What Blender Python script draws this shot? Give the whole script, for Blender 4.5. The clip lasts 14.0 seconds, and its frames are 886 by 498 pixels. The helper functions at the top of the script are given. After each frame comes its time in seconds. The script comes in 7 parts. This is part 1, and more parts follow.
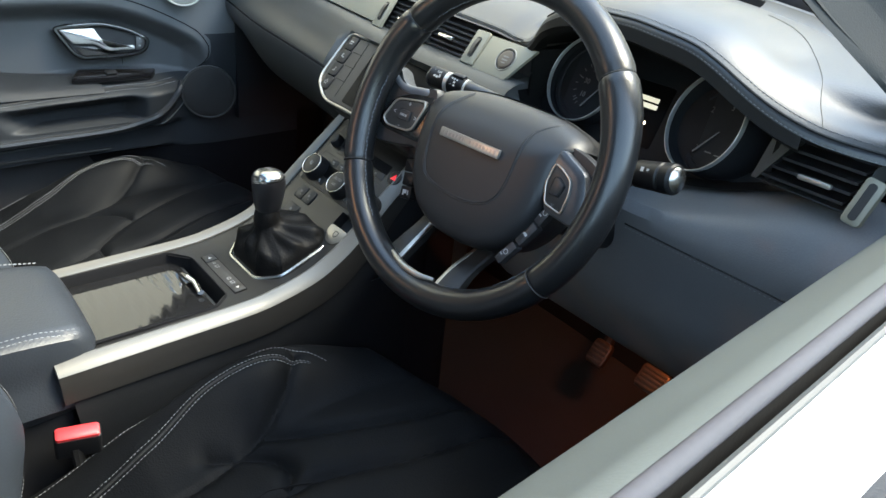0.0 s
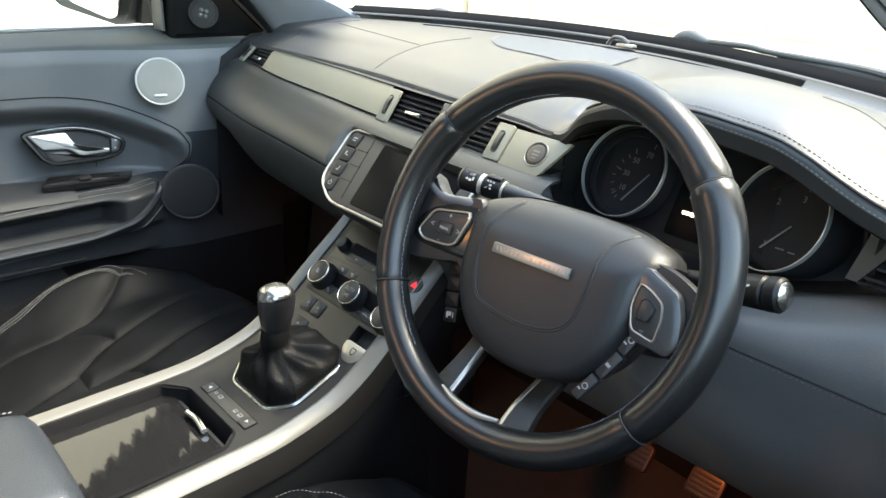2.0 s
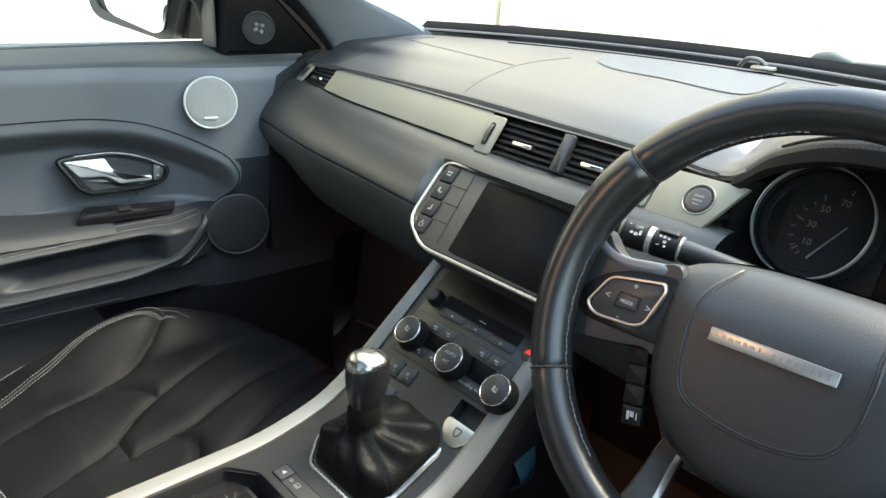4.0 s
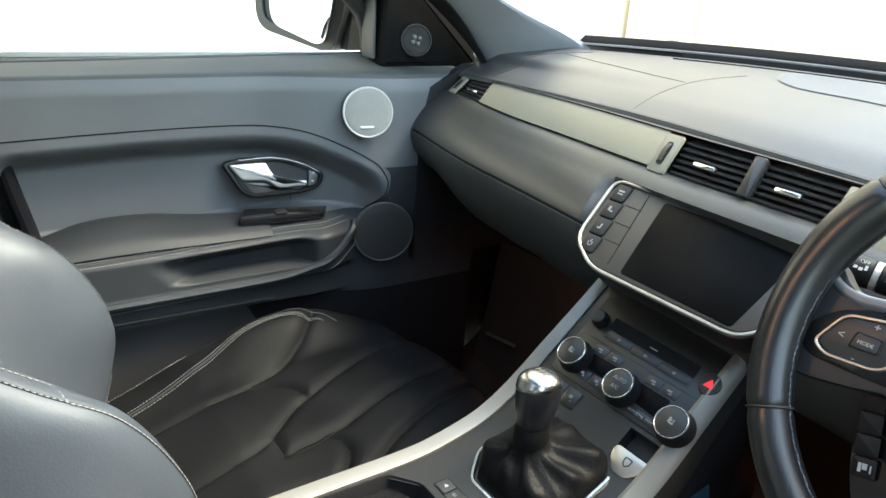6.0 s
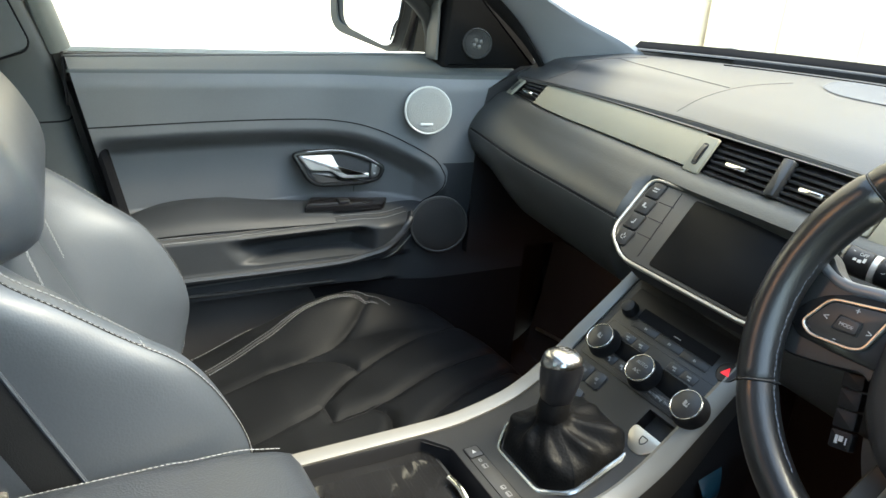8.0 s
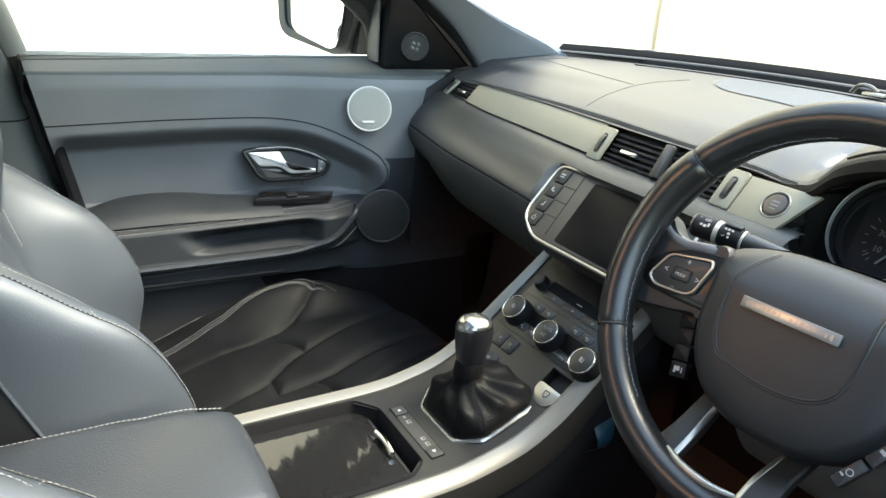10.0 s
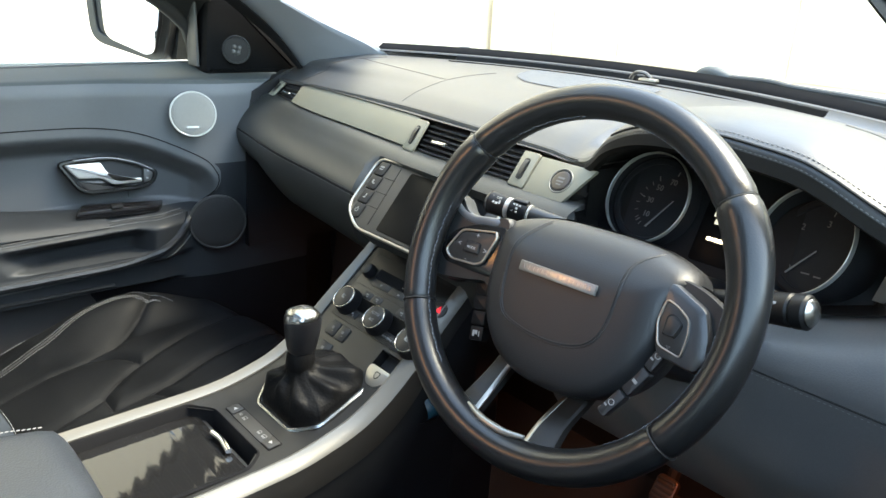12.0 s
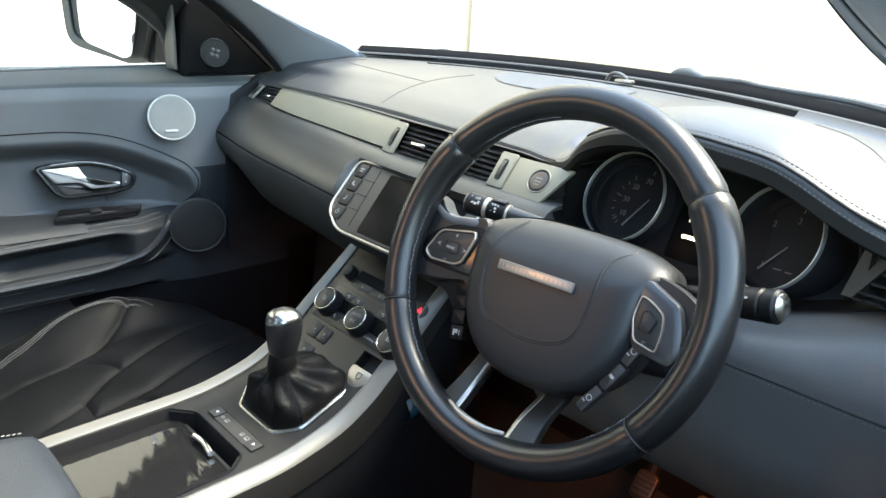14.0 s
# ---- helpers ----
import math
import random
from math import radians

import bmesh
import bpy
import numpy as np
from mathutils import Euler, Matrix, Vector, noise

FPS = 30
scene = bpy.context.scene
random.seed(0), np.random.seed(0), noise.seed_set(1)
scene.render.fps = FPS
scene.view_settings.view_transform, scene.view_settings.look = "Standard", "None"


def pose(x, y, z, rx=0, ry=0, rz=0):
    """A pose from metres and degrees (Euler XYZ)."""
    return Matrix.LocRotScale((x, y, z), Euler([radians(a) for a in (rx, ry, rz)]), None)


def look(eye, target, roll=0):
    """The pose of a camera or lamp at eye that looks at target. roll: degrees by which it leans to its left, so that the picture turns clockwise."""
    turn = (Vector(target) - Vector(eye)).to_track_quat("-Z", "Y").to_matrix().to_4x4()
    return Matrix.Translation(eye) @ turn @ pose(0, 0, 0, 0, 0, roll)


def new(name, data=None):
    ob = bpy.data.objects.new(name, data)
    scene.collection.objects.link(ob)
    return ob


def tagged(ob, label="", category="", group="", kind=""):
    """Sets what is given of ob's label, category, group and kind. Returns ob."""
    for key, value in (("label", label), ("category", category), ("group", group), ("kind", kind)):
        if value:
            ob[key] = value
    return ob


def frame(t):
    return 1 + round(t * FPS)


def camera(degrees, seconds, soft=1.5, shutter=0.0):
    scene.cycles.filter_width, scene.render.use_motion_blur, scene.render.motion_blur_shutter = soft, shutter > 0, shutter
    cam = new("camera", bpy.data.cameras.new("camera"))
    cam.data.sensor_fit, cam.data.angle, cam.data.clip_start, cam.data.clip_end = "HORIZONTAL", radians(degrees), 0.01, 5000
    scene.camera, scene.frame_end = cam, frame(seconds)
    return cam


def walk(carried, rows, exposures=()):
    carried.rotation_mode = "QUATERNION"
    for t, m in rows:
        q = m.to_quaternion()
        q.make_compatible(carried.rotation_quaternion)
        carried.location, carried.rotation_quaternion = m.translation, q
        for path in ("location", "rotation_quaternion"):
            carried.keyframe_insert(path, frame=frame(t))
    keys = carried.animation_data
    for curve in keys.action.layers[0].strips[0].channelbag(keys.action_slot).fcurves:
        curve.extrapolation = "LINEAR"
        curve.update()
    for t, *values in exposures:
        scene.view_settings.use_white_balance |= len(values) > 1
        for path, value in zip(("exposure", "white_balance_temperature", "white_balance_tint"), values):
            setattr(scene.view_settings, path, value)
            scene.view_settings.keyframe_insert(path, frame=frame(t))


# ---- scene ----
cam = camera(63.63, 14.0)
ROWS = [
    (0.0, 0.8477, 0.0201, 1.2749, 61.79, -4.83, 51.03),
    (0.5, 0.7856, 0.0072, 1.2928, 62.72, -3.87, 49.63),
    (1.0, 0.7489, 0.0246, 1.2933, 64.45, -3.32, 48.35),
    (1.5, 0.7268, 0.0263, 1.2909, 66.18, -3.04, 47.45),
    (2.0, 0.7131, 0.0295, 1.2783, 67.40, -2.89, 47.09),
    (2.2, 0.7064, 0.0304, 1.2712, 67.74, -2.96, 47.03),
    (4.3, 0.4853, 0.0493, 1.2509, 69.24, -3.39, 48.88),
    (4.5, 0.4707, 0.0463, 1.2516, 69.28, -3.30, 50.28),
    (5.0, 0.4510, 0.0380, 1.2493, 69.46, -3.35, 52.73),
    (5.5, 0.4494, 0.0198, 1.2494, 69.60, -3.35, 54.30),
    (6.0, 0.4556, -0.0069, 1.2472, 69.37, -3.40, 56.75),
    (6.5, 0.4727, -0.0150, 1.2416, 69.32, -3.76, 61.01),
    (7.0, 0.4921, -0.0137, 1.2443, 69.31, -3.81, 62.94),
    (9.3, 0.6079, -0.0127, 1.2570, 69.47, -3.95, 62.92),
    (9.5, 0.6209, -0.0103, 1.2575, 69.64, -3.92, 62.71),
    (10.0, 0.6541, -0.0091, 1.2588, 69.91, -3.82, 60.48),
    (10.5, 0.6826, -0.0048, 1.2577, 70.16, -3.60, 57.01),
    (11.0, 0.7026, 0.0037, 1.2596, 70.42, -3.38, 53.69),
    (11.5, 0.7142, 0.0081, 1.2606, 70.63, -3.21, 50.87),
    (12.0, 0.7225, 0.0107, 1.2613, 70.76, -3.06, 48.73),
    (12.5, 0.7253, 0.0096, 1.2620, 70.83, -2.97, 47.71),
    (13.0, 0.7275, 0.0094, 1.2631, 70.91, -2.97, 47.39),
    (13.5, 0.7276, 0.0092, 1.2624, 70.93, -2.95, 47.27),
    (14.0, 0.7299, 0.0073, 1.2625, 70.98, -2.94, 47.17),
]
EXPO, ROOF_W, FOOT_W = 3.72, 0.006, 0.06
WALL_Y, WALL_W, WALL_X = 4.0, 0.555, -1.01
EXPOSURES = [(0.0, EXPO - 0.25, 7500, 1), (0.5, EXPO + 0.10, 8200, 3), (1.0, EXPO + 0.10, 8400, 3), (4.5, EXPO + 0.05, 8400, 1), (10.0, EXPO + 0.03, 8400, 1), (14.0, EXPO + 0.1, 7800, 2)]
walk(cam, [(t, pose(x, y, z, rx, ry, rz)) for t, x, y, z, rx, ry, rz in ROWS], EXPOSURES)

# ---- world, sun and lamps ----
world = bpy.data.worlds.new("sky")
scene.world = world
world.use_nodes = True
wn = world.node_tree
sky = wn.nodes.new("ShaderNodeTexSky")
sky.sky_type, sky.sun_disc = "NISHITA", False
sky.sun_elevation, sky.sun_rotation = radians(55), radians(32)
sky.air_density, sky.dust_density = 1.0, 0.8
wn.links.new(sky.outputs[0], wn.nodes["Background"].inputs[0])
wn.nodes["Background"].inputs[1].default_value = 0.15

sun = new("sun", bpy.data.lights.new("sun", "SUN"))
sun.data.energy, sun.data.angle, sun.data.color = 0.9, radians(25), (1.0, 0.98, 0.95)
sun.matrix_world = look((1.7, 2.7, 4.6), (0, 0, 0))


def area_lamp(name, at, target, w, h, watts, colour, spread=180):
    ob = new(name, bpy.data.lights.new(name, "AREA"))
    ob.data.shape, ob.data.size, ob.data.size_y = "RECTANGLE", w, h
    ob.data.energy, ob.data.color = watts, colour
    ob.data.spread = radians(spread)
    ob.matrix_world = look(at, target)
    return ob


area_lamp("roof_lamp_glow", (-0.05, -0.42, 1.475), (0.33, 0.47, 1.02), 0.09, 0.04, ROOF_W, (1.0, 0.46, 0.16), 38)
area_lamp("footwell_lamp_glow", (-0.40, 0.80, 0.80), (-0.42, 0.85, 0.3), 0.05, 0.03, FOOT_W * 0.2, (1.0, 0.42, 0.18))
area_lamp("footwell_lamp_glow", (0.42, 0.80, 0.80), (0.42, 0.85, 0.3), 0.05, 0.03, FOOT_W * 1.1, (1.0, 0.27, 0.10))


# ---- materials ----
def material(name, colour, rough=0.5, metal=0.0, vary=0.15, grain=220.0, bump=0.15, stain=6.0, second=None, coat=0.0, spread=0.12, spec=0.5, cells=False):
    """A surface with fine grain, slow blotches of tone and uneven gloss."""
    m = bpy.data.materials.new(name)
    m.use_nodes = True
    t = m.node_tree
    n, ln = t.nodes, t.links
    b = n["Principled BSDF"]
    tc = n.new("ShaderNodeTexCoord")
    slow = n.new("ShaderNodeTexNoise")
    slow.inputs["Scale"].default_value, slow.inputs["Detail"].default_value = stain, 5
    ln.new(tc.outputs["Object"], slow.inputs["Vector"])
    if cells:
        fine = n.new("ShaderNodeTexVoronoi")
        fine.inputs["Scale"].default_value = grain
        fine_out = fine.outputs["Distance"]
    else:
        fine = n.new("ShaderNodeTexNoise")
        fine.inputs["Scale"].default_value, fine.inputs["Detail"].default_value = grain, 3
        fine_out = fine.outputs["Fac"]
    ln.new(tc.outputs["Object"], fine.inputs["Vector"])
    mix = n.new("ShaderNodeMix")
    mix.data_type = "RGBA"
    c2 = second or tuple(min(1.0, c * (1 + vary) + 0.004) for c in colour)
    c1 = tuple(c * (1 - vary) for c in colour)
    mix.inputs["A"].default_value, mix.inputs["B"].default_value = (*c1, 1), (*c2, 1)
    add = n.new("ShaderNodeMath")
    add.operation = "MULTIPLY_ADD"
    ln.new(fine_out, add.inputs[0])
    add.inputs[1].default_value = 0.35
    ramp = n.new("ShaderNodeMapRange")
    ramp.inputs[1].default_value, ramp.inputs[2].default_value = 0.3, 0.7
    ramp.inputs[3].default_value, ramp.inputs[4].default_value = 0.0, 0.75
    ln.new(slow.outputs["Fac"], ramp.inputs[0])
    ln.new(ramp.outputs[0], add.inputs[2])
    ln.new(add.outputs[0], mix.inputs["Factor"])
    ln.new(mix.outputs["Result"], b.inputs["Base Color"])
    rr = n.new("ShaderNodeMapRange")
    rr.inputs[1].default_value, rr.inputs[2].default_value = 0.25, 0.75
    rr.inputs[3].default_value, rr.inputs[4].default_value = max(0.02, rough * (1 - spread)), min(1, rough * (1 + spread))
    ln.new(slow.outputs["Fac"], rr.inputs[0])
    ln.new(rr.outputs[0], b.inputs["Roughness"])
    b.inputs["Metallic"].default_value = metal
    b.inputs["Specular IOR Level"].default_value = spec
    if coat:
        b.inputs["Coat Weight"].default_value = coat
    if bump:
        bp = n.new("ShaderNodeBump")
        bp.inputs["Strength"].default_value, bp.inputs["Distance"].default_value = bump, 0.0008
        ln.new(fine_out, bp.inputs["Height"])
        ln.new(bp.outputs[0], b.inputs["Normal"])
    return m


def glass_material(name, colour=(1, 1, 1), rough=0.0):
    m = bpy.data.materials.new(name)
    m.use_nodes = True
    n, ln = m.node_tree.nodes, m.node_tree.links
    n.remove(n["Principled BSDF"])
    tr, gl, mx, fr = (n.new("ShaderNodeBsdfTransparent"), n.new("ShaderNodeBsdfGlossy"), n.new("ShaderNodeMixShader"), n.new("ShaderNodeLayerWeight"))
    tr.inputs[0].default_value = (*colour, 1)
    gl.inputs["Roughness"].default_value = rough
    fr.inputs[0].default_value = 0.25
    pw, sc = n.new("ShaderNodeMath"), n.new("ShaderNodeMath")
    pw.operation, sc.operation = "POWER", "MULTIPLY_ADD"
    pw.inputs[1].default_value = 6.0
    sc.inputs[1].default_value, sc.inputs[2].default_value = 0.08, 0.008
    ln.new(fr.outputs["Facing"], pw.inputs[0])
    ln.new(pw.outputs[0], sc.inputs[0])
    ln.new(sc.outputs[0], mx.inputs[0])
    ln.new(tr.outputs[0], mx.inputs[1])
    ln.new(gl.outputs[0], mx.inputs[2])
    ln.new(mx.outputs[0], n["Material Output"].inputs[0])
    return m


def glow_material(name, colour, strength):
    m = bpy.data.materials.new(name)
    m.use_nodes = True
    b = m.node_tree.nodes["Principled BSDF"]
    b.inputs["Base Color"].default_value = (*colour, 1)
    b.inputs["Emission Color"].default_value = (*colour, 1)
    b.inputs["Emission Strength"].default_value = strength
    return m


LEATHER = material("black_leather", (0.013, 0.014, 0.016), 0.42, grain=420, bump=0.15, vary=0.2, cells=True)
# Cushion leather kept near black to hold the shade low in the cabin.
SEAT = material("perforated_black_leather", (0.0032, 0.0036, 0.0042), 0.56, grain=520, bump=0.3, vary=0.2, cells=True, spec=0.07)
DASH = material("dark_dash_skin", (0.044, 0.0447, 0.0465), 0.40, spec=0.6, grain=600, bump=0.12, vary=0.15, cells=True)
SKIN = material("door_skin", (0.090, 0.094, 0.098), 0.52, grain=600, bump=0.12, vary=0.12, cells=True)
PLASTIC = material("soft_black_plastic", (0.008, 0.008, 0.009), 0.50, grain=700, bump=0.2, spec=0.4)
HARD = material("hard_dark_plastic", (0.016, 0.016, 0.0165), 0.38, grain=800, bump=0.12)
SATIN = material("satin_grey_fascia", (0.0112, 0.0110, 0.0110), 0.34, grain=900, bump=0.08, spec=0.35)
BLACK_GLOSS = material("piano_black", (0.006, 0.006, 0.007), 0.08, grain=60, bump=0.0, coat=0.5)
SCREEN = material("dark_screen_glass", (0.0015, 0.0015, 0.0016), 0.3, grain=50, bump=0.0, vary=0.05, spec=0.03)
ALU = material("brushed_aluminium", (0.34, 0.322, 0.285), 0.34, metal=0.85, grain=500, bump=0.06, vary=0.06)
TRIM = material("champagne_metal_trim", (0.178, 0.166, 0.124), 0.48, metal=0.15, grain=500, bump=0.06, vary=0.06)
CHROME = material("polished_chrome", (0.80, 0.79, 0.77), 0.12, metal=1.0, grain=100, bump=0.02, vary=0.05)
RUBBER = material("black_rubber", (0.007, 0.007, 0.007), 0.65, grain=300, bump=0.2)
THREAD = material("pale_grey_thread", (0.27, 0.275, 0.28), 0.7, grain=900, bump=0.1)
DARK_THREAD = material("dark_thread", (0.05, 0.05, 0.055), 0.7, grain=900, bump=0.1)
GRILLE = material("pale_speaker_grille", (0.2, 0.2, 0.185), 0.45, metal=0.2, grain=900, bump=0.8, cells=True)
DARK_GRILLE = material("dark_speaker_grille", (0.007, 0.006, 0.006), 0.5, grain=900, bump=0.8, cells=True)
CARPET = material("dark_carpet", (0.016, 0.013, 0.012), 0.95, grain=500, bump=0.9, vary=0.4)
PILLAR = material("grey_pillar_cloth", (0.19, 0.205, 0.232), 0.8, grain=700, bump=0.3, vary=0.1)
HEADLINER = material("pale_headliner", (0.035, 0.035, 0.036), 0.9, grain=500, bump=0.3)
PAINT = material("white_car_paint", (0.78, 0.78, 0.77), 0.25, grain=40, bump=0.0, coat=0.6, vary=0.03)
SILL = material("sage_grey_sill_skin", (0.11, 0.122, 0.115), 0.6, grain=600, bump=0.12, vary=0.1, spec=0.3)
ICON = material("white_printing", (0.32, 0.32, 0.31), 0.6, grain=200, bump=0.0)
DIM_ICON = material("faded_white_printing", (0.1, 0.1, 0.1), 0.6, grain=200, bump=0.0)
RED = material("red_plastic", (0.55, 0.03, 0.035), 0.35, grain=200, bump=0.05)
CYAN = material("blue_plastic", (0.004, 0.05, 0.08), 0.3, grain=60, bump=0.05)
COWL = material("weathered_cowl_plastic", (0.05, 0.054, 0.055), 0.6, grain=200, bump=0.4, vary=0.3)
BAND = material("black_glass_edge", (0.008, 0.008, 0.009), 0.8, grain=100, bump=0.0, spec=0.05)
STONE = material("cream_stone", (0.74, 0.625, 0.48), 0.85, grain=60, bump=0.6, vary=0.12, stain=1.5)
MORTAR = material("ochre_mortar", (0.66, 0.55, 0.415), 0.9, grain=80, bump=0.6, vary=0.2)
GROUND = material("pale_concrete", (0.3, 0.32, 0.34), 0.9, grain=30, bump=0.6, vary=0.2, stain=0.8)
GLASS = glass_material("window_glass", (0.96, 0.98, 0.97))
MIRROR = material("mirror_glass", (0.85, 0.87, 0.88), 0.02, metal=1.0, grain=20, bump=0.0, vary=0.01)
LIT_TEXT = glow_material("lit_amber_white_digits", (1.0, 0.86, 0.66), 0.9)
LAMP_LENS = glow_material("warm_lamp_lens", (1.0, 0.62, 0.32), 2.0)


WHEEL_LEATHER = material("wheel_leather", (0.0065, 0.0070, 0.0078), 0.30, grain=700, bump=0.08, cells=True)
WHEEL_PLASTIC = material("wheel_pad_skin", (0.0098, 0.0103, 0.0114), 0.42, grain=1100, bump=0.14, cells=True, spec=0.45)
THREAD_GREY = material("blue_grey_thread", (0.085, 0.1, 0.12), 0.6, grain=900, bump=0.1)
SPOKE_GREY = material("dark_satin_grey", (0.060, 0.058, 0.056), 0.36, metal=0.3, grain=900, bump=0.06)
DIAL_FACE = material("dial_black", (0.018, 0.0185, 0.021), 0.5, grain=200, bump=0.0, spec=0.06)
BLACK_GLOSS_DIM = material("smoked_panel", (0.010, 0.010, 0.011), 0.5, grain=200, bump=0.0, spec=0.1)
RING_METAL = material("dull_ring_metal", (0.24, 0.24, 0.245), 0.35, metal=0.8, grain=400, bump=0.03)
RING_PALE = material("pale_ring_metal", (0.4, 0.4, 0.385), 0.35, metal=0.5, grain=400, bump=0.03)
NEEDLE = material("pale_needle", (0.16, 0.16, 0.16), 0.5, grain=200, bump=0.0)
STRIP = material("pale_satin_strip", (0.152, 0.144, 0.126), 0.36, metal=0.35, grain=600, bump=0.05, vary=0.06)
CHROME_SATIN = material("satin_chrome", (0.4, 0.4, 0.385), 0.25, metal=1.0, grain=300, bump=0.03, vary=0.05)
GAITER = material("soft_gaiter_leather", (0.0030, 0.0030, 0.0033), 0.50, grain=300, bump=0.3, cells=True, spec=0.09)
KNOB_GLOSS = material("gloss_black_knob", (0.007, 0.007, 0.0085), 0.32, grain=60, bump=0.0, coat=0.1)
LID_GLOSS = material("gloss_black_shutter", (0.007, 0.007, 0.0075), 0.05, grain=60, bump=0.02, spec=0.5)
ARM_LEATHER = material("blue_black_leather", (0.021, 0.025, 0.031), 0.40, grain=420, bump=0.28, cells=True)
# Door skin darkened for the ledge, whose top gets less light.
LEDGE_SHADE = material("shaded_ledge_skin", (0.052, 0.058, 0.0565), 0.6, grain=600, bump=0.12, cells=True, spec=0.3)
LEATHER_GREY = material("charcoal_leather", (0.014, 0.0155, 0.018), 0.42, grain=420, bump=0.28, cells=True)
SEAL_GREY = material("grey_rubber_seal", (0.04, 0.042, 0.042), 0.55, grain=300, bump=0.1)
SEAL_LILAC = material("pale_rubber_seal", (0.065, 0.063, 0.069), 0.75, spec=0.15, grain=300, bump=0.1)
FRAME_GREY = material("grey_green_frame", (0.11, 0.12, 0.113), 0.5, grain=400, bump=0.1)
# Passenger pillar's grey cut to a tenth: the driver's side is backlit.
PILLAR_BACKLIT = material("backlit_pillar_trim", (0.018, 0.02, 0.021), 0.6, grain=700, bump=0.3, spec=0.1)
PEDAL = material("worn_pedal_metal", (0.07, 0.055, 0.048), 0.45, metal=0.7, grain=200, bump=0.2)
ETCH = material("etched_grey", (0.5, 0.5, 0.5), 0.8, grain=100, bump=0.0)
RED_LIT = glow_material("lit_red", (0.6, 0.015, 0.03), 0.12)
GRILLE_TOP = material("blue_grey_speaker_panel", (0.060, 0.067, 0.077), 0.6, grain=900, bump=0.5, cells=True, spec=0.4)
# Smooth seat leather, lightened and blued to carry the sky's light.
SEAT_SKYLIT = material("skylit_black_leather", (0.036, 0.044, 0.055), 0.38, grain=380, bump=0.1, vary=0.15, cells=True, spec=0.9)
ICON_GREY = material("grey_printing", (0.17, 0.17, 0.165), 0.6, grain=200, bump=0.0)
MIRROR_RIM = material("mirror_rim_plastic", (0.006, 0.0075, 0.0075), 0.5, grain=700, bump=0.15)
SPOKE_DARK = material("dark_satin_spoke", (0.020, 0.018, 0.016), 0.45, grain=900, bump=0.06, spec=0.25)
LINING = material("dark_hood_lining", (0.0085, 0.0078, 0.0074), 0.65, grain=700, bump=0.2, spec=0.10)
SLOT = material("matt_black_slot", (0.008, 0.008, 0.009), 0.9, grain=500, bump=0.2, spec=0.05)
DIM_THREAD = material("dim_grey_thread", (0.18, 0.183, 0.19), 0.7, grain=900, bump=0.1)
DOOR_BLACK = material("black_door_trim", (0.012, 0.0125, 0.0135), 0.55, grain=600, bump=0.15, spec=0.15, cells=True)
ROOF_GLASS = glass_material("tinted_roof_glass", (0.30, 0.32, 0.325))
PRIVACY = glass_material("tinted_glass", (0.35, 0.37, 0.37))
STALK = material("satin_black_stalk", (0.006, 0.006, 0.0065), 0.42, grain=500, bump=0.05, spec=0.2)
# Same dark grey as the dash, lightened to carry the driver's window light.
KNEE_LIT = material("window_lit_knee_skin", (0.142, 0.139, 0.139), 0.42, grain=600, bump=0.12, vary=0.15, cells=True)
BADGE = material("dull_name_strip", (0.30, 0.30, 0.29), 0.30, metal=0.85, grain=400, bump=0.1)
SIDE_FACE = material("brown_grey_side_face", (0.018, 0.0165, 0.0145), 0.5, grain=700, bump=0.12)
CORNER = material("black_corner_plastic", (0.004, 0.004, 0.0045), 0.7, grain=600, bump=0.2, spec=0.04)
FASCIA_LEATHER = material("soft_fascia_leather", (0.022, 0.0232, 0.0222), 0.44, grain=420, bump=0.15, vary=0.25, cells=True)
SURROUND = material("smoked_button_surround", (0.012, 0.0115, 0.011), 0.4, grain=600, bump=0.03, spec=0.2)
DEMIST = material("grey_slot_plastic", (0.014, 0.0135, 0.0135), 0.8, grain=500, bump=0.2, spec=0.08)
BEZEL_BLACK = material("gloss_black_bezel", (0.005, 0.005, 0.0055), 0.22, grain=60, bump=0.0, spec=0.35)
WIPER = material("dusty_black_wiper", (0.028, 0.030, 0.031), 0.6, grain=300, bump=0.2)
CRUISE = material("satin_cruise_key", (0.030, 0.030, 0.031), 0.35, grain=500, bump=0.04)
EDGE_THREAD = material("edge_thread", (0.09, 0.092, 0.098), 0.7, grain=900, bump=0.1)
SEAM_SOFT = material("soft_lid_seam", (0.026, 0.0265, 0.0275), 0.5, grain=400, bump=0.1)
BROWN_BUTTON = material("brown_push_button", (0.030, 0.021, 0.016), 0.30, grain=200, bump=0.03)
POD_SKIN = material("satin_pod_skin", (0.026, 0.027, 0.030), 0.32, grain=1100, bump=0.06, cells=True, spec=0.8)
VENT_GREY = material("grey_vent_surround", (0.050, 0.051, 0.053), 0.5, grain=700, bump=0.12)
ROLL = material("grey_rolled_leather", (0.066, 0.065, 0.063), 0.45, grain=420, bump=0.15, cells=True)
LEVER = material("bright_lever_metal", (0.62, 0.62, 0.60), 0.34, metal=0.7, grain=300, bump=0.02, vary=0.05)
# Shoulder's pale blue tone holds the windscreen's sheen on its top face.
SPOKE_SHEEN = material("sheen_spoke_shoulder", (0.075, 0.080, 0.090), 0.30, grain=900, bump=0.05, spec=0.8)
CENTRE_GREY = material("grey_centre_pillar_plastic", (0.058, 0.064, 0.064), 0.6, grain=700, bump=0.3, spec=0.3)
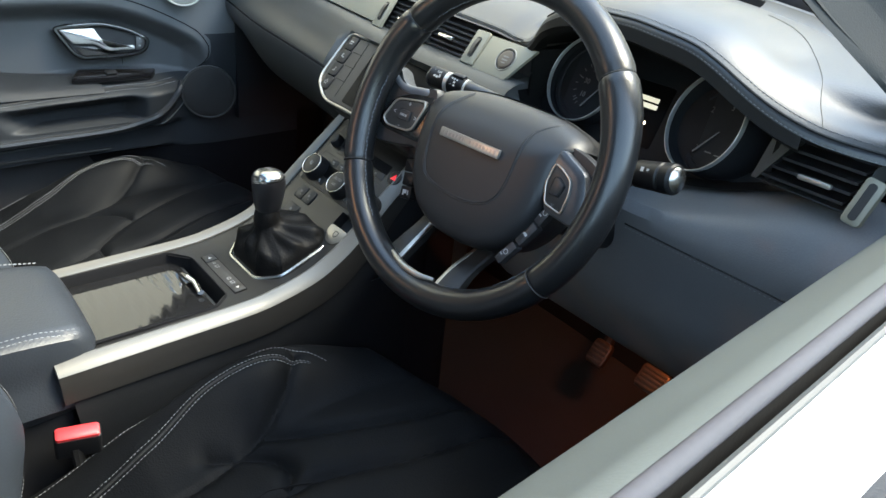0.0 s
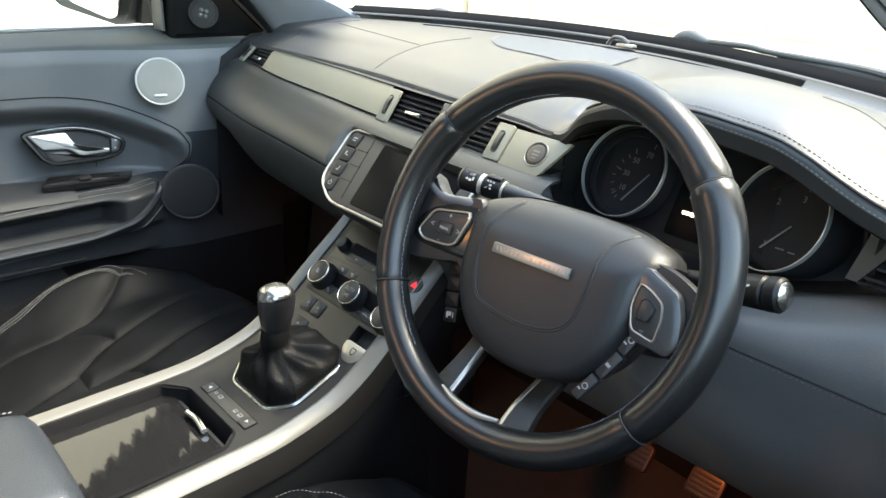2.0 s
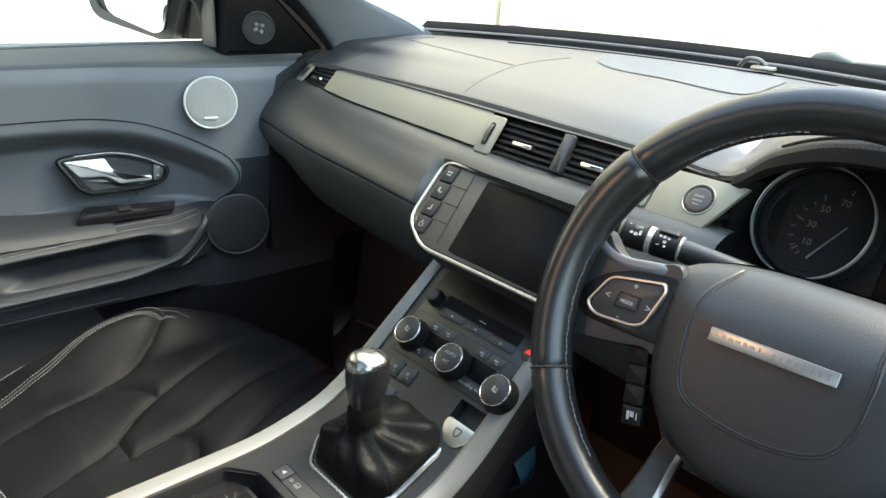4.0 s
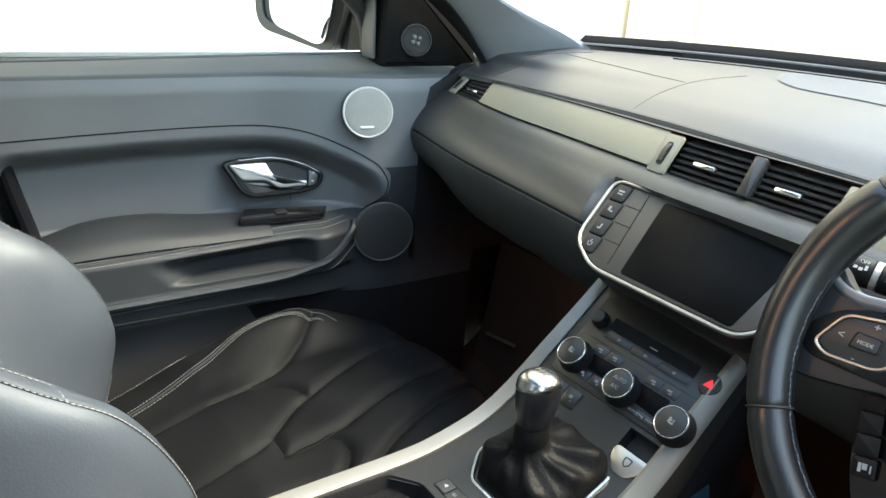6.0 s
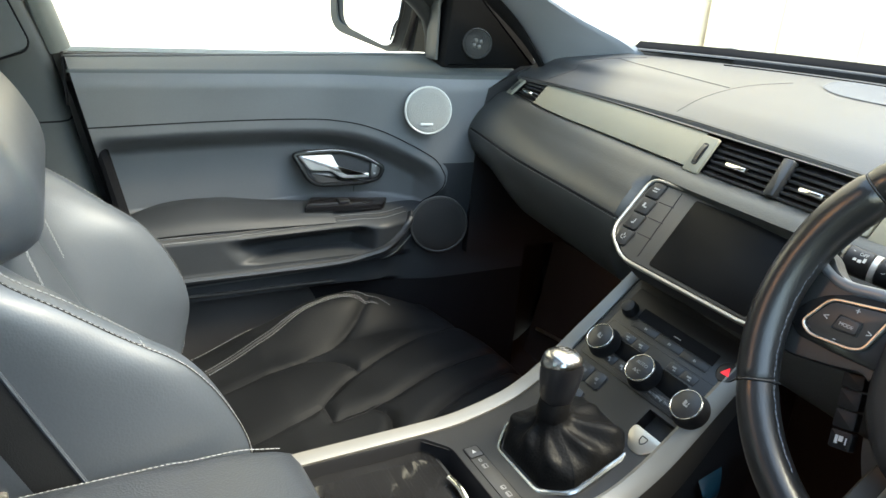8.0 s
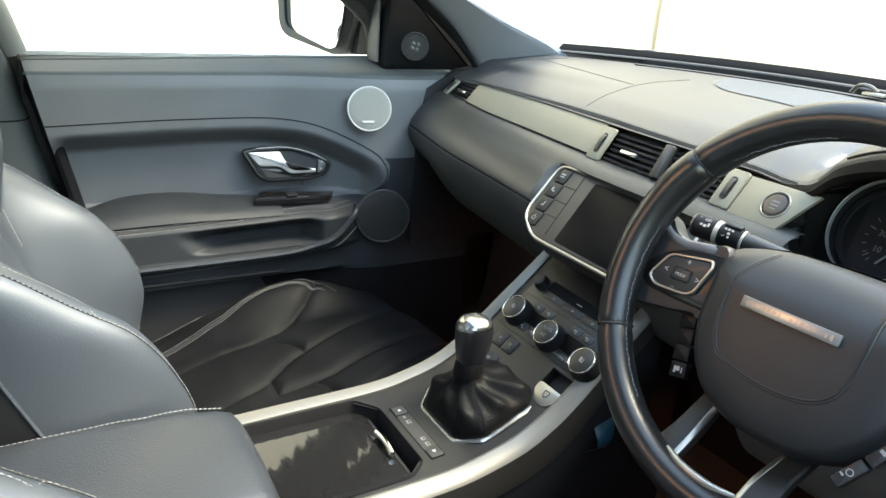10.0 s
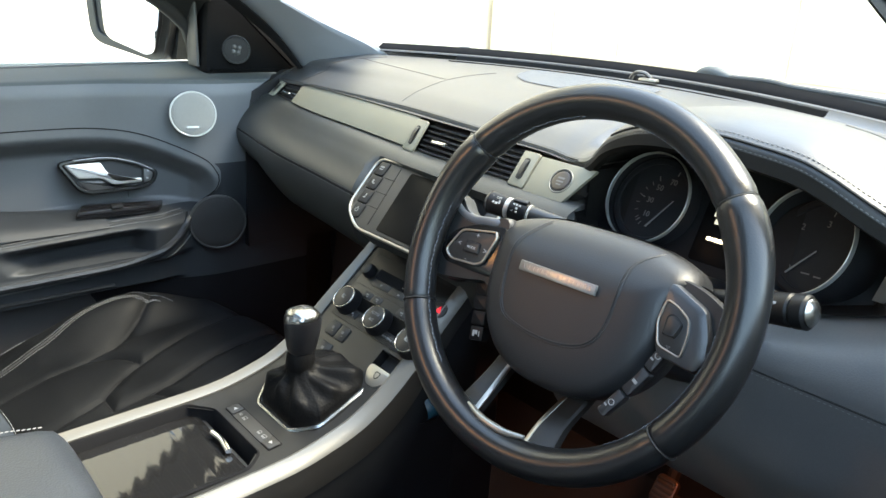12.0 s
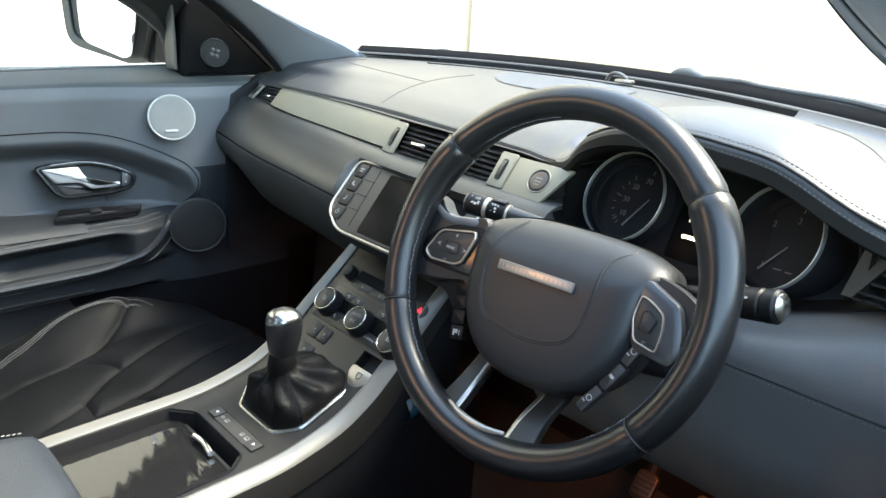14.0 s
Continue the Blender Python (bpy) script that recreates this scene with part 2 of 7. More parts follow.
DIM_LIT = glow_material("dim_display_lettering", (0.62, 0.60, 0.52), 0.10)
DOOR_MID = material("charcoal_armrest_skin", (0.0215, 0.0240, 0.0270), 0.5, grain=600, bump=0.12, vary=0.15, cells=True, spec=0.2)
DOOR_LOW = material("grey_lower_door_skin", (0.030, 0.0292, 0.030), 0.55, grain=600, bump=0.12, vary=0.15, cells=True, spec=0.3)


# ---- shape helpers ----
def V(*a):
    return Vector(a)


def finish(name, bm, mat, smooth=True):
    bmesh.ops.recalc_face_normals(bm, faces=bm.faces)
    me = bpy.data.meshes.new(name)
    bm.to_mesh(me)
    bm.free()
    me.materials.append(mat)
    if smooth:
        for p in me.polygons:
            p.use_smooth = True
        me.set_sharp_from_angle(angle=radians(38))
    return me


def part(name, bm, mat, parent=None, label="", smooth=True):
    ob = new(name, finish(name, bm, mat, smooth))
    if parent:
        ob.parent = parent
    return tagged(ob, label)


def thing(name, label, category, group="", kind=""):
    ob = new(name)
    ob.empty_display_size = 0.05
    return tagged(ob, label, category, group, kind)


def solo(name, bm, mat, label, category="", kind="", group="", smooth=True):
    return tagged(new(name, finish(name, bm, mat, smooth)), label, category, group, kind)


def spline(pts, n, closed=False):
    """n points spaced evenly along a smooth curve through pts (any dimension)."""
    p = np.array([tuple(q) for q in pts], float)
    if len(p) == 2 and not closed:
        return [Vector(p[0] + (p[1] - p[0]) * k / (n - 1)) for k in range(n)]
    if closed:
        p = np.vstack([p[-1], p, p[0], p[1]])
    else:
        p = np.vstack([2 * p[0] - p[1], p, 2 * p[-1] - p[-2]])
    out = []
    for i in range(1, len(p) - 2):
        for u in np.linspace(0, 1, 24, endpoint=False):
            a, b, c, d = p[i - 1], p[i], p[i + 1], p[i + 2]
            out.append(0.5 * (2 * b + (c - a) * u + (2 * a - 5 * b + 4 * c - d) * u * u + (3 * b - a - 3 * c + d) * u**3))
    out.append(p[-2])
    out = np.array(out)
    s = np.r_[0, np.cumsum(np.linalg.norm(np.diff(out, axis=0), axis=1))]
    w = np.linspace(0, s[-1], n + 1 if closed else n)[:n]
    return [Vector([np.interp(x, s, out[:, k]) for k in range(out.shape[1])]) for x in w]


def grid(rows, closed=False, cyclic=False, caps=False):
    """A bmesh from rows of points. closed: each row is a ring. cyclic: the last row joins the first. caps: fill the end rings."""
    bm = bmesh.new()
    vs = [[bm.verts.new(p) for p in r] for r in rows]
    m = len(rows[0])
    for i in range(len(rows) if cyclic else len(rows) - 1):
        a, b = vs[i], vs[(i + 1) % len(rows)]
        for j in range(m if closed else m - 1):
            k = (j + 1) % m
            bm.faces.new((a[j], a[k], b[k], b[j]))
    if caps and closed:
        bm.faces.new(vs[0])
        bm.faces.new(list(reversed(vs[-1])))
    return bm


def sheet(controls, nu, nv, thick=0.0):
    """A smooth sheet through rows of control points; thick in metres, laid on the far side."""
    rows = [spline(r, nv) for r in controls]
    cols = [spline([r[j] for r in rows], nu) for j in range(nv)]
    bm = grid([[cols[j][i] for j in range(nv)] for i in range(nu)])
    if thick:
        bmesh.ops.recalc_face_normals(bm, faces=bm.faces)
        bmesh.ops.solidify(bm, geom=bm.faces[:], thickness=thick)
    return bm


def tube(path, r, n=10, closed=False, squash=1.0, up=V(0, 0, 1), caps=True):
    """A round or oval bar along path; r is one radius or one for each point; squash: height over width."""
    rows, m = [], len(path)
    for i, p in enumerate(path):
        a, b = path[(i - 1) % m] if closed or i else p, path[(i + 1) % m] if closed or i < m - 1 else p
        d = (b - a).normalized()
        side = d.cross(up)
        side = side.normalized() if side.length > 1e-5 else d.orthogonal().normalized()
        top = side.cross(d)
        rad = r[i] if isinstance(r, (list, tuple)) else r
        rows.append([p + side * (rad * math.cos(t)) + top * (rad * squash * math.sin(t)) for t in np.linspace(0, 2 * math.pi, n, endpoint=False)])
    return grid(rows, closed=True, cyclic=closed, caps=caps and not closed)


def rrect(w, h, r, n=5):
    out = []
    for cx, cy, a0 in ((w / 2 - r, h / 2 - r, 0), (-w / 2 + r, h / 2 - r, 90), (-w / 2 + r, -h / 2 + r, 180), (w / 2 - r, -h / 2 + r, 270)):
        for k in range(n):
            a = radians(a0 + 90 * k / (n - 1))
            out.append((cx + r * math.cos(a), cy + r * math.sin(a)))
    return out


def disc(r, n=32):
    return [(r * math.cos(a), r * math.sin(a)) for a in np.linspace(0, 2 * math.pi, n, endpoint=False)]


def rounded(poly, r, n=4):
    """A polygon with its corners rounded off by r."""
    out, m = [], len(poly)
    for i, p in enumerate(poly):
        p, a, b = Vector(p), Vector(poly[i - 1]), Vector(poly[(i + 1) % m])
        da, db = (a - p), (b - p)
        k = min(r, da.length * 0.45, db.length * 0.45)
        s, e = p + da.normalized() * k, p + db.normalized() * k
        for j in range(n):
            u = j / (n - 1)
            out.append(tuple(s * (1 - u) ** 2 + p * 2 * u * (1 - u) + e * u * u))
    return out


def shrink(poly, d):
    """A polygon (counter-clockwise) moved inwards by d."""
    out, m = [], len(poly)
    for i in range(m):
        p, a, b = Vector(poly[i]), Vector(poly[i - 1]), Vector(poly[(i + 1) % m])
        e1, e2 = p - a, b - p
        if e1.length < 1e-7:
            e1 = e2
        if e2.length < 1e-7:
            e2 = e1
        n1, n2 = Vector((-e1.y, e1.x)).normalized(), Vector((-e2.y, e2.x)).normalized()
        k = n1 + n2
        k = k / max(0.5, k.length_squared / 2) if k.length > 1e-6 else n1
        out.append(tuple(p + k * d))
    return out


def ccw(poly):
    s = sum(a[0] * b[1] - b[0] * a[1] for a, b in zip(poly, list(poly[1:]) + [poly[0]]))
    return list(poly) if s > 0 else list(reversed(poly))


def slab(poly, height, m, bevel=0.0, dome=0.0, base=0.0):
    """A plate of the outline poly in the plane of pose m, raised along its z, with a rounded upper edge."""
    poly = ccw(poly)
    rings = [[(x, y, base) for x, y in poly]]
    if bevel:
        for k in (0.0, 0.5, 1.0):
            a = k * math.pi / 2
            q = shrink(poly, bevel * (1 - math.cos(a)))
            rings.append([(x, y, height - bevel + bevel * math.sin(a)) for x, y in q])
    else:
        rings.append([(x, y, height) for x, y in poly])
    if dome:
        q = [(p[0], p[1]) for p in rings[-1]]
        cx, cy = sum(p[0] for p in q) / len(q), sum(p[1] for p in q) / len(q)
        for f, z in ((0.8, 0.36), (0.5, 0.75), (0.2, 0.97)):
            rings.append([(cx + (x - cx) * f, cy + (y - cy) * f, height + dome * z) for x, y in q])
    return grid([[m @ V(*p) for p in r] for r in rings], closed=True, caps=True)


def frame_ring(poly, width, height, m, lift=0.0):
    """A raised rim of that width that runs round inside the outline poly."""
    poly = ccw(poly)
    e = min(width, height) * 0.3
    prof = [(0, 0), (0, height - e), (e, height), (width - e, height), (width, height - e), (width, 0)]
    rings = [[m @ V(x, y, lift + h) for x, y in shrink(poly, d)] for d, h in prof]
    return grid(rings, closed=True, cyclic=True)


def plane_at(origin, xdir, ndir):
    """A pose with its x along xdir and its z along ndir."""
    z = Vector(ndir).normalized()
    x = Vector(xdir)
    x = (x - z * x.dot(z)).normalized()
    y = z.cross(x)
    m = Matrix((x, y, z)).transposed().to_4x4()
    m.translation = origin
    return m


def box(w, d, h, m, bevel=0.002):
    return slab(rrect(w, d, max(bevel, 0.0005), 3), h, m, bevel)


def join(*bms):
    out = bms[0]
    for b in bms[1:]:
        me = bpy.data.meshes.new("tmp")
        b.to_mesh(me)
        b.free()
        out.from_mesh(me)
        bpy.data.meshes.remove(me)
    return out


def stitches(path, pitch=0.0055, length=0.0036, r=0.00055, lift=V(0, 0, 0), slant=0.0):
    """A row of short raised thread ends along a path."""
    p = [Vector(q) + lift for q in path]
    total = sum((b - a).length for a, b in zip(p, p[1:]))
    pts = spline(p, max(3, int(total / pitch)))
    verts, faces = [], []
    for a, b in zip(pts, pts[1:]):
        d = (b - a).normalized()
        s = d.orthogonal().normalized()
        u = d.cross(s)
        k = len(verts)
        for q, f in ((a, 0.6), (a + d * length * 0.5, 1.25), (a + d * length, 0.6)):
            verts += [q + s * r * f, q + u * r * f, q - s * r * f, q - u * r * f]
        for ring in (0, 4):
            faces += [(k + ring + j, k + ring + (j + 1) % 4, k + ring + 4 + (j + 1) % 4, k + ring + 4 + j) for j in range(4)]
        faces += [(k, k + 3, k + 2, k + 1), (k + 8, k + 9, k + 10, k + 11)]
    me = bpy.data.meshes.new("tmp")
    me.from_pydata(verts, [], faces)
    bm = bmesh.new()
    bm.from_mesh(me)
    bpy.data.meshes.remove(me)
    return bm


def letters(text, size, m, depth=0.0003):
    """Raised characters, centred at the pose m, in Blender's own font."""
    c = bpy.data.curves.new("letters", "FONT")
    c.body, c.size, c.extrude, c.align_x, c.align_y, c.resolution_u = text, size, depth, "CENTER", "CENTER", 2
    ob = bpy.data.objects.new("letters", c)
    me = bpy.data.meshes.new_from_object(ob)
    bm = bmesh.new()
    bm.from_mesh(me)
    bm.transform(m)
    bpy.data.objects.remove(ob)
    bpy.data.curves.remove(c)
    bpy.data.meshes.remove(me)
    return bm


def bars(rects, m, depth=0.0004):
    """Small raised marks: rows of (x, y, width, height) in the plane of m."""
    return join(*[slab([(x - w / 2, y - h / 2), (x + w / 2, y - h / 2), (x + w / 2, y + h / 2), (x - w / 2, y + h / 2)], depth, m) for x, y, w, h in rects])


def step(a, b, x):
    u = min(1.0, max(0.0, (x - a) / (b - a)))
    return u * u * (3 - 2 * u)


def curve_at(pts, x):
    """The value at x of a smooth line through (x, value) pairs."""
    xs = [p[0] for p in pts]
    for i in range(len(pts) - 1):
        if x <= xs[i + 1] or i == len(pts) - 2:
            u = min(1.0, max(0.0, (x - xs[i]) / (xs[i + 1] - xs[i])))
            d = [(pts[min(j + 1, len(pts) - 1)][1] - pts[max(j - 1, 0)][1]) / (xs[min(j + 1, len(pts) - 1)] - xs[max(j - 1, 0)]) for j in (i, i + 1)]
            h = xs[i + 1] - xs[i]
            return ((1 + 2 * u) * (1 - u) ** 2) * pts[i][1] + u * (1 - u) ** 2 * h * d[0] + u * u * (3 - 2 * u) * pts[i + 1][1] + u * u * (u - 1) * h * d[1]


# ---- the large structure ----
def lip(x):
    """Front edge of the dash top: lower on the passenger side, arched over the instruments."""
    y = curve_at([(-0.70, 0.790), (-0.5, 0.765), (-0.2, 0.747), (0.0, 0.722), (0.15, 0.705), (0.22, 0.690), (0.28, 0.655), (0.36, 0.638), (0.46, 0.630), (0.56, 0.630), (0.64, 0.645), (0.70, 0.670)], x)
    z = curve_at([(-0.70, 1.086), (-0.5, 1.094), (-0.2, 1.097), (0.0, 1.096), (0.15, 1.094), (0.215, 1.094), (0.265, 1.130), (0.32, 1.152), (0.40, 1.158), (0.445, 1.155), (0.483, 1.150), (0.51, 1.141), (0.53, 1.132), (0.56, 1.119), (0.59, 1.109), (0.62, 1.103), (0.70, 1.098)], x)
    return V(x, y, z)


def screen_base(x):
    """Where the windscreen meets the dash."""
    return V(x, 1.01 - (0.46 if x < 0 else 0.60) * x * x, 1.157 - 0.030 * x * x)


def top_profile(x):
    a, e = lip(x), screen_base(x)
    e = V(x, max(e.y, a.y + 0.13), e.z)
    rise = 0.022 if x < 0.2 else 0.014
    return spline([a, a + V(0, 0.012, 0.007), a + V(0, 0.045, rise), V(x, a.y * 0.55 + e.y * 0.45, max(a.z + 0.013, a.z * 0.32 + e.z * 0.68)), e], 26)


def dash_top_at(x, y):
    """The dash top's surface at x, y."""
    p = top_profile(x)
    return V(x, y, float(np.interp(y, [q.y for q in p], [q.z for q in p])))


def band_low(x):
    """Lower edge of the metal band and the vents."""
    y = curve_at([(-0.70, 0.760), (-0.52, 0.731), (-0.3, 0.704), (-0.08, 0.676), (0.1, 0.664), (0.25, 0.655), (0.70, 0.645)], x)
    return V(x, y, 1.047 + 0.008 * step(-0.4, -0.68, x))


def band_high(x):
    a = lip(x)
    return V(x, band_low(x).y + 0.026, min(a.z, 1.097) - 0.010)


# outside
gm = grid([[V(x, y, 0) for x in np.linspace(-60, 60, 25)] for y in np.linspace(-60, 60, 25)])
solo("ground", gm, GROUND, "pale concrete yard under and round the car", "ground", "structure")


def stone_wall():
    w = solo("boundary_wall", slab([(-9, 0), (9, 0), (9, 3.2), (-9, 3.2)], 0.24, plane_at(V(0, WALL_Y + 0.27, 0), V(1, 0, 0), V(0, -1, 0))), MORTAR, "tall cream stone wall with ochre joints, in bright daylight", "wall", "structure", smooth=False)
    rng = random.Random(4)
    shapes = [finish("block", slab([(0.007, 0.006), (WALL_W - 0.007, 0.006), (WALL_W - 0.007, h - 0.006), (0.007, h - 0.006)], 0.010, Matrix.Identity(4), 0.005), STONE) for h in (0.94, 1.30)]
    for row, (z, k) in enumerate([(0.0, 0), (0.94, 0), (1.88, 1)]):
        for i in range(int(-9 / WALL_W), int(9 / WALL_W)):
            x = WALL_X + i * WALL_W
            if -9 < x < 9 - WALL_W:
                b = new("block", shapes[k])
                b.matrix_world = plane_at(V(x, WALL_Y + 0.03 + rng.uniform(-0.004, 0.004), z), V(1, 0, 0), V(0, -1, 0))
                b.parent = w


def wall_pier():
    """A broad pier that stands a little out of the boundary wall."""
    p_ = thing("wall_pier", "cream stone pier standing out of the boundary wall", "pier", kind="structure")
    for k in range(4):
        part("block", slab([(0, 0.008), (0.50, 0.008), (0.50, 0.80), (0, 0.80)], 0.34, plane_at(V(-3.18, WALL_Y + 0.26, 0.82 * k), V(1, 0, 0), V(0, -1, 0)), 0.008), STONE, p_)
    part("core", slab([(0.01, 0), (0.49, 0), (0.49, 3.28), (0.01, 3.28)], 0.325, plane_at(V(-3.18, WALL_Y + 0.26, 0), V(1, 0, 0), V(0, -1, 0))), MORTAR, p_, smooth=False)


def house_wall():
    """The tall pale wall beyond the passenger side."""
    h = solo("house_wall", slab([(-5, 0), (7, 0), (7, 5.2), (-5, 5.2)], 0.24, plane_at(V(-3.47, 0, 0), V(0, 1, 0), V(1, 0, 0))), STONE, "tall cream house wall in bright daylight", "wall", "structure", smooth=False)
    part("coping", slab([(-5.05, 5.2), (7.05, 5.2), (7.05, 5.28), (-5.05, 5.28)], 0.30, plane_at(V(-3.47, 0, 0), V(0, 1, 0), V(1, 0, 0)), 0.01), MORTAR, h, smooth=False)


def car_floor():
    ob = solo("floor", sheet([[V(-0.78, y, 0.34 + dz) , V(-0.4, y, 0.32 + dz), V(-0.13, y, 0.33 + dz), V(0.13, y, 0.33 + dz), V(0.4, y, 0.32 + dz), V(0.78, y, 0.34 + dz)] for y, dz in ((-1.9, 0.02), (-0.5, 0.0), (0.4, 0.0), (0.75, 0.01), (0.98, 0.12), (1.12, 0.34), (1.16, 0.75))], 40, 40, 0.02), CARPET, "dark brown-black carpet in the footwells", "floor", "structure")
    for s, nm in ((-1, "left"), (1, "right")):
        solo("wall_" + nm + "_front", sheet([[V(s * 0.83, y, 1.10), V(s * 0.84, y, 0.7), V(s * 0.82, y, 0.28)] for y in (-0.1, 0.5, 1.25)], 6, 6, 0.02), PLASTIC, "dark body side behind the door trim", "panel", "structure")
    solo("wall_bulkhead", sheet([[V(x, 1.20, 1.10), V(x, 1.20, 0.7), V(x, 1.20, 0.25)] for x in (-0.84, 0, 0.84)], 6, 6, 0.02), PLASTIC, "dark bulkhead behind the dash", "panel", "structure")
    return ob


def roof():
    def roof_z(x, y):
        return curve_at([(-1.9, 1.43), (-1.3, 1.50), (-0.6, 1.525), (0.0, 1.50), (0.22, 1.455)], y) + 0.012 - 0.072 * (abs(x) / 0.64) ** 2.6

    def roof_sheet(x0, x1, y0, y1, thick=0.03):
        return sheet([[V(x, y, roof_z(x, y)) for x in np.linspace(x0, x1, 6)] for y in np.linspace(y0, y1, 5)], 14, 14, thick)
    for x0, x1, y0, y1 in ((-0.41, 0.41, -0.34, -0.51), (-0.64, 0.64, 0.22, -0.02), (-0.64, -0.40, -0.02, -1.25), (0.40, 0.64, -0.02, -1.25), (-0.64, 0.64, -1.25, -1.9)):
        solo("ceiling", roof_sheet(x0, x1, y0, y1), HEADLINER, "cloth headliner round the glass roof", "ceiling", "structure")
    g = solo("window_5", roof_sheet(-0.41, 0.41, -0.01, -1.26, 0.0), ROOF_GLASS, "fixed tinted glass roof panel", "window", "structure")
    g.visible_shadow = False
    solo("wall_rear", sheet([[V(x, -1.9, z) for z in (0.3, 0.6, 0.9, 1.12)] for x in (-0.8, 0.0, 0.8)], 6, 8, 0.03), PLASTIC, "dark rear panel of the cabin", "panel", "structure")
    solo("window_4", sheet([[V(x, -1.9, 1.12), V(x, -1.87, 1.28), V(x * 0.8, -1.82, 1.45)] for x in (-0.74, 0.0, 0.74)], 6, 6), PRIVACY, "dark tinted rear window", "window", "structure")
    for s, nm in ((-1, "left"), (1, "right")):
        rows = [[V(s * 0.82, y, 1.10), V(s * 0.83, y, 0.9), V(s * 0.84, y, 0.6), V(s * 0.80, y, 0.3)] for y in (-1.92, -1.2, -0.6, -0.05)]
        solo("wall_" + nm + "_rear", sheet(rows, 8, 8, 0.03), PLASTIC, "dark rear side trim of the cabin", "panel", "structure")
        def strip(ya, yb):
            return [[V(s * 0.80, y, 1.10), V(s * 0.74, y - 0.02, 1.28), V(s * 0.62, y - 0.05, 1.44)] for y in (ya, (ya + yb) / 2, yb)]
        solo("rear_pillar", sheet(strip(-0.10, -0.34), 8, 6, 0.03), PLASTIC, "dark trim beside the rear side glass", "pillar", "structure")
        solo("rear_pillar", sheet(strip(-1.30, -1.92), 8, 6, 0.03), PLASTIC, "dark rear corner trim of the cabin", "pillar", "structure")
        solo("window_" + ("2" if s < 0 else "3"), sheet(strip(-0.34, -1.30), 8, 6), PRIVACY, "dark tinted rear side glass", "window", "structure")


def windscreen():
    rows = []
    for x in (-0.58, -0.45, -0.25, 0, 0.25, 0.45, 0.66):
        b = screen_base(x) + V(0, 0.040, 0.012)
        t = V(x * 0.96, 0.24 - 0.1 * x * x, 1.462 - 0.05 * x * x)
        rows.append([b, b.lerp(t, 0.5) + V(0, 0.012, 0.018), t])
    g = solo("window_1", sheet(rows, 28, 10), GLASS, "clear laminated windscreen", "window", "structure")
    g.visible_shadow = False
    band = [[screen_base(x) + V(0, 0.016, 0.006), screen_base(x) + V(0, 0.020, 0.014), screen_base(x) + V(0, 0.030, 0.0225)] for x in np.linspace(-0.50, 0.66, 15)]
    solo("trim", sheet(band, 40, 5, 0.004), BAND, "black edge band along the foot of the windscreen", "trim", "structure")
    cowl = [[screen_base(x) + V(0, 0.045, 0.006), screen_base(x) + V(0, 0.060, 0.012), screen_base(x) + V(0, 0.12, 0.008), screen_base(x) + V(0, 0.30, -0.03)] for x in np.linspace(-0.56, 0.70, 15)]
    solo("cowl_panel", sheet(cowl, 40, 6, 0.01), COWL, "weathered grey plastic cowl panel below the windscreen", "cowl", "structure")


def wiper(name_label, pivot, tip, hub_r):
    """An arm with a humped cover over its pivot, a thin middle and a blade that lies along the glass."""
    w = thing("windscreen_wiper", name_label, "wiper")
    along = (tip - pivot).normalized()
    hump = spline([pivot - along * hub_r * 1.6 + V(0, 0, -0.010), pivot - along * hub_r * 0.9 + V(0, 0, 0.002), pivot + V(0, 0, 0.006), pivot + along * hub_r * 0.9 + V(0, 0, 0.003), pivot + along * hub_r * 1.9 + V(0, 0, 0.0)], 20)
    part("pivot_cover", tube(hump, [hub_r * (0.12 + 0.46 * math.sin(math.pi * min(1.0, 0.08 + k / 21)) ** 0.7) for k in range(20)], 14, squash=0.75), COWL, w, "humped weathered cover over the pivot")
    arm = spline([pivot + along * hub_r * 1.5 + V(0, 0, 0.002), pivot.lerp(tip, 0.30) + V(0, 0, 0.006), pivot.lerp(tip, 0.42) + V(0, 0, 0.004), pivot.lerp(tip, 0.8) + V(0, 0.004, 0.004), tip], 24)
    part("arm", tube(arm, [0.0060 + 0.0035 * abs(k / 23 - 0.35) for k in range(24)], 10, squash=0.7), WIPER, w)
    blade = [p + V(0, 0.006, -0.004) for p in spline([pivot.lerp(tip, 0.45), pivot.lerp(tip, 0.7), tip, tip + along * 0.16 + V(0, -0.03, -0.006)], 24)]
    part("blade", tube(blade, [0.004 + 0.007 * math.sin(math.pi * (k + 1) / 25) ** 0.5 for k in range(24)], 10, squash=1.1), WIPER, w, "thick black blade with a spoiler")
    part("rubber_lip", tube([p + V(0, -0.006, -0.011) for p in blade], 0.0025, 6), RUBBER, w)
    return w


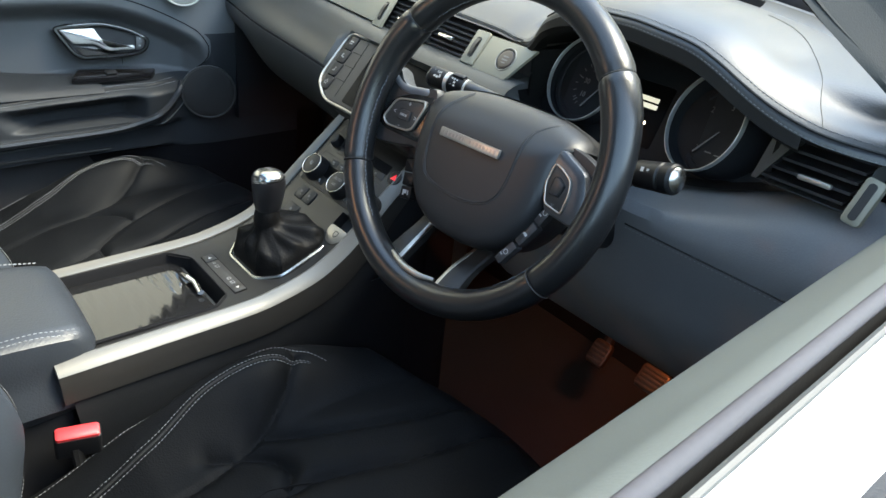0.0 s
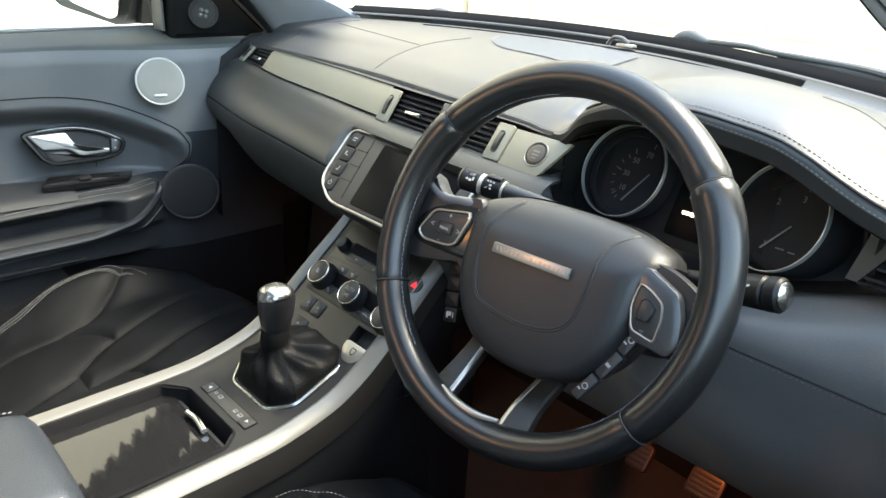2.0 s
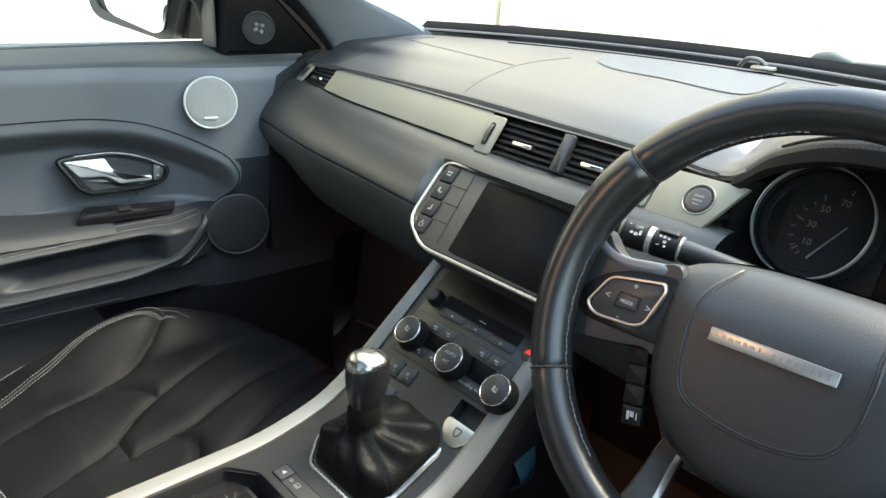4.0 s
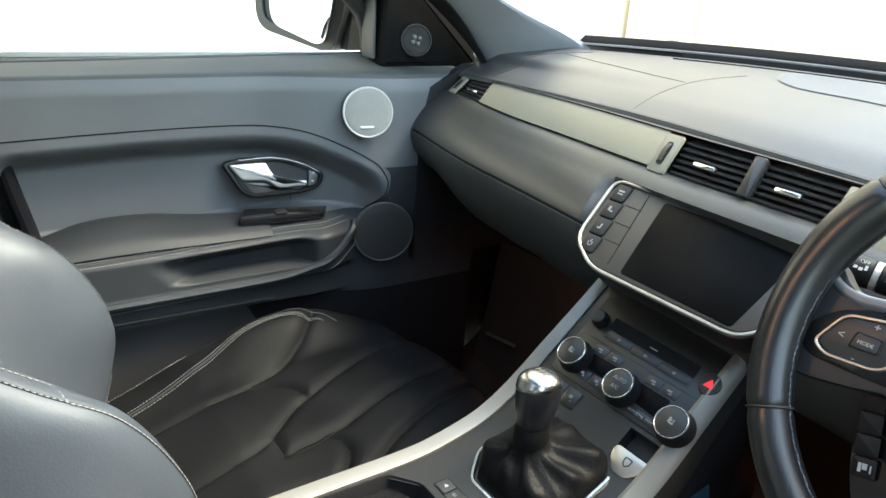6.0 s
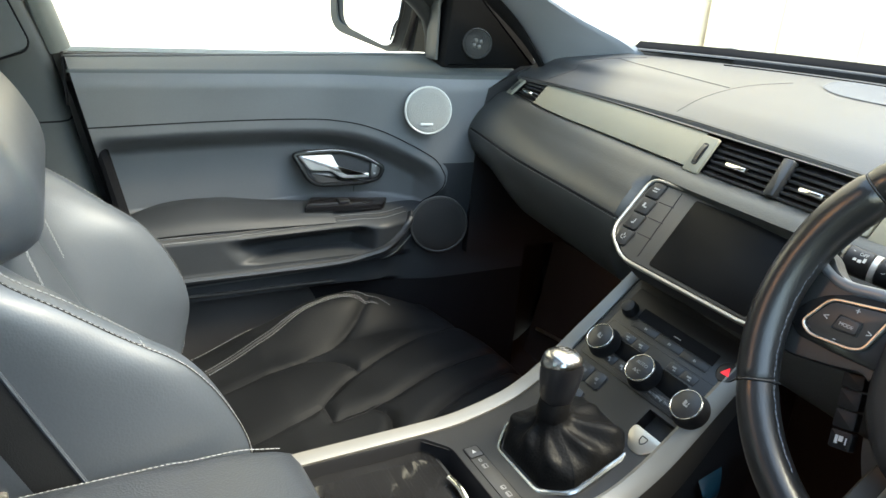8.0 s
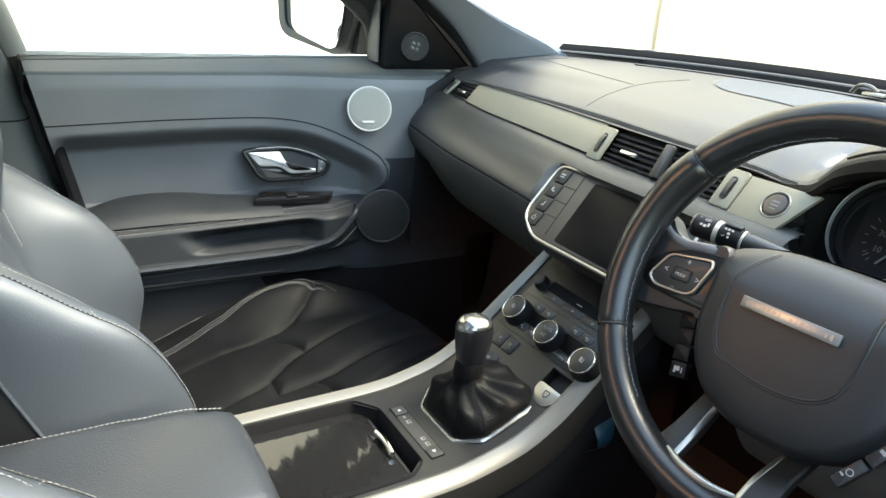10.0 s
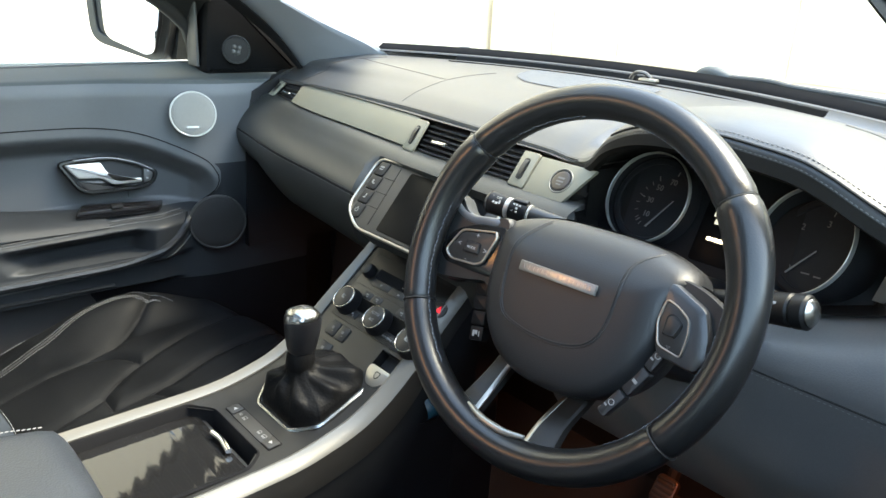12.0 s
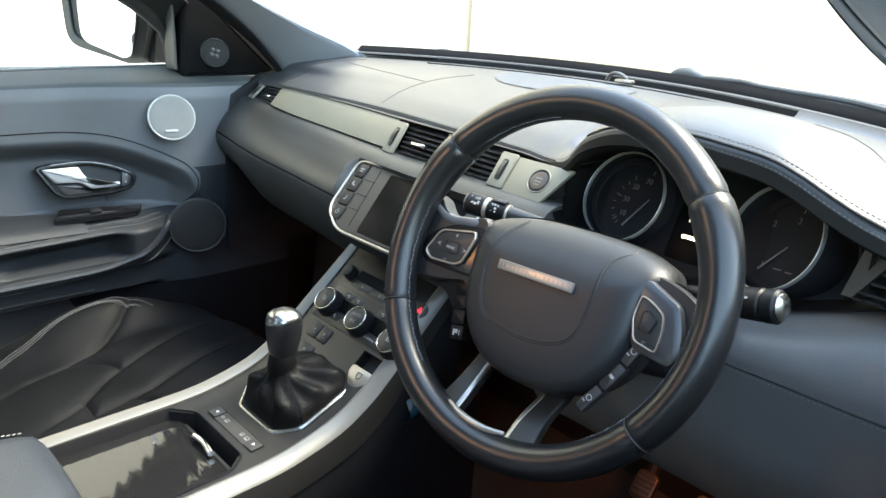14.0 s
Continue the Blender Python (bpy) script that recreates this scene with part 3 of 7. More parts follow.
def front_pillar(s, near, far):
    """near: line of the door-side edge; far: line of the windscreen-side edge, each from foot to top."""
    rows = []
    out = V(s * 0.012, 0.05, 0)
    for a, b in zip(near, far):
        rows.append([a + out * 1.6, a + out * 0.25, a.lerp(b, 0.3) - V(s * 0.016, 0, 0), a.lerp(b, 0.7) - V(s * 0.014, 0, 0), b, b + V(s * 0.03, 0.02, 0)])
    if s < 0:
        seal = []
        for a, b, f in zip(near, far, (0.30, 0.45, 0.8, 1.0, 1.0)):
            q = (b - a).normalized()
            seal.append([a + V(-0.030, 0.03, 0), a + V(0.002, 0.010, 0), a + q * 0.018 * f + V(0.016 * f, -0.003, 0), a + q * 0.042 * f + V(0.018 * f, -0.003, 0)])
        solo("trim", sheet(seal, 40, 12, 0.004), SLOT, "black rubber seal along the windscreen pillar", "trim", "structure")
    return solo("front_pillar", sheet(rows, 60, 30, 0.006), PILLAR if s < 0 else PILLAR_BACKLIT, "grey cloth-covered windscreen pillar trim" if s < 0 else "windscreen pillar beside the driver's door, toned dark for its backlit side", "pillar", "structure")


def dash():
    d = thing("dashboard", "dark grey leather-covered dashboard with stitched edges", "dashboard")
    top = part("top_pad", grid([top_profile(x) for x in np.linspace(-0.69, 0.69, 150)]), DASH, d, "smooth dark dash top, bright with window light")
    # rolled edge under the lip
    rows, hood = [], []
    for x in np.linspace(-0.69, 0.235, 110):
        a, fat = lip(x), step(0.21, 0.27, x)
        deep = 0.04 + 0.05 * step(0.2, 0.26, x)
        rows.append(spline([a, a + V(0, -0.0035, -0.003), a + V(0, -0.0045, -0.007 - 0.003 * fat), a + V(0, -0.001, -0.010 - 0.006 * fat), a + V(0, 0.008, -0.0125 - 0.008 * fat), a + V(0, deep, -0.012 - 0.010 * fat)], 12))
    for x in np.linspace(0.235, 0.69, 60):
        a = lip(x)
        hood.append(spline([a, a + V(0, -0.0032, -0.0028), a + V(0, -0.0048, -0.0075)], 12))
    part("edge_roll", grid(rows), ROLL, d, "rolled stitched leather edge")
    part("edge_roll", grid(hood), LEATHER, d, "rolled leather edge over the instruments")
    xs = np.linspace(-0.66, 0.205, 40)
    part("stitching", stitches([lip(x) + V(0, -0.0046, -0.0066) for x in xs], 0.005, 0.0032, 0.0004), DARK_THREAD, d)
    part("seam", tube([lip(x) + V(0, -0.0030, -0.0022) for x in xs], 0.0007, 5), RUBBER, d)
    xs = np.linspace(0.30, 0.66, 30)
    for off in (V(0, 0.0050, 0.0040), V(0, -0.0046, -0.0062)):
        part("stitching", stitches([lip(x) + off for x in xs], 0.0046, 0.0030, 0.00038), EDGE_THREAD, d, "dim grey stitching")
    part("seam", tube([lip(x) + V(0, -0.001, 0.0005) for x in np.linspace(0.27, 0.67, 60)], 0.0011, 5), RUBBER, d)
    # airbag lid seams
    def on_top(*pts):
        q = spline([V(*p) for p in pts], 40)
        return [dash_top_at(v.x, v.y) + V(0, 0, 0.0004) for v in q]
    for line in (((-0.486, 0.866), (-0.35, 0.855), (-0.205, 0.840)), ((-0.212, 0.752), (-0.207, 0.80), (-0.190, 0.87), (-0.165, 0.92)), ((-0.56, 0.775), (-0.53, 0.82), (-0.486, 0.866), (-0.45, 0.90))):
        part("lid_seam", tube(on_top(*line), 0.00032, 5), SEAM_SOFT, top)
    part("seam", tube(on_top((0.44, 0.832), (0.494, 0.794), (0.531, 0.760), (0.570, 0.705), (0.592, 0.668), (0.610, 0.642)), 0.00032, 5), SEAM_SOFT, top)
    # demister slot and centre speaker panel
    def riser(x0, x1, n, rows_):
        return grid([[screen_base(x) + V(0, dy, dz) for dy, dz in rows_] for x in np.linspace(x0, x1, n)])
    part("demister_slot", riser(-0.32, 0.385, 60, ((-0.016, -0.0006), (-0.012, -0.006), (0.004, -0.005), (0.006, 0.0085))), DEMIST, top, "brown-black demister slot along the windscreen")
    part("end_riser", riser(0.385, 0.66, 24, ((-0.012, -0.0002), (0.0, 0.003), (0.006, 0.0085))), DASH, top)
    part("rear_lip", riser(-0.49, 0.66, 90, ((0.0055, 0.0075), (0.0075, 0.0098), (0.016, 0.0105), (0.020, 0.008))), DASH, top, "narrow raised lip behind the slot")
    near = [(-0.132, 0.956), (-0.124, 0.932), (-0.112, 0.917), (-0.070, 0.895), (0.020, 0.884), (0.103, 0.867), (0.130, 0.870), (0.138, 0.888)]
    far = [(-0.132, 0.964), (-0.126, 0.976), (-0.118, 0.981), (0.0, 0.986), (0.103, 0.975), (0.130, 0.966), (0.138, 0.955)]
    g = [[dash_top_at(x, y) + V(0, 0, 0.0012) for y in np.linspace(lo, hi, 8)] for x, lo, hi in [(x, curve_at(near, x), curve_at(far, x)) for x in np.linspace(-0.132, 0.138, 60)]]
    part("speaker_panel", grid(g), GRILLE_TOP, top, "flat blue-grey speaker panel")
    # metal band
    for name, mat, x0, x1, lab in (("trim_band", TRIM, -0.545, -0.112, "champagne brushed metal trim band"),):
        rows = [[band_high(x) + V(0, 0.006, 0.004), band_high(x), band_low(x) + V(0, 0.002, 0.004), band_low(x) + V(0, 0.008, 0)] for x in np.linspace(x0, x1, 40)]
        part(name, grid(rows), mat, d, lab)
    # dark hollow behind the vents
    rows = [[band_high(x) + V(0, 0.004, 0.006), band_high(x) + V(0, 0.045, 0.0), band_low(x) + V(0, 0.04, 0), band_low(x) + V(0, -0.004, -0.004)] for x in np.linspace(-0.69, 0.22, 60)]
    part("vent_recess", grid(rows), RUBBER, d)
    # lower roll of the passenger side, down to the glovebox edge
    rows = []
    for x in np.linspace(-0.70, 0.243, 92):
        b = band_low(x)
        low = 0.03 * step(-0.45, -0.66, x)
        tuck = 0.014 * step(-0.150, -0.128, x)
        rows.append(spline([b + V(0, 0.012, 0.0), b + V(0, -0.002, 0.0), b + V(0, -0.018, -0.006), b + V(0, -0.026, -0.014), b + V(0, -0.052 + 2.4 * tuck, -0.036), b + V(0, -0.073 + 1.6 * tuck, -0.068), b + V(0, -0.072 + 1.6 * tuck, -0.105 + low * 0.4), b + V(0, -0.055 + tuck, -0.150 + low), b + V(0, -0.02, -0.180 + low), b + V(0, 0.06, -0.195 + low)], 30))
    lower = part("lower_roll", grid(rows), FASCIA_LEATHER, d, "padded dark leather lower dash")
    xs = np.linspace(-0.665, -0.135, 50)
    path = [band_low(x) + V(0, -0.0735, -0.069) for x in xs]
    part("seam", tube(path, 0.0019, 6), SLOT, lower)
    part("stitching", stitches([p + V(0, -0.0004, -0.004) for p in path], 0.005, 0.0032, 0.0005), DIM_THREAD, lower)
    # driver's knee panel
    rows = []
    for x in np.linspace(0.20, 0.70, 50):
        y0 = 0.655
        k = 0.052 * step(0.66, 0.44, x) * step(0.20, 0.24, x)
        rows.append(spline([V(x, y0 + 0.06, 1.042 - k), V(x, y0 + 0.030, 1.038 - k), V(x, y0 + 0.008, 1.024 - k * 0.9), V(x, y0 - 0.008, 0.998 - k * 0.5), V(x, y0 - 0.013, 0.972 - k * 0.2), V(x, y0 - 0.009, 0.944), V(x, y0 + 0.002, 0.90), V(x, y0 + 0.02, 0.82), V(x, y0 + 0.07, 0.74), V(x, y0 + 0.14, 0.70)], 30))
    knee = part("knee_panel", grid(rows), KNEE_LIT, d, "padded knee panel under the wheel, lightened for window light")
    path = [V(x, 0.655 - 0.0085, 0.944) for x in np.linspace(0.44, 0.69, 20)]
    part("seam", tube(path, 0.0014, 5), RUBBER, knee)
    for off in (V(0, -0.001, 0.0045), V(0, 0.0008, -0.0045)):
        part("stitching", stitches([p + off for p in path], 0.0050, 0.0034, 0.0004), THREAD, knee)
    # closing body behind
    rows = [[V(x, 0.80, 1.07), V(x, 0.80, 0.86), V(x, 0.95, 0.72), V(x, 1.00, 0.70), V(x, 1.03, 0.30)] for x in np.linspace(-0.84, 0.84, 8)]
    part("body", grid(rows), PLASTIC, d)
    for s in (-1, 1):
        part("end_cap", slab([(0.70, 0.72), (1.05, 0.72), (1.05, 1.12), (0.80, 1.10), (0.72, 1.06), (0.70, 0.98)], 0.02, plane_at(V(s * 0.695, 0, 0), V(0, 1, 0), V(1, 0, 0))), PLASTIC, d)
    return d


def vent_slats(parent, x0, x1, n=5, tab=None):
    """Slats of an air vent between two columns."""
    for k in range(n):
        u = (k + 0.5) / n
        rows = []
        for x in np.linspace(x0, x1, 6):
            p = band_high(x).lerp(band_low(x), u) + V(0, 0.004, 0)
            rows.append([p + V(0, 0.0, 0.0013), p + V(0, 0.0, -0.0013), p + V(0, 0.022, -0.0005), p + V(0, 0.022, 0.0017)])
        part("slat", grid(rows, closed=True, caps=True), HARD, parent)
    if tab is not None:
        p = band_high(tab).lerp(band_low(tab), 0.5) + V(0, 0.0, 0)
        q = band_low(tab + 0.01) - band_low(tab - 0.01)
        part("tab", box(0.030, 0.0055, 0.006, plane_at(p, q, V(0, -1, 0.25)), 0.0015), CHROME, parent, "chrome vent tab")


def vent_column(parent, x, w=0.028, panel=TRIM):
    a, b = band_high(x), band_low(x)
    n = (V(0, -1, 0) * (a - b).length + V(0, 0, 0)).normalized()
    up = (a - b).normalized()
    side = (band_low(x + 0.01) - band_low(x - 0.01)).normalized()
    nrm = side.cross(up).normalized()
    h = (a - b).length
    m = plane_at((a + b) / 2, side, nrm)
    c = part("column", slab(rrect(w, h + 0.004, 0.003), 0.004, m, 0.0015), panel, parent, "champagne metal end piece")
    part("thumbwheel_slot", slab(rounded([(-0.005, -h * 0.33), (0.005, -h * 0.33), (0.005, h * 0.33), (-0.005, h * 0.33)], 0.005), 0.0048, m), RUBBER, c)
    wheel = grid([[m @ V(dx, r * math.sin(t), 0.0035 + r * 0.28 * math.cos(t)) for dx in (-0.0035, 0.0035)] for r in (h * 0.29,) for t in np.linspace(-1.45, 1.45, 14)])
    part("thumbwheel", wheel, HARD, c, "ribbed thumbwheel")
    return c


def vents(d):
    left = thing("air_vent", "narrow passenger air vent with dark slats and a metal end", "air vent")
    vent_slats(left, -0.628, -0.548, 5, -0.585)
    vent_column(left, -0.645, 0.024)
    mid = thing("air_vent", "pair of centre air vents with dark slats and chrome tabs", "air vent")
    vent_slats(mid, -0.082, 0.018, 6, -0.035)
    vent_slats(mid, 0.032, 0.122, 6, 0.072)
    vent_column(mid, -0.097)
    vent_column(mid, 0.138)
    a, b = band_high(0.025), band_low(0.025)
    part("divider", slab(rrect(0.014, (a - b).length, 0.002), 0.012, plane_at((a + b) / 2 + V(0, 0.008, 0), V(1, 0, 0), V(0, -1, 0.6)), 0.002), HARD, mid)
    # starter panel
    p = thing("starter_panel", "champagne metal panel with a round starter button", "button panel")
    a, b = band_high(0.19), band_low(0.19)
    m = plane_at((a + b) / 2 + V(0.0, 0.001, 0), V(1, -0.05, 0), (a - b).cross(V(-1, 0.05, 0)))
    part("plate", slab([(-0.036, -0.026), (0.028, -0.026), (0.052, 0.024), (-0.036, 0.024)], 0.004, m, 0.0012), TRIM, p)
    m = m @ Matrix.Translation((0.0115, 0.0, 0.0))
    part("button_ring", frame_ring(disc(0.0165, 40), 0.0018, 0.0052, m, 0.0), STRIP, p, "pale raised ring")
    part("button_gap", frame_ring(disc(0.0147, 40), 0.0018, 0.0046, m, 0.0), RUBBER, p)
    bt = part("button", slab(disc(0.0128, 32), 0.0052, m, 0.001, 0.0006), BROWN_BUTTON, p, "dark brown round push button")
    part("mark", bars([(0, 0.003, 0.010, 0.0022), (0, -0.0015, 0.010, 0.0018), (0, -0.0055, 0.007, 0.0014)], m @ Matrix.Translation((0, 0, 0.0056))), DIM_ICON, bt)
    # driver's end vent
    r = thing("air_vent", "driver's end air vent with dark slats and a metal end", "air vent")
    for k in range(4):
        z = 1.0805 - 0.0102 * k
        x0, x1 = 0.589 - 0.0073 * k, 0.652 - 0.003 * k
        rows = [[V(x, 0.652 - 0.02 * (x - 0.55), z + 0.0012), V(x, 0.652 - 0.02 * (x - 0.55), z - 0.0012), V(x, 0.676, z - 0.001), V(x, 0.676, z + 0.0012)] for x in np.linspace(x0, x1, 5)]
        part("slat", grid(rows, closed=True, caps=True), HARD, r)
    ring = [[V(x, y - 0.02 * (x - 0.55), z) for x, z in q] for q, y in (([(0.548, 1.036), (0.650, 1.034), (0.668, 1.096), (0.562, 1.098)], 0.674), ([(0.562, 1.0430), (0.645, 1.0430), (0.658, 1.0885), (0.590, 1.0885)], 0.655), ([(0.562, 1.0430), (0.645, 1.0430), (0.658, 1.0885), (0.590, 1.0885)], 0.680))]
    part("surround", grid(ring, closed=True), VENT_GREY, r, "dark grey moulded vent surround")
    part("tab", box(0.030, 0.0050, 0.005, plane_at(V(0.616, 0.650, 1.0605), V(1, -0.02, 0), V(0, -1, 0.2)), 0.0015), ALU, r, "satin metal vent tab")
    m = plane_at(V(0.660, 0.649, 1.058), V(1, -0.02, 0), V(0, -1, 0.35)) @ Matrix.Rotation(radians(-8), 4, "Z")
    c = part("column", slab(rrect(0.017, 0.042, 0.004), 0.008, m, 0.0015), TRIM, r, "champagne metal end piece")
    part("thumbwheel_slot", slab(rrect(0.007, 0.034, 0.003), 0.0088, m), RUBBER, c)
    part("recess", grid([[V(x, 0.685, z) for z in (1.10, 1.03)] for x in (0.555, 0.65)]), RUBBER, r)


def infotainment():
    s = thing("infotainment_screen", "dark switched-off touch screen in a silver frame with side buttons", "screen")
    m = plane_at(V(0.0, 0.620, 0.985), V(1, 0, 0), V(0, -1, 0.95))
    outer = rounded([(-0.088, -0.062), (0.112, -0.062), (0.138, -0.036), (0.140, 0.058), (-0.138, 0.058), (-0.134, -0.034)], 0.020, 6)
    part("housing", slab(outer, 0.004, m, 0.002, base=-0.03), PLASTIC, s)
    part("frame", frame_ring(outer, 0.0042, 0.008, m), ALU, s, "satin silver frame")
    part("panel", slab(shrink(ccw(outer), 0.006), 0.0052, m, 0.001), SIDE_FACE, s, "brown-grey button surround")
    part("display", slab(rounded([(-0.046, -0.051), (0.100, -0.053), (0.118, 0.047), (-0.054, 0.048)], 0.004), 0.0062, m, 0.0005), SCREEN, s, "dark glossy display glass")
    for k in range(4):
        x, y = -0.116 + 0.003 * k, 0.040 - 0.0245 * k
        bmat = m @ Matrix.Translation((x, y, 0))
        b = part("button", slab(rrect(0.0215, 0.0222, 0.003), 0.0072, bmat, 0.0008), SURROUND, s, "dark side button")
        part("button_gap", frame_ring(rrect(0.0240, 0.0245, 0.0034), 0.0012, 0.0056, bmat), SLOT, b)
        icon = [[(0, 0.0025, 0.009, 0.0022), (0, -0.0015, 0.008, 0.0018)], [(-0.002, 0.001, 0.003, 0.006), (0.002, -0.002, 0.004, 0.002)], [(0.001, 0, 0.0016, 0.007), (-0.0015, -0.003, 0.003, 0.002)], [(0, 0.003, 0.0012, 0.004), (-0.003, 0, 0.001, 0.004), (0.003, 0, 0.001, 0.004), (0, -0.003, 0.005, 0.001)]][k]
        part("mark", bars(icon, bmat @ Matrix.Translation((0, 0, 0.0073))), ICON_GREY, b)
        if k:
            part("panel_line", bars([(x + 0.0255, y + 0.0123, 0.026, 0.0007)], m @ Matrix.Translation((0, 0, 0.0052)), 0.0003), SLOT, s)
    part("panel_line", tube([m @ V(-0.1035 + 0.003 * k + 0.024, 0.050 - 0.0245 * k, 0.0054) for k in range(5)], 0.0004, 5), SLOT, s)
    return s


# ---- steering wheel, column and instruments ----
WHEEL = Matrix.Translation((0.371, 0.466, 1.044)) @ Matrix.Rotation(0.079, 4, "Z") @ Matrix.Rotation(radians(90 - 22.5), 4, "X")


def wheel_at(x, y, z=0.0):
    return WHEEL @ V(x, y, z)


def mirrored(half):
    """A closed outline from its right half, listed from top to bottom."""
    return [(x, y) for x, y in half] + [(-x, y) for x, y in reversed(half) if abs(x) > 1e-6]


def steering_wheel():
    w = thing("steering_wheel", "black leather steering wheel with switch pods and silver lower spokes", "steering wheel")
    R, r = 0.1550, 0.0150
    # rim: four leather lengths with slight flats and thumb swells
    cuts = [(38, 142, "perforated black leather rim section"), (142, 205, ""), (205, 325, "smooth black rim section"), (325, 398, "")]
    for a0, a1, lab in cuts:
        rows = []
        for a in np.linspace(radians(a0 + 0.35), radians(a1 - 0.35), 46):
            deg = math.degrees(a) % 360
            swell = 1 + 0.14 * math.exp(-((deg - 150) / 14) ** 2) + 0.14 * math.exp(-((deg - 30) / 14) ** 2)
            edge = min(1.0, 0.90 + 0.10 * min(abs(a - radians(a0)), abs(a - radians(a1))) / 0.02)
            rr = r * swell * edge
            rows.append([wheel_at((R + rr * math.cos(b)) * math.cos(a), (R + rr * math.cos(b)) * math.sin(a), rr * 1.12 * math.sin(b)) for b in np.linspace(0, 2 * math.pi, 20, endpoint=False)])
        part("rim_section", grid(rows, closed=True, caps=True), WHEEL_LEATHER, w, lab)
    for a in (38, 142, 205, 325):
        ring = [wheel_at((R + (r - 0.0002) * math.cos(b)) * math.cos(radians(a)), (R + (r - 0.0002) * math.cos(b)) * math.sin(radians(a)), (r - 0.0002) * 1.12 * math.sin(b)) for b in np.linspace(0, 2 * math.pi, 24, endpoint=False)]
        part("rim_seam", tube(ring, 0.0009, 6, closed=True, up=V(0.3, 0.5, 0.9)), RUBBER, w)
    for a0, a1 in ((100, 232), (308, 440)):
        path = [wheel_at((R - r * 0.97) * math.cos(a), (R - r * 0.97) * math.sin(a), 0.003 + 0.0018 * (k % 2)) for k, a in enumerate(np.linspace(radians(a0), radians(a1), 46))]
        part("stitching", stitches(path, 0.0046, 0.0036, 0.0006), THREAD_GREY, w, "grey cross stitching along the inner rim")
    # airbag pad
    half = [(0, 0.054), (0.04, 0.053), (0.066, 0.049), (0.088, 0.041), (0.096, 0.030), (0.090, 0.018), (0.089, -0.005), (0.087, -0.030), (0.078, -0.056), (0.058, -0.080), (0.030, -0.093), (0.0, -0.096)]
    outline = [tuple(p) for p in spline(mirrored(half), 72, closed=True)]
    pm = WHEEL @ Matrix.Translation((0.008, 0, 0))
    rings = []
    profile = ((0.90, -0.085), (0.98, -0.070), (1.0, -0.045), (1.0, -0.028), (0.992, -0.020), (0.970, -0.0125), (0.93, -0.0070), (0.86, -0.0038), (0.72, -0.0018), (0.5, -0.0008), (0.2, -0.0005))

    def fall(y):
        return 0.034 * step(-0.002, 0.066, y) ** 1.5

    def pad_z(x, y):
        """Height of the pad's face at x, y."""
        a = math.atan2(y + 0.02, x)
        q = min(outline, key=lambda p: abs(math.remainder(math.atan2(p[1] + 0.02, p[0]) - a, 2 * math.pi)))
        s = math.hypot(x, y + 0.02) / math.hypot(q[0], q[1] + 0.02)
        face = [p for p in reversed(profile[3:])]
        return float(np.interp(s, [p[0] for p in face], [p[1] for p in face])) - fall(y)

    for sc, z in profile:
        yy = [(y + 0.02) * sc - 0.02 for x, y in outline]
        rings.append([pm @ V(x * sc, v, z - (fall(v) if z > -0.03 else 0)) for (x, y), v in zip(outline, yy)])
    pad = part("airbag_pad", grid(rings, closed=True, caps=True), WHEEL_PLASTIC, w, "soft black airbag pad with a shield-shaped crease")
    crease = spline([(-0.046, 0.044), (-0.058, 0.018), (-0.058, -0.014), (-0.050, -0.042), (-0.028, -0.051), (0.006, -0.053), (0.034, -0.046), (0.047, -0.030), (0.050, 0.0), (0.050, 0.028), (0.062, 0.044)], 70)
    part("crease", tube([pm @ V(p.x - 0.004, p.y, pad_z(p.x - 0.004, p.y) - 0.0002) for p in crease], 0.0010, 6), RUBBER, pad)
    part("crease_lip", tube([pm @ V(p.x * 1.035 - 0.004, p.y * 1.035, pad_z(p.x * 1.035 - 0.004, p.y * 1.035) - 0.0008) for p in crease], 0.0014, 8), WHEEL_PLASTIC, pad)
    bm = WHEEL @ Matrix.Translation((-0.001, 0.0, 0.0008))
    bd = part("badge", slab(rounded([(-0.039, -0.0045), (0.039, -0.0045), (0.039, 0.0045), (-0.039, 0.0045)], 0.001), 0.0028, bm, 0.0006), BADGE, w, "satin metal name strip")
    rng = random.Random(3)
    for k in range(16):
        wd, hg = rng.choice((0.0010, 0.0022, 0.0030)), rng.choice((0.0036, 0.0044))
        if k != 7:
            part("relief_mark", bars([(-0.034 + 0.0045 * k, 0, wd, hg)], bm @ Matrix.Translation((0, 0, 0.0028)), 0.0003), RING_METAL, bd)
    # upper spokes with switch pods
    for s in (-1, 1):
        so = [(0.074, 0.029), (0.100, 0.031), (0.128, 0.022), (0.150, 0.004), (0.152, -0.020), (0.134, -0.036), (0.112, -0.034), (0.085, -0.028), (0.074, -0.027)]
        if s < 0:
            so = [(0.074, 0.033), (0.100, 0.0305), (0.118, 0.0295), (0.130, 0.035), (0.144, 0.046), (0.155, 0.020), (0.156, -0.012), (0.146, -0.036), (0.112, -0.034), (0.085, -0.028), (0.074, -0.027)]
        so = [tuple(p) for p in spline([(s * x, y) for x, y in so], 60, closed=True)]
        rows = []
        for sc, z in ((0.95, -0.030), (1.0, -0.022), (0.99, -0.016), (0.95, -0.0125), (0.8, -0.012)):
            rows.append([WHEEL @ V(s * 0.105 + (x - s * 0.105) * sc, y * sc, z - (0.006 if s > 0 else 0)) for x, y in so])
        part("spoke", grid(rows, closed=True, caps=True), WHEEL_PLASTIC, w, "black spoke")
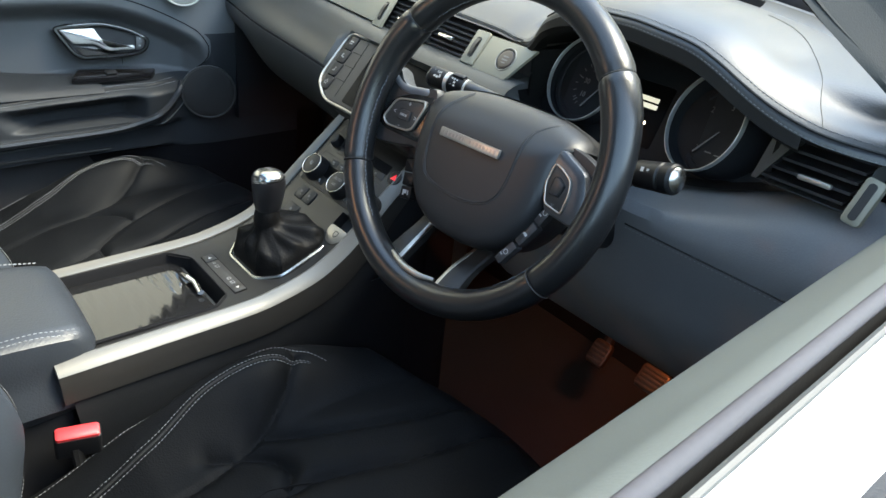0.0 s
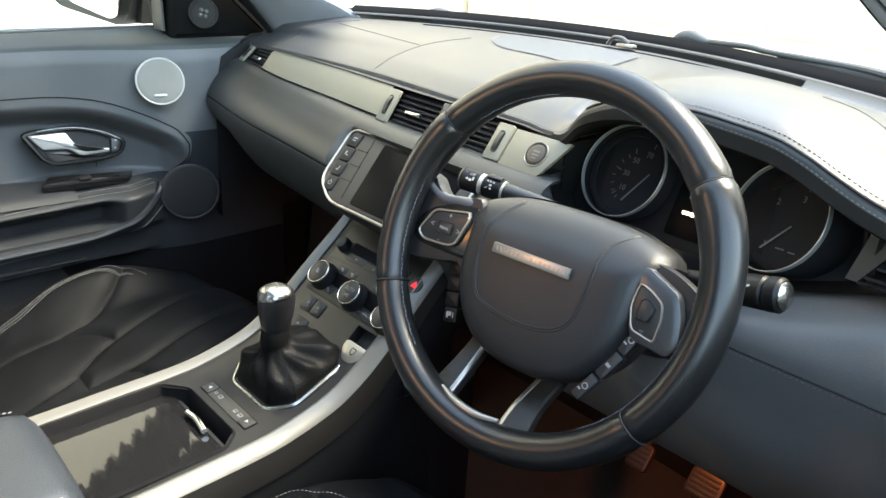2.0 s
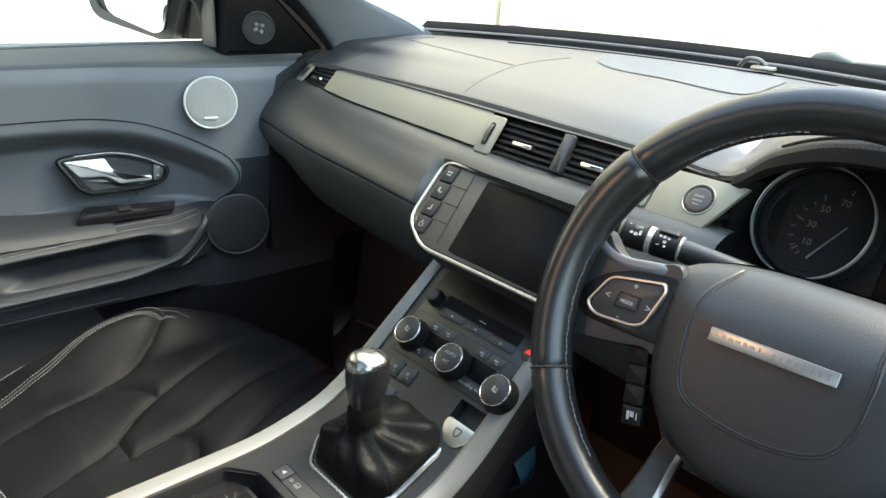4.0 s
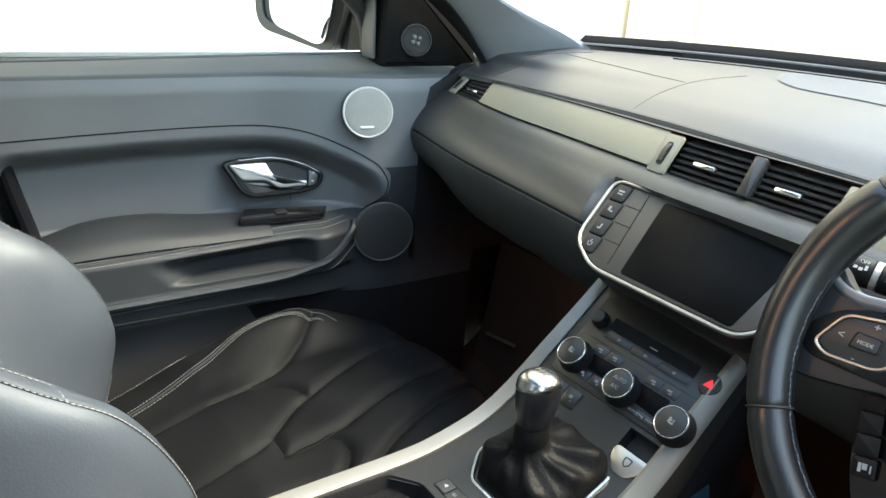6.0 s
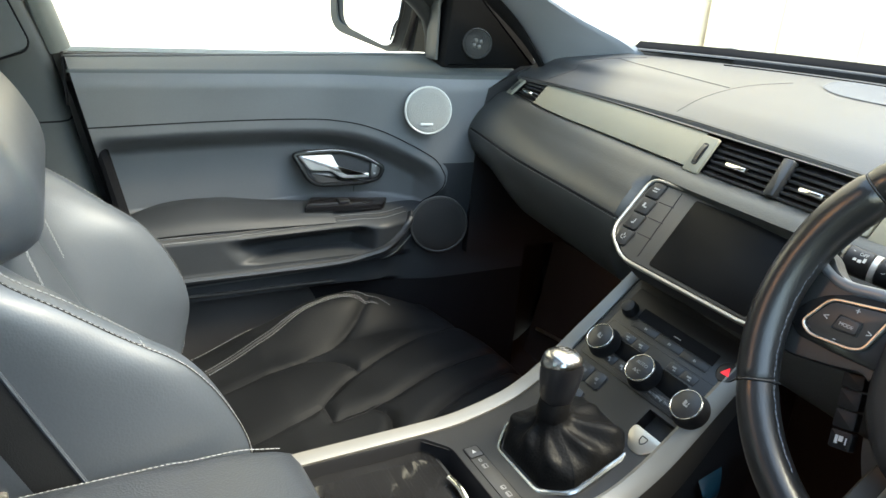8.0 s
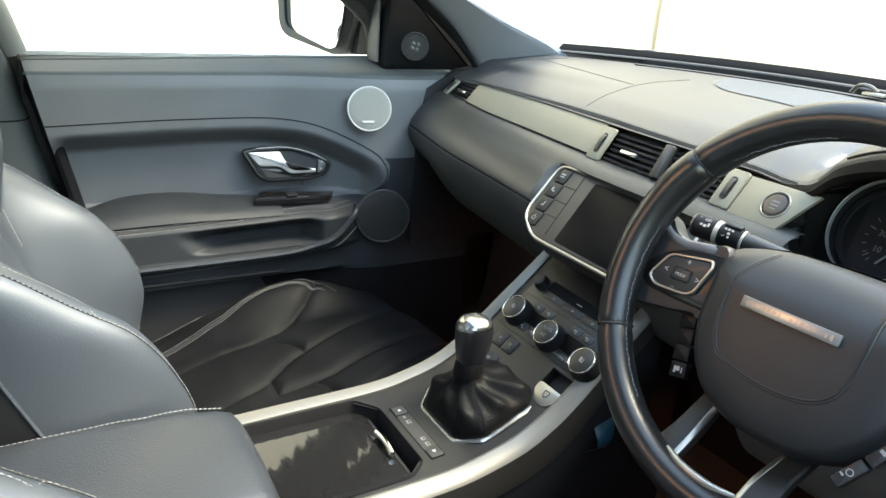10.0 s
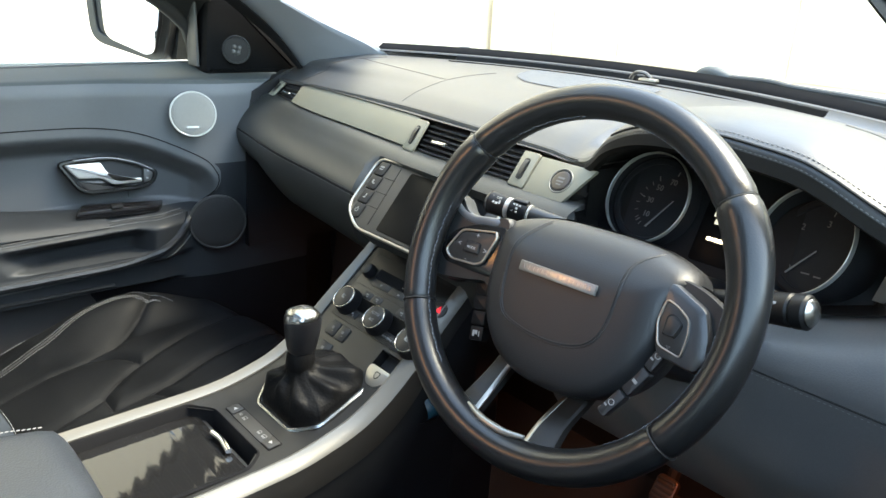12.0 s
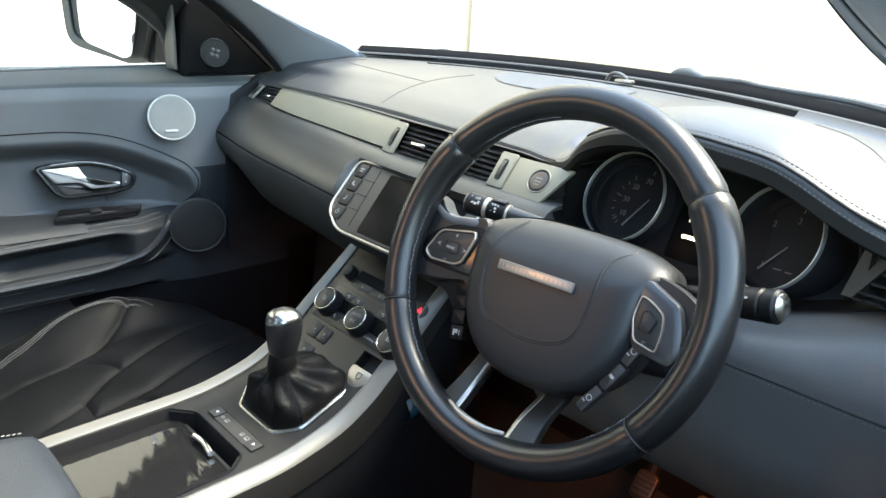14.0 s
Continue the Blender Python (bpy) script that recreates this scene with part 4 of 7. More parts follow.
        if s < 0:
            panel = rounded([(-0.146, -0.010), (-0.141, 0.003), (-0.130, 0.0140), (-0.107, 0.0235), (-0.074, 0.0275), (-0.070, -0.022), (-0.104, -0.0225), (-0.137, -0.0215)], 0.007, 5)
            part("spoke_panel", slab(panel, 0.0022, WHEEL @ Matrix.Translation((0, 0, -0.0128)), 0.0014), BEZEL_BLACK, w, "gloss black spoke panel")
            ridge = spline([(-0.146, 0.036), (-0.132, 0.0278), (-0.119, 0.0245), (-0.102, 0.0262), (-0.066, 0.0312)], 24)
            part("spoke_shoulder", tube([WHEEL @ V(p.x, p.y + 0.001, -0.0150 - 0.012 * step(-0.092, -0.072, p.x)) for p in ridge], 0.0048, 12), SPOKE_SHEEN, w, "shoulder along the spoke's upper edge, coloured pale as windscreen sheen")
        if s > 0:
            block = rounded([(0.080, 0.016), (0.0845, 0.0225), (0.093, 0.0270), (0.1235, 0.0135), (0.1315, -0.0040), (0.1355, -0.0245), (0.129, -0.0355), (0.096, -0.0315), (0.086, -0.012)], 0.005, 5)
            part("pod_block", slab(block, 0.031, WHEEL @ Matrix.Translation((0, 0, -0.0402)), 0.005, 0.0015), POD_SKIN, w, "raised black switch block")
        if s < 0:
            po = [(-0.123, 0.014), (-0.082, 0.021), (-0.079, 0.015), (-0.087, -0.012), (-0.095, -0.016), (-0.126, -0.018), (-0.136, -0.011)]
        else:
            po = [(0.0925, 0.0135), (0.1035, 0.0100), (0.1150, 0.0030), (0.1180, -0.0090), (0.1175, -0.0280), (0.0965, -0.0240), (0.0905, -0.006)]
        po = rounded(po, 0.007 if s < 0 else 0.0045, 5)
        zb = WHEEL @ Matrix.Translation((0, 0, -0.0112))
        pod = part("switch_pod", slab(po, 0.004, zb, 0.0012), BLACK_GLOSS if s < 0 else HARD, w, "gloss black switch pod with a silver outline")
        part("outline", frame_ring(po, 0.0021 if s < 0 else 0.0014, 0.0056, zb), ALU, pod, "thin silver outline")
        pad_in = [(x * 0.9 + sum(p[0] for p in po) / len(po) * 0.1, y * 0.86 + sum(p[1] for p in po) / len(po) * 0.14) for x, y in po]
        part("key_pad", slab(pad_in, 0.0046, zb, 0.0012), HARD, pod)
        cx, cy = sum(p[0] for p in po) / len(po), sum(p[1] for p in po) / len(po)
        km = WHEEL @ Matrix.Translation((cx, cy, -0.0066))
        part("centre_key", slab(rounded([(-0.009, -0.005), (0.008, -0.004), (0.008, 0.0055), (-0.007, 0.0055)] if s < 0 else [(-0.006, -0.008), (0.003, -0.008), (0.006, 0.003), (-0.002, 0.008), (-0.006, 0.006)], 0.002), 0.0022, km, 0.0008), HARD, pod)
        part("centre_key_rim", frame_ring(rounded([(-0.010, -0.006), (0.009, -0.005), (0.009, 0.0065), (-0.008, 0.0065)] if s < 0 else [(-0.007, -0.009), (0.004, -0.009), (0.007, 0.003), (-0.002, 0.009), (-0.007, 0.007)], 0.002), 0.0008, 0.0016, km), RUBBER, pod)
        up = km @ Matrix.Translation((0, 0, 0.0023))
        if s < 0:
            part("mark", letters("MODE", 0.0036, up), ICON, pod)
            for ch, dx, dy in (("+", 0.002, 0.0125), ("-", -0.004, -0.0115), ("<", -0.0165, 0.0005), (">", 0.0155, 0.0005)):
                part("mark", letters(ch, 0.0075, WHEEL @ Matrix.Translation((cx + dx, cy + dy, -0.0064))), ICON, pod)
        else:
            for pts in ([(-0.002, 0.0135), (0.002, 0.0135), (0.0, 0.0165)], [(-0.001, -0.0155), (0.003, -0.0155), (0.001, -0.0185)]):
                part("mark", frame_ring([(x, y) for x, y in pts], 0.0005, 0.0004, WHEEL @ Matrix.Translation((cx, cy, -0.0065))), DIM_ICON, pod)
    # lower spokes with bright edges
    inner = {-1: [(-0.040, -0.078, -0.046), (-0.044, -0.098, -0.040), (-0.042, -0.122, -0.020), (-0.043, -0.146, -0.004)], 1: [(0.024, -0.080, -0.046), (0.018, -0.100, -0.042), (0.015, -0.124, -0.020), (0.015, -0.146, -0.004)]}
    for s in (-1, 1):
        path = spline(inner[s], 20)
        rows = []
        for k, p in enumerate(path):
            wd = s * (0.020 + 0.006 * (k / 19) ** 2)
            rows.append([WHEEL @ V(p.x + wd * f, p.y + 0.004 * f * k / 19, p.z + dz) for f, dz in ((0, -0.014), (0, 0.0), (0.12, 0.001), (0.9, -0.002), (1.0, -0.005), (1.0, -0.016))])
        sp = part("lower_spoke", grid(rows, closed=True, caps=True), SPOKE_DARK, w, "brown-silver satin lower spoke")
        edge = [[WHEEL @ V(p.x + s * e, p.y, p.z + h) for e, h in ((-0.0006, -0.003), (-0.0010, 0.0004), (0.0002, 0.0016), (0.0030, 0.0018), (0.0038, 0.0006))] for p in path]
        part("bright_edge", grid(edge), ALU, sp, "bright flat metal edge")
    path = spline([(-0.046, -0.1330, 0.001), (-0.030, -0.1372, 0.005), (-0.014, -0.1392, 0.006), (0.002, -0.1392, 0.005), (0.018, -0.1365, 0.001)], 20)
    part("bright_arch", tube([WHEEL @ V(*p) for p in path], [0.0022 + 0.0016 * math.sin(math.pi * k / 19) for k in range(20)], 10), ALU, w, "bright metal arch joining the lower spokes")
    # rear keys left and right of the pad
    for k in range(4):
        m = WHEEL @ Matrix.Translation((-0.0905 + 0.0034 * k, -0.0340 - 0.0143 * k, -0.032)) @ Matrix.Rotation(0.20, 4, "Z")
        key = part("side_key", slab(rrect(0.0155, 0.0138, 0.0016), 0.009, m, 0.0016), STALK, w, "dark side key")
        if k == 3:
            part("mark", bars([(-0.002, 0, 0.002, 0.006), (0.001, 0.001, 0.003, 0.004), (0.0045, 0, 0.001, 0.005)], m @ Matrix.Translation((0, 0, 0.0101))), ICON, key)
    strip = [(0.0975, -0.0330, -0.431), (0.0868, -0.0575, -0.475), (0.0735, -0.0812, -0.522)]
    for k, (x, y, turn) in enumerate(strip):
        m = WHEEL @ Matrix.Translation((x, y, -0.024)) @ Matrix.Rotation(turn, 4, "Z")
        key = part("side_key", slab(rrect(0.0090, 0.0252, 0.0016), 0.010, m, 0.0016), CRUISE, w, "grey-topped cruise key")
        if k == 1:
            part("mark", bars([(0, 0, 0.0045, 0.0026)], m @ Matrix.Translation((0, 0, 0.0101))), ICON, key)
        else:
            part("mark", join(frame_ring(disc(0.0028, 14), 0.0008, 0.0003, m @ Matrix.Translation((0.0, 0.001, 0.0101))), bars([(-0.002, -0.004, 0.003, 0.0014)], m @ Matrix.Translation((0, 0, 0.0101)))), ICON, key)
    # boss behind the pad
    rows = [[WHEEL @ V(0.008 + rad * math.cos(t), -0.01 + rad * 0.95 * math.sin(t), z) for t in np.linspace(0, 2 * math.pi, 30, endpoint=False)] for rad, z in ((0.050, -0.020), (0.052, -0.045), (0.052, -0.075), (0.050, -0.095))]
    part("boss", grid(rows, closed=True, caps=True), PLASTIC, w)
    return w


def column():
    c = thing("steering_column", "black plastic steering column shroud", "steering column")
    rows = []
    for z, w, h in ((-0.085, 0.056, 0.045), (-0.12, 0.060, 0.050), (-0.20, 0.066, 0.056), (-0.30, 0.07, 0.06)):
        rows.append([WHEEL @ V(0.003 + x, -0.01 + y, z) for x, y in rrect(2 * w, 2 * h, 0.025, 6)])
    part("shroud", grid(rows, closed=True, caps=True), PLASTIC, c)
    # left stalk
    s = thing("column_stalk", "black light stalk with two printed silver-banded rings", "stalk")
    b = V(0.1965, 0.553, 1.0565)
    ax = V(0.95, 0.27, -0.10).normalized()
    a = b + ax * 0.125

    def barrel(p, q, r0, r1, mat, name, lab=""):
        return part(name, tube([p, p.lerp(q, 0.06), p.lerp(q, 0.5), p.lerp(q, 0.94), q], [r0 * 0.9, r0, (r0 + r1) / 2, r1, r1 * 0.88], 24), mat, s, lab)
    barrel(b, b + ax * 0.0028, 0.0105, 0.0122, SPOKE_GREY, "end_cap", "grey bevelled end")
    r1 = barrel(b + ax * 0.0024, b + ax * 0.0235, 0.0122, 0.0119, STALK, "ring", "black ring with printed marks")
    barrel(b + ax * 0.0235, b + ax * 0.0285, 0.0116, 0.0116, RING_PALE, "band", "silver band")
    r2 = barrel(b + ax * 0.0285, b + ax * 0.0500, 0.0119, 0.0116, STALK, "ring", "black ring with printed marks")
    barrel(b + ax * 0.0500, b + ax * 0.0520, 0.0110, 0.0110, RING_PALE, "band", "thin silver band")
    barrel(b + ax * 0.0520, a, 0.0098, 0.0070, HARD, "arm", "dark grey tapering arm")
    face = V(0.16, -0.80, 0.58).normalized()
    m = plane_at(b + ax * 0.0130 + face * 0.0119, ax, face)
    part("mark", join(frame_ring(disc(0.0014, 12), 0.0004, 0.0004, m @ Matrix.Translation((-0.004, 0.0045, -0.0008))), slab([(-0.008, -0.0016), (-0.0055, -0.0016), (-0.0068, 0.0010)], 0.0004, m), bars([(-0.0005, -0.0015, 0.0026, 0.0022), (0.0035, -0.0022, 0.0030, 0.0026), (0.0070, -0.0005, 0.0020, 0.0040)], m)), ICON, r1)
    part("mark", letters("OFF", 0.0040, m @ Matrix.Translation((0.0045, 0.0040, -0.0005))), ICON, r1)
    m = plane_at(b + ax * 0.0392 + face * 0.0117, ax, face)
    part("mark", join(frame_ring(disc(0.0019, 12), 0.0005, 0.0004, m @ Matrix.Translation((-0.004, -0.003, -0.0004))), bars([(-0.0035, 0.0030, 0.0022, 0.0022), (0.0, 0.0030, 0.0022, 0.0022), (0.0038, 0.0026, 0.0024, 0.0018), (0.0012, -0.0010, 0.0026, 0.0022), (0.0022, -0.0046, 0.0020, 0.0018)], m)), ICON, r2)
    top_ = V(0.1, -0.1, 1).normalized()
    part("rocker", slab(rrect(0.017, 0.009, 0.002), 0.0045, plane_at(b + ax * 0.0400 + top_ * 0.0095, ax, top_), 0.0015), STALK, s, "raised rocker on the ring")
    # right stalk
    s = thing("column_stalk", "black wiper stalk with a silver rounded end", "stalk")
    a, b = wheel_at(0.075, 0.020, -0.085), wheel_at(0.178, 0.036, -0.058)
    barrel(a, a.lerp(b, 0.62), 0.008, 0.010, STALK, "arm")
    r1 = barrel(a.lerp(b, 0.62), a.lerp(b, 0.90), 0.0125, 0.0135, STALK, "ring", "dark printed ring")
    part("end_ring", tube([a.lerp(b, 0.90), a.lerp(b, 0.92), b, b + (b - a).normalized() * 0.002], [0.0120, 0.0138, 0.0138, 0.0120], 24), STALK, s, "black end ring")
    tip = b + (b - a).normalized() * 0.002
    part("end_cap", tube([tip - (b - a).normalized() * 0.004, tip + (b - a).normalized() * 0.001, tip + (b - a).normalized() * 0.003, tip + (b - a).normalized() * 0.004], [0.0112, 0.0110, 0.0085, 0.003], 24), CHROME_SATIN, s, "rounded silver end")
    ax = (b - a).normalized()
    m = plane_at(a.lerp(b, 0.77) + V(-0.1, -0.85, 0.5).normalized() * 0.0133, ax, V(-0.1, -0.85, 0.5))
    part("mark", bars([(-0.003, 0.001, 0.003, 0.004), (0.003, 0.001, 0.0025, 0.002)], m), ICON, r1)


def cluster():
    c = thing("instrument_cluster", "unlit twin-dial instrument cluster in a dark hooded panel", "instrument cluster")
    m = plane_at(V(0.372, 0.739, 1.045), V(1, 0, 0), V(0, -0.90, 0.42))
    part("panel", slab(rounded([(-0.16, -0.075), (0.165, -0.075), (0.168, 0.02), (0.12, 0.070), (-0.13, 0.075), (-0.16, 0.04)], 0.03, 6), 0.003, m, 0.001, base=-0.01), BLACK_GLOSS_DIM, c, "smoked dark panel")
    # hood walls from the panel to the lip
    rows = []
    for x in np.linspace(0.222, 0.60, 60):
        a = lip(x) + V(0, -0.0048, -0.0075)
        u = (x - 0.222) / 0.378
        q = m @ V(-0.165 + 0.335 * u, 0.03 + 0.045 * math.sin(math.pi * min(1, max(0, u))) ** 0.6, 0.0)
        rows.append(spline([a, a + V(0, -0.0025, -0.007), a + V(0, 0.006, -0.016), a.lerp(q, 0.45) + V(0, 0.002, -0.004), a.lerp(q, 0.8) + V(0, 0.004, 0.0), q], 14))
    part("hood_lining", grid(rows), LINING, c, "black hood lining")
    for s in (0, 1):
        x0 = (0.220, 0.572)[s]
        rows = [[V(x0, (0.700, 0.660)[s], z), V(x0 + (0.004, -0.004)[s], (0.725, 0.70)[s], z), V(x0 + (0.012, -0.016)[s], 0.755, z)] for z in ((0.99, 1.04)[s], (1.04, 1.065)[s], 1.08 + 0.01 * s)]
        part("hood_side", sheet(rows, 6, 6, 0.004), LINING, c)
    rows = [[V(x, 0.683, 1.0455 - k), V(x, 0.72, 1.046 - k), V(x, 0.775, 1.048 - k)] for x, k in [(x, 0.052 * step(0.66, 0.44, x) * step(0.20, 0.24, x)) for x in np.linspace(0.215, 0.64, 40)]]
    part("lower_lining", grid(rows), LINING, c)
    for gx, r, at, facing in ((-0.087, 0.0535, V(0.285, 0.725, 1.058), V(-0.10, -0.87, 0.40)), (0.088, 0.0535, V(0.470, 0.708, 1.061), V(-0.35, -0.85, 0.36))):
        gm_ = plane_at(at, V(1, 0, 0), facing)
        deep = -0.012 if gx < 0 else -0.024
        part("dial_tube", grid([[gm_ @ V((r + e) * math.cos(a), (r + e) * math.sin(a), z) for a in np.linspace(0, 2 * math.pi, 48, endpoint=False)] for e, z in ((0.0005, 0.004), (0.0015, -0.02), (-0.004, -0.05))], closed=True), DIAL_FACE, c, "dark tube round the dial")
        g = part("dial", slab(disc(r - 0.001, 64), deep, gm_, 0.0, base=deep - 0.004), DIAL_FACE, c, "black dial face with faint numerals")
        part("bezel", frame_ring(disc(r + 0.0012, 64), 0.0013, 0.0055, gm_), RING_PALE, g, "thin satin metal ring")
        part("scale_ring", frame_ring(disc(r - 0.002, 64), 0.007, 0.003, gm_, deep), DIAL_FACE, g, "raised scale ring")
        fm = gm_ @ Matrix.Translation((0, 0, deep + 0.0002))
        if gx < 0:
            hub, spots, tip = (0.010, -0.004), [("10", -0.0028, -0.0168), ("30", -0.0045, 0.0), ("50", 0.0023, 0.0164), ("70", 0.0176, 0.0257)], ((0.0039, -0.0317), (0.0275, 0.0046))
        else:
            hub, spots, tip = (-0.004, -0.006), [("0", -0.0258, -0.0257), ("1", -0.0382, -0.0027), ("2", -0.0264, 0.0179), ("3", 0.0012, 0.0248), ("6", 0.0265, -0.0280)], ((-0.0256, -0.0312), (-0.0002, -0.0033))
        for t, x, y in spots:
            part("numeral", letters(t, 0.0095, fm @ Matrix.Translation((x, y, 0.0))), DIM_ICON, g)
            a = math.atan2(y - hub[1], x - hub[0])
            part("tick", slab([(-0.003, -0.0006), (0.003, -0.0006), (0.003, 0.0006), (-0.003, 0.0006)], 0.0004, fm @ Matrix.Translation((x + 0.0115 * math.cos(a), y + 0.0115 * math.sin(a), 0.0)) @ Matrix.Rotation(a, 4, "Z")), DIM_ICON, g)
        for k in range(7 if gx < 0 else 0):
            a = radians(236 - 18 * k)
            part("minor_tick", slab([(-0.0022, -0.0004), (0.0022, -0.0004), (0.0022, 0.0004), (-0.0022, 0.0004)], 0.0004, fm @ Matrix.Translation((hub[0] + 0.030 * math.cos(a), hub[1] + 0.030 * math.sin(a), 0.0)) @ Matrix.Rotation(a, 4, "Z")), DIM_ICON, g)
        (ax_, ay_), (bx_, by_) = tip
        ang, ln_ = math.atan2(by_ - ay_, bx_ - ax_), math.hypot(bx_ - ax_, by_ - ay_)
        part("needle", slab([(0.0, -0.0010), (ln_, -0.0005), (ln_, 0.0005), (0.0, 0.0010)], 0.0008, fm @ Matrix.Translation((ax_, ay_, 0.002)) @ Matrix.Rotation(ang, 4, "Z")), NEEDLE, g, "thin pale needle")
        if gx > 0:
            part("mark", bars([(-0.005, -0.0270, 0.010, 0.0014), (0.009, -0.0280, 0.008, 0.0014)], fm), DIM_ICON, g)
    disp = part("display", slab(rrect(0.052, 0.075, 0.004), 0.0036, m @ Matrix.Translation((0.004, -0.008, 0)), 0.0004), SCREEN, c, "small centre display showing the date")
    part("name_bars", bars([(0.003, 0.010, 0.026, 0.0055), (0.005, 0.002, 0.024, 0.0055)], m @ Matrix.Translation((0, 0, 0.0040))), DIM_LIT, disp, "two pale lines of illegible display lettering")
    part("readout", letters("07/12/20", 0.0058, m @ Matrix.Translation((0.001, -0.018, 0.0040))), LIT_TEXT, disp, "lit date digits")
    return c


# ---- centre console ----
PROFILE = [(0.640, 0.915), (0.605, 0.884), (0.557, 0.842), (0.520, 0.809), (0.488, 0.784), (0.450, 0.763), (0.400, 0.749), (0.350, 0.742), (0.250, 0.740), (0.120, 0.738)]
PROF = spline([(y, z) for y, z in PROFILE], 120)
PROF_S = np.r_[0, np.cumsum([(b - a).length for a, b in zip(PROF, PROF[1:])])]


def console_at(x, y, up=0.0):
    """A pose on the console's sloping top at x, y: its x across, its y up the slope, its z off the surface."""
    ys, zs = [p.x for p in PROF][::-1], [p.y for p in PROF][::-1]
    z = float(np.interp(y, ys, zs))
    s = (float(np.interp(y + 0.01, ys, zs)) - float(np.interp(y - 0.01, ys, zs))) / 0.02
    n = V(0, -s, 1).normalized()
    return plane_at(V(x, y, z) + n * up, V(1, 0, 0), n)


def console():
    c = thing("centre_console", "satin dark grey centre console with pale metal side strips", "centre console")
    # top skin with the tray opening and the switch pocket left open
    tray = (-0.094, 0.073, 0.165, 0.342)
    pocket = (0.045, 0.090, 0.503, 0.532)
    xs = sorted(set([-0.106, 0.090] + list(np.linspace(-0.1, 0.088, 9)) + [tray[0], tray[1], pocket[0], pocket[1]]))
    ys = sorted(set(list(np.linspace(0.12, 0.638, 60)) + [tray[2], tray[3], pocket[2], pocket[3]]))
    bm = bmesh.new()
    vs = {(i, j): bm.verts.new(console_at(x, y).translation) for i, x in enumerate(xs) for j, y in enumerate(ys)}
    for i in range(len(xs) - 1):
        for j in range(len(ys) - 1):
            cx, cy = (xs[i] + xs[i + 1]) / 2, (ys[j] + ys[j + 1]) / 2
            if any(a < cx < b and e < cy < f for a, b, e, f in (tray, pocket)):
                continue
            bm.faces.new([vs[k] for k in ((i, j), (i + 1, j), (i + 1, j + 1), (i, j + 1))])
    part("fascia", bm, SATIN, c, "satin dark fascia")
    # tray
    o = rounded([(tray[0], 0.13), (tray[1], 0.13), (tray[1], tray[3] - 0.022), (tray[1] - 0.018, tray[3]), (tray[0] + 0.030, tray[3]), (tray[0], tray[3] - 0.024)], 0.006, 4)
    mt = Matrix.Translation((0, 0, 0.7435))
    rings = [[mt @ V(x, y, z) for x, y in shrink(ccw(o), d)] for d, z in ((-0.003, -0.002), (0.0, 0.0005), (0.002, -0.003), (0.004, -0.045))]
    part("tray_wall", grid(rings, closed=True), SLOT, c, "black tray surround")
    for tri_ in (((tray[0] - 0.002, tray[3] + 0.002), (tray[0] - 0.002, tray[3] - 0.03), (tray[0] + 0.036, tray[3] + 0.002)), ((tray[1] + 0.002, tray[3] + 0.002), (tray[1] + 0.002, tray[3] - 0.028), (tray[1] - 0.024, tray[3] + 0.002))):
        corner = bmesh.new()
        corner.faces.new([corner.verts.new(V(x, y, console_at(0, y).translation.z + 0.0002)) for x, y in tri_])
        part("tray_corner", corner, SATIN, c)
    # sliding lid with fine ripples
    lid = thing("storage_lid", "rippled gloss black sliding lid over the console tray", "storage lid")
    rng = random.Random(12)
    for k in range(40):
        y0, w = 0.1305 + 0.00495 * k, 0.00490
        tip, bend = rng.uniform(-0.0075, 0.0075), rng.uniform(0.02, 0.08)
        rows = []
        for v in np.linspace(-0.5, 0.5, 4):
            z = 0.7285 + 0.0009 * bend * (0.25 - v * v) + tip * v * w
            rows.append([V(x, y0 + v * w, z + 0.00016 * math.sin(x * 55 + k * 1.7) * v + 0.00001 * math.sin(x * 240 + 3 * k)) for x in np.linspace(tray[0] + 0.004, tray[1] - 0.004, 30)])
        part("slat", grid(rows), LID_GLOSS, lid)
    part("underlay", slab(rrect(0.158, 0.20, 0.004), 0.7245, Matrix.Translation((-0.0105, 0.232, 0)), base=0.70), RUBBER, lid)
    part("pull_bar", tube(spline([V(-0.028, 0.322, 0.7345), V(-0.004, 0.3235, 0.736), V(0.020, 0.321, 0.7345)], 12), 0.0046, 10, squash=0.8), CHROME, lid, "chrome pull bar")
    # side strips
    for s in (-1, 1):
        rows = []
        for k, p in enumerate(PROF):
            y, z = p.x, p.y
            t = PROF[min(k + 1, 119)] - PROF[max(k - 1, 0)]
            n = V(0, -t.y, t.x).normalized() * (-1 if t.x < 0 else 1)
            b = V(0, y, z)
            grow = 1 - 0.25 * step(0.5, 0.63, y)
            crown = 0.001 if s > 0 else 0.0052
            rows.append([b + V(-0.008 + s * 0.0930, 0, 0) - n * 0.004, b + V(-0.008 + s * 0.0930, 0, 0) + n * 0.0025, b + V(-0.008 + s * 0.0975, 0, 0) + n * 0.0045, b + V(-0.008 + s * (0.099 + (0.011 if s > 0 else 0.013) * grow), 0, 0) + n * crown, b + V(-0.008 + s * (0.099 + 0.017 * grow), 0, 0) - n * 0.006, b + V(-0.008 + s * 0.0960, 0, 0) - n * 0.008])
        part("side_strip", grid(rows, closed=True, caps=True), STRIP, c, "pale satin metal side strip")
        face = []
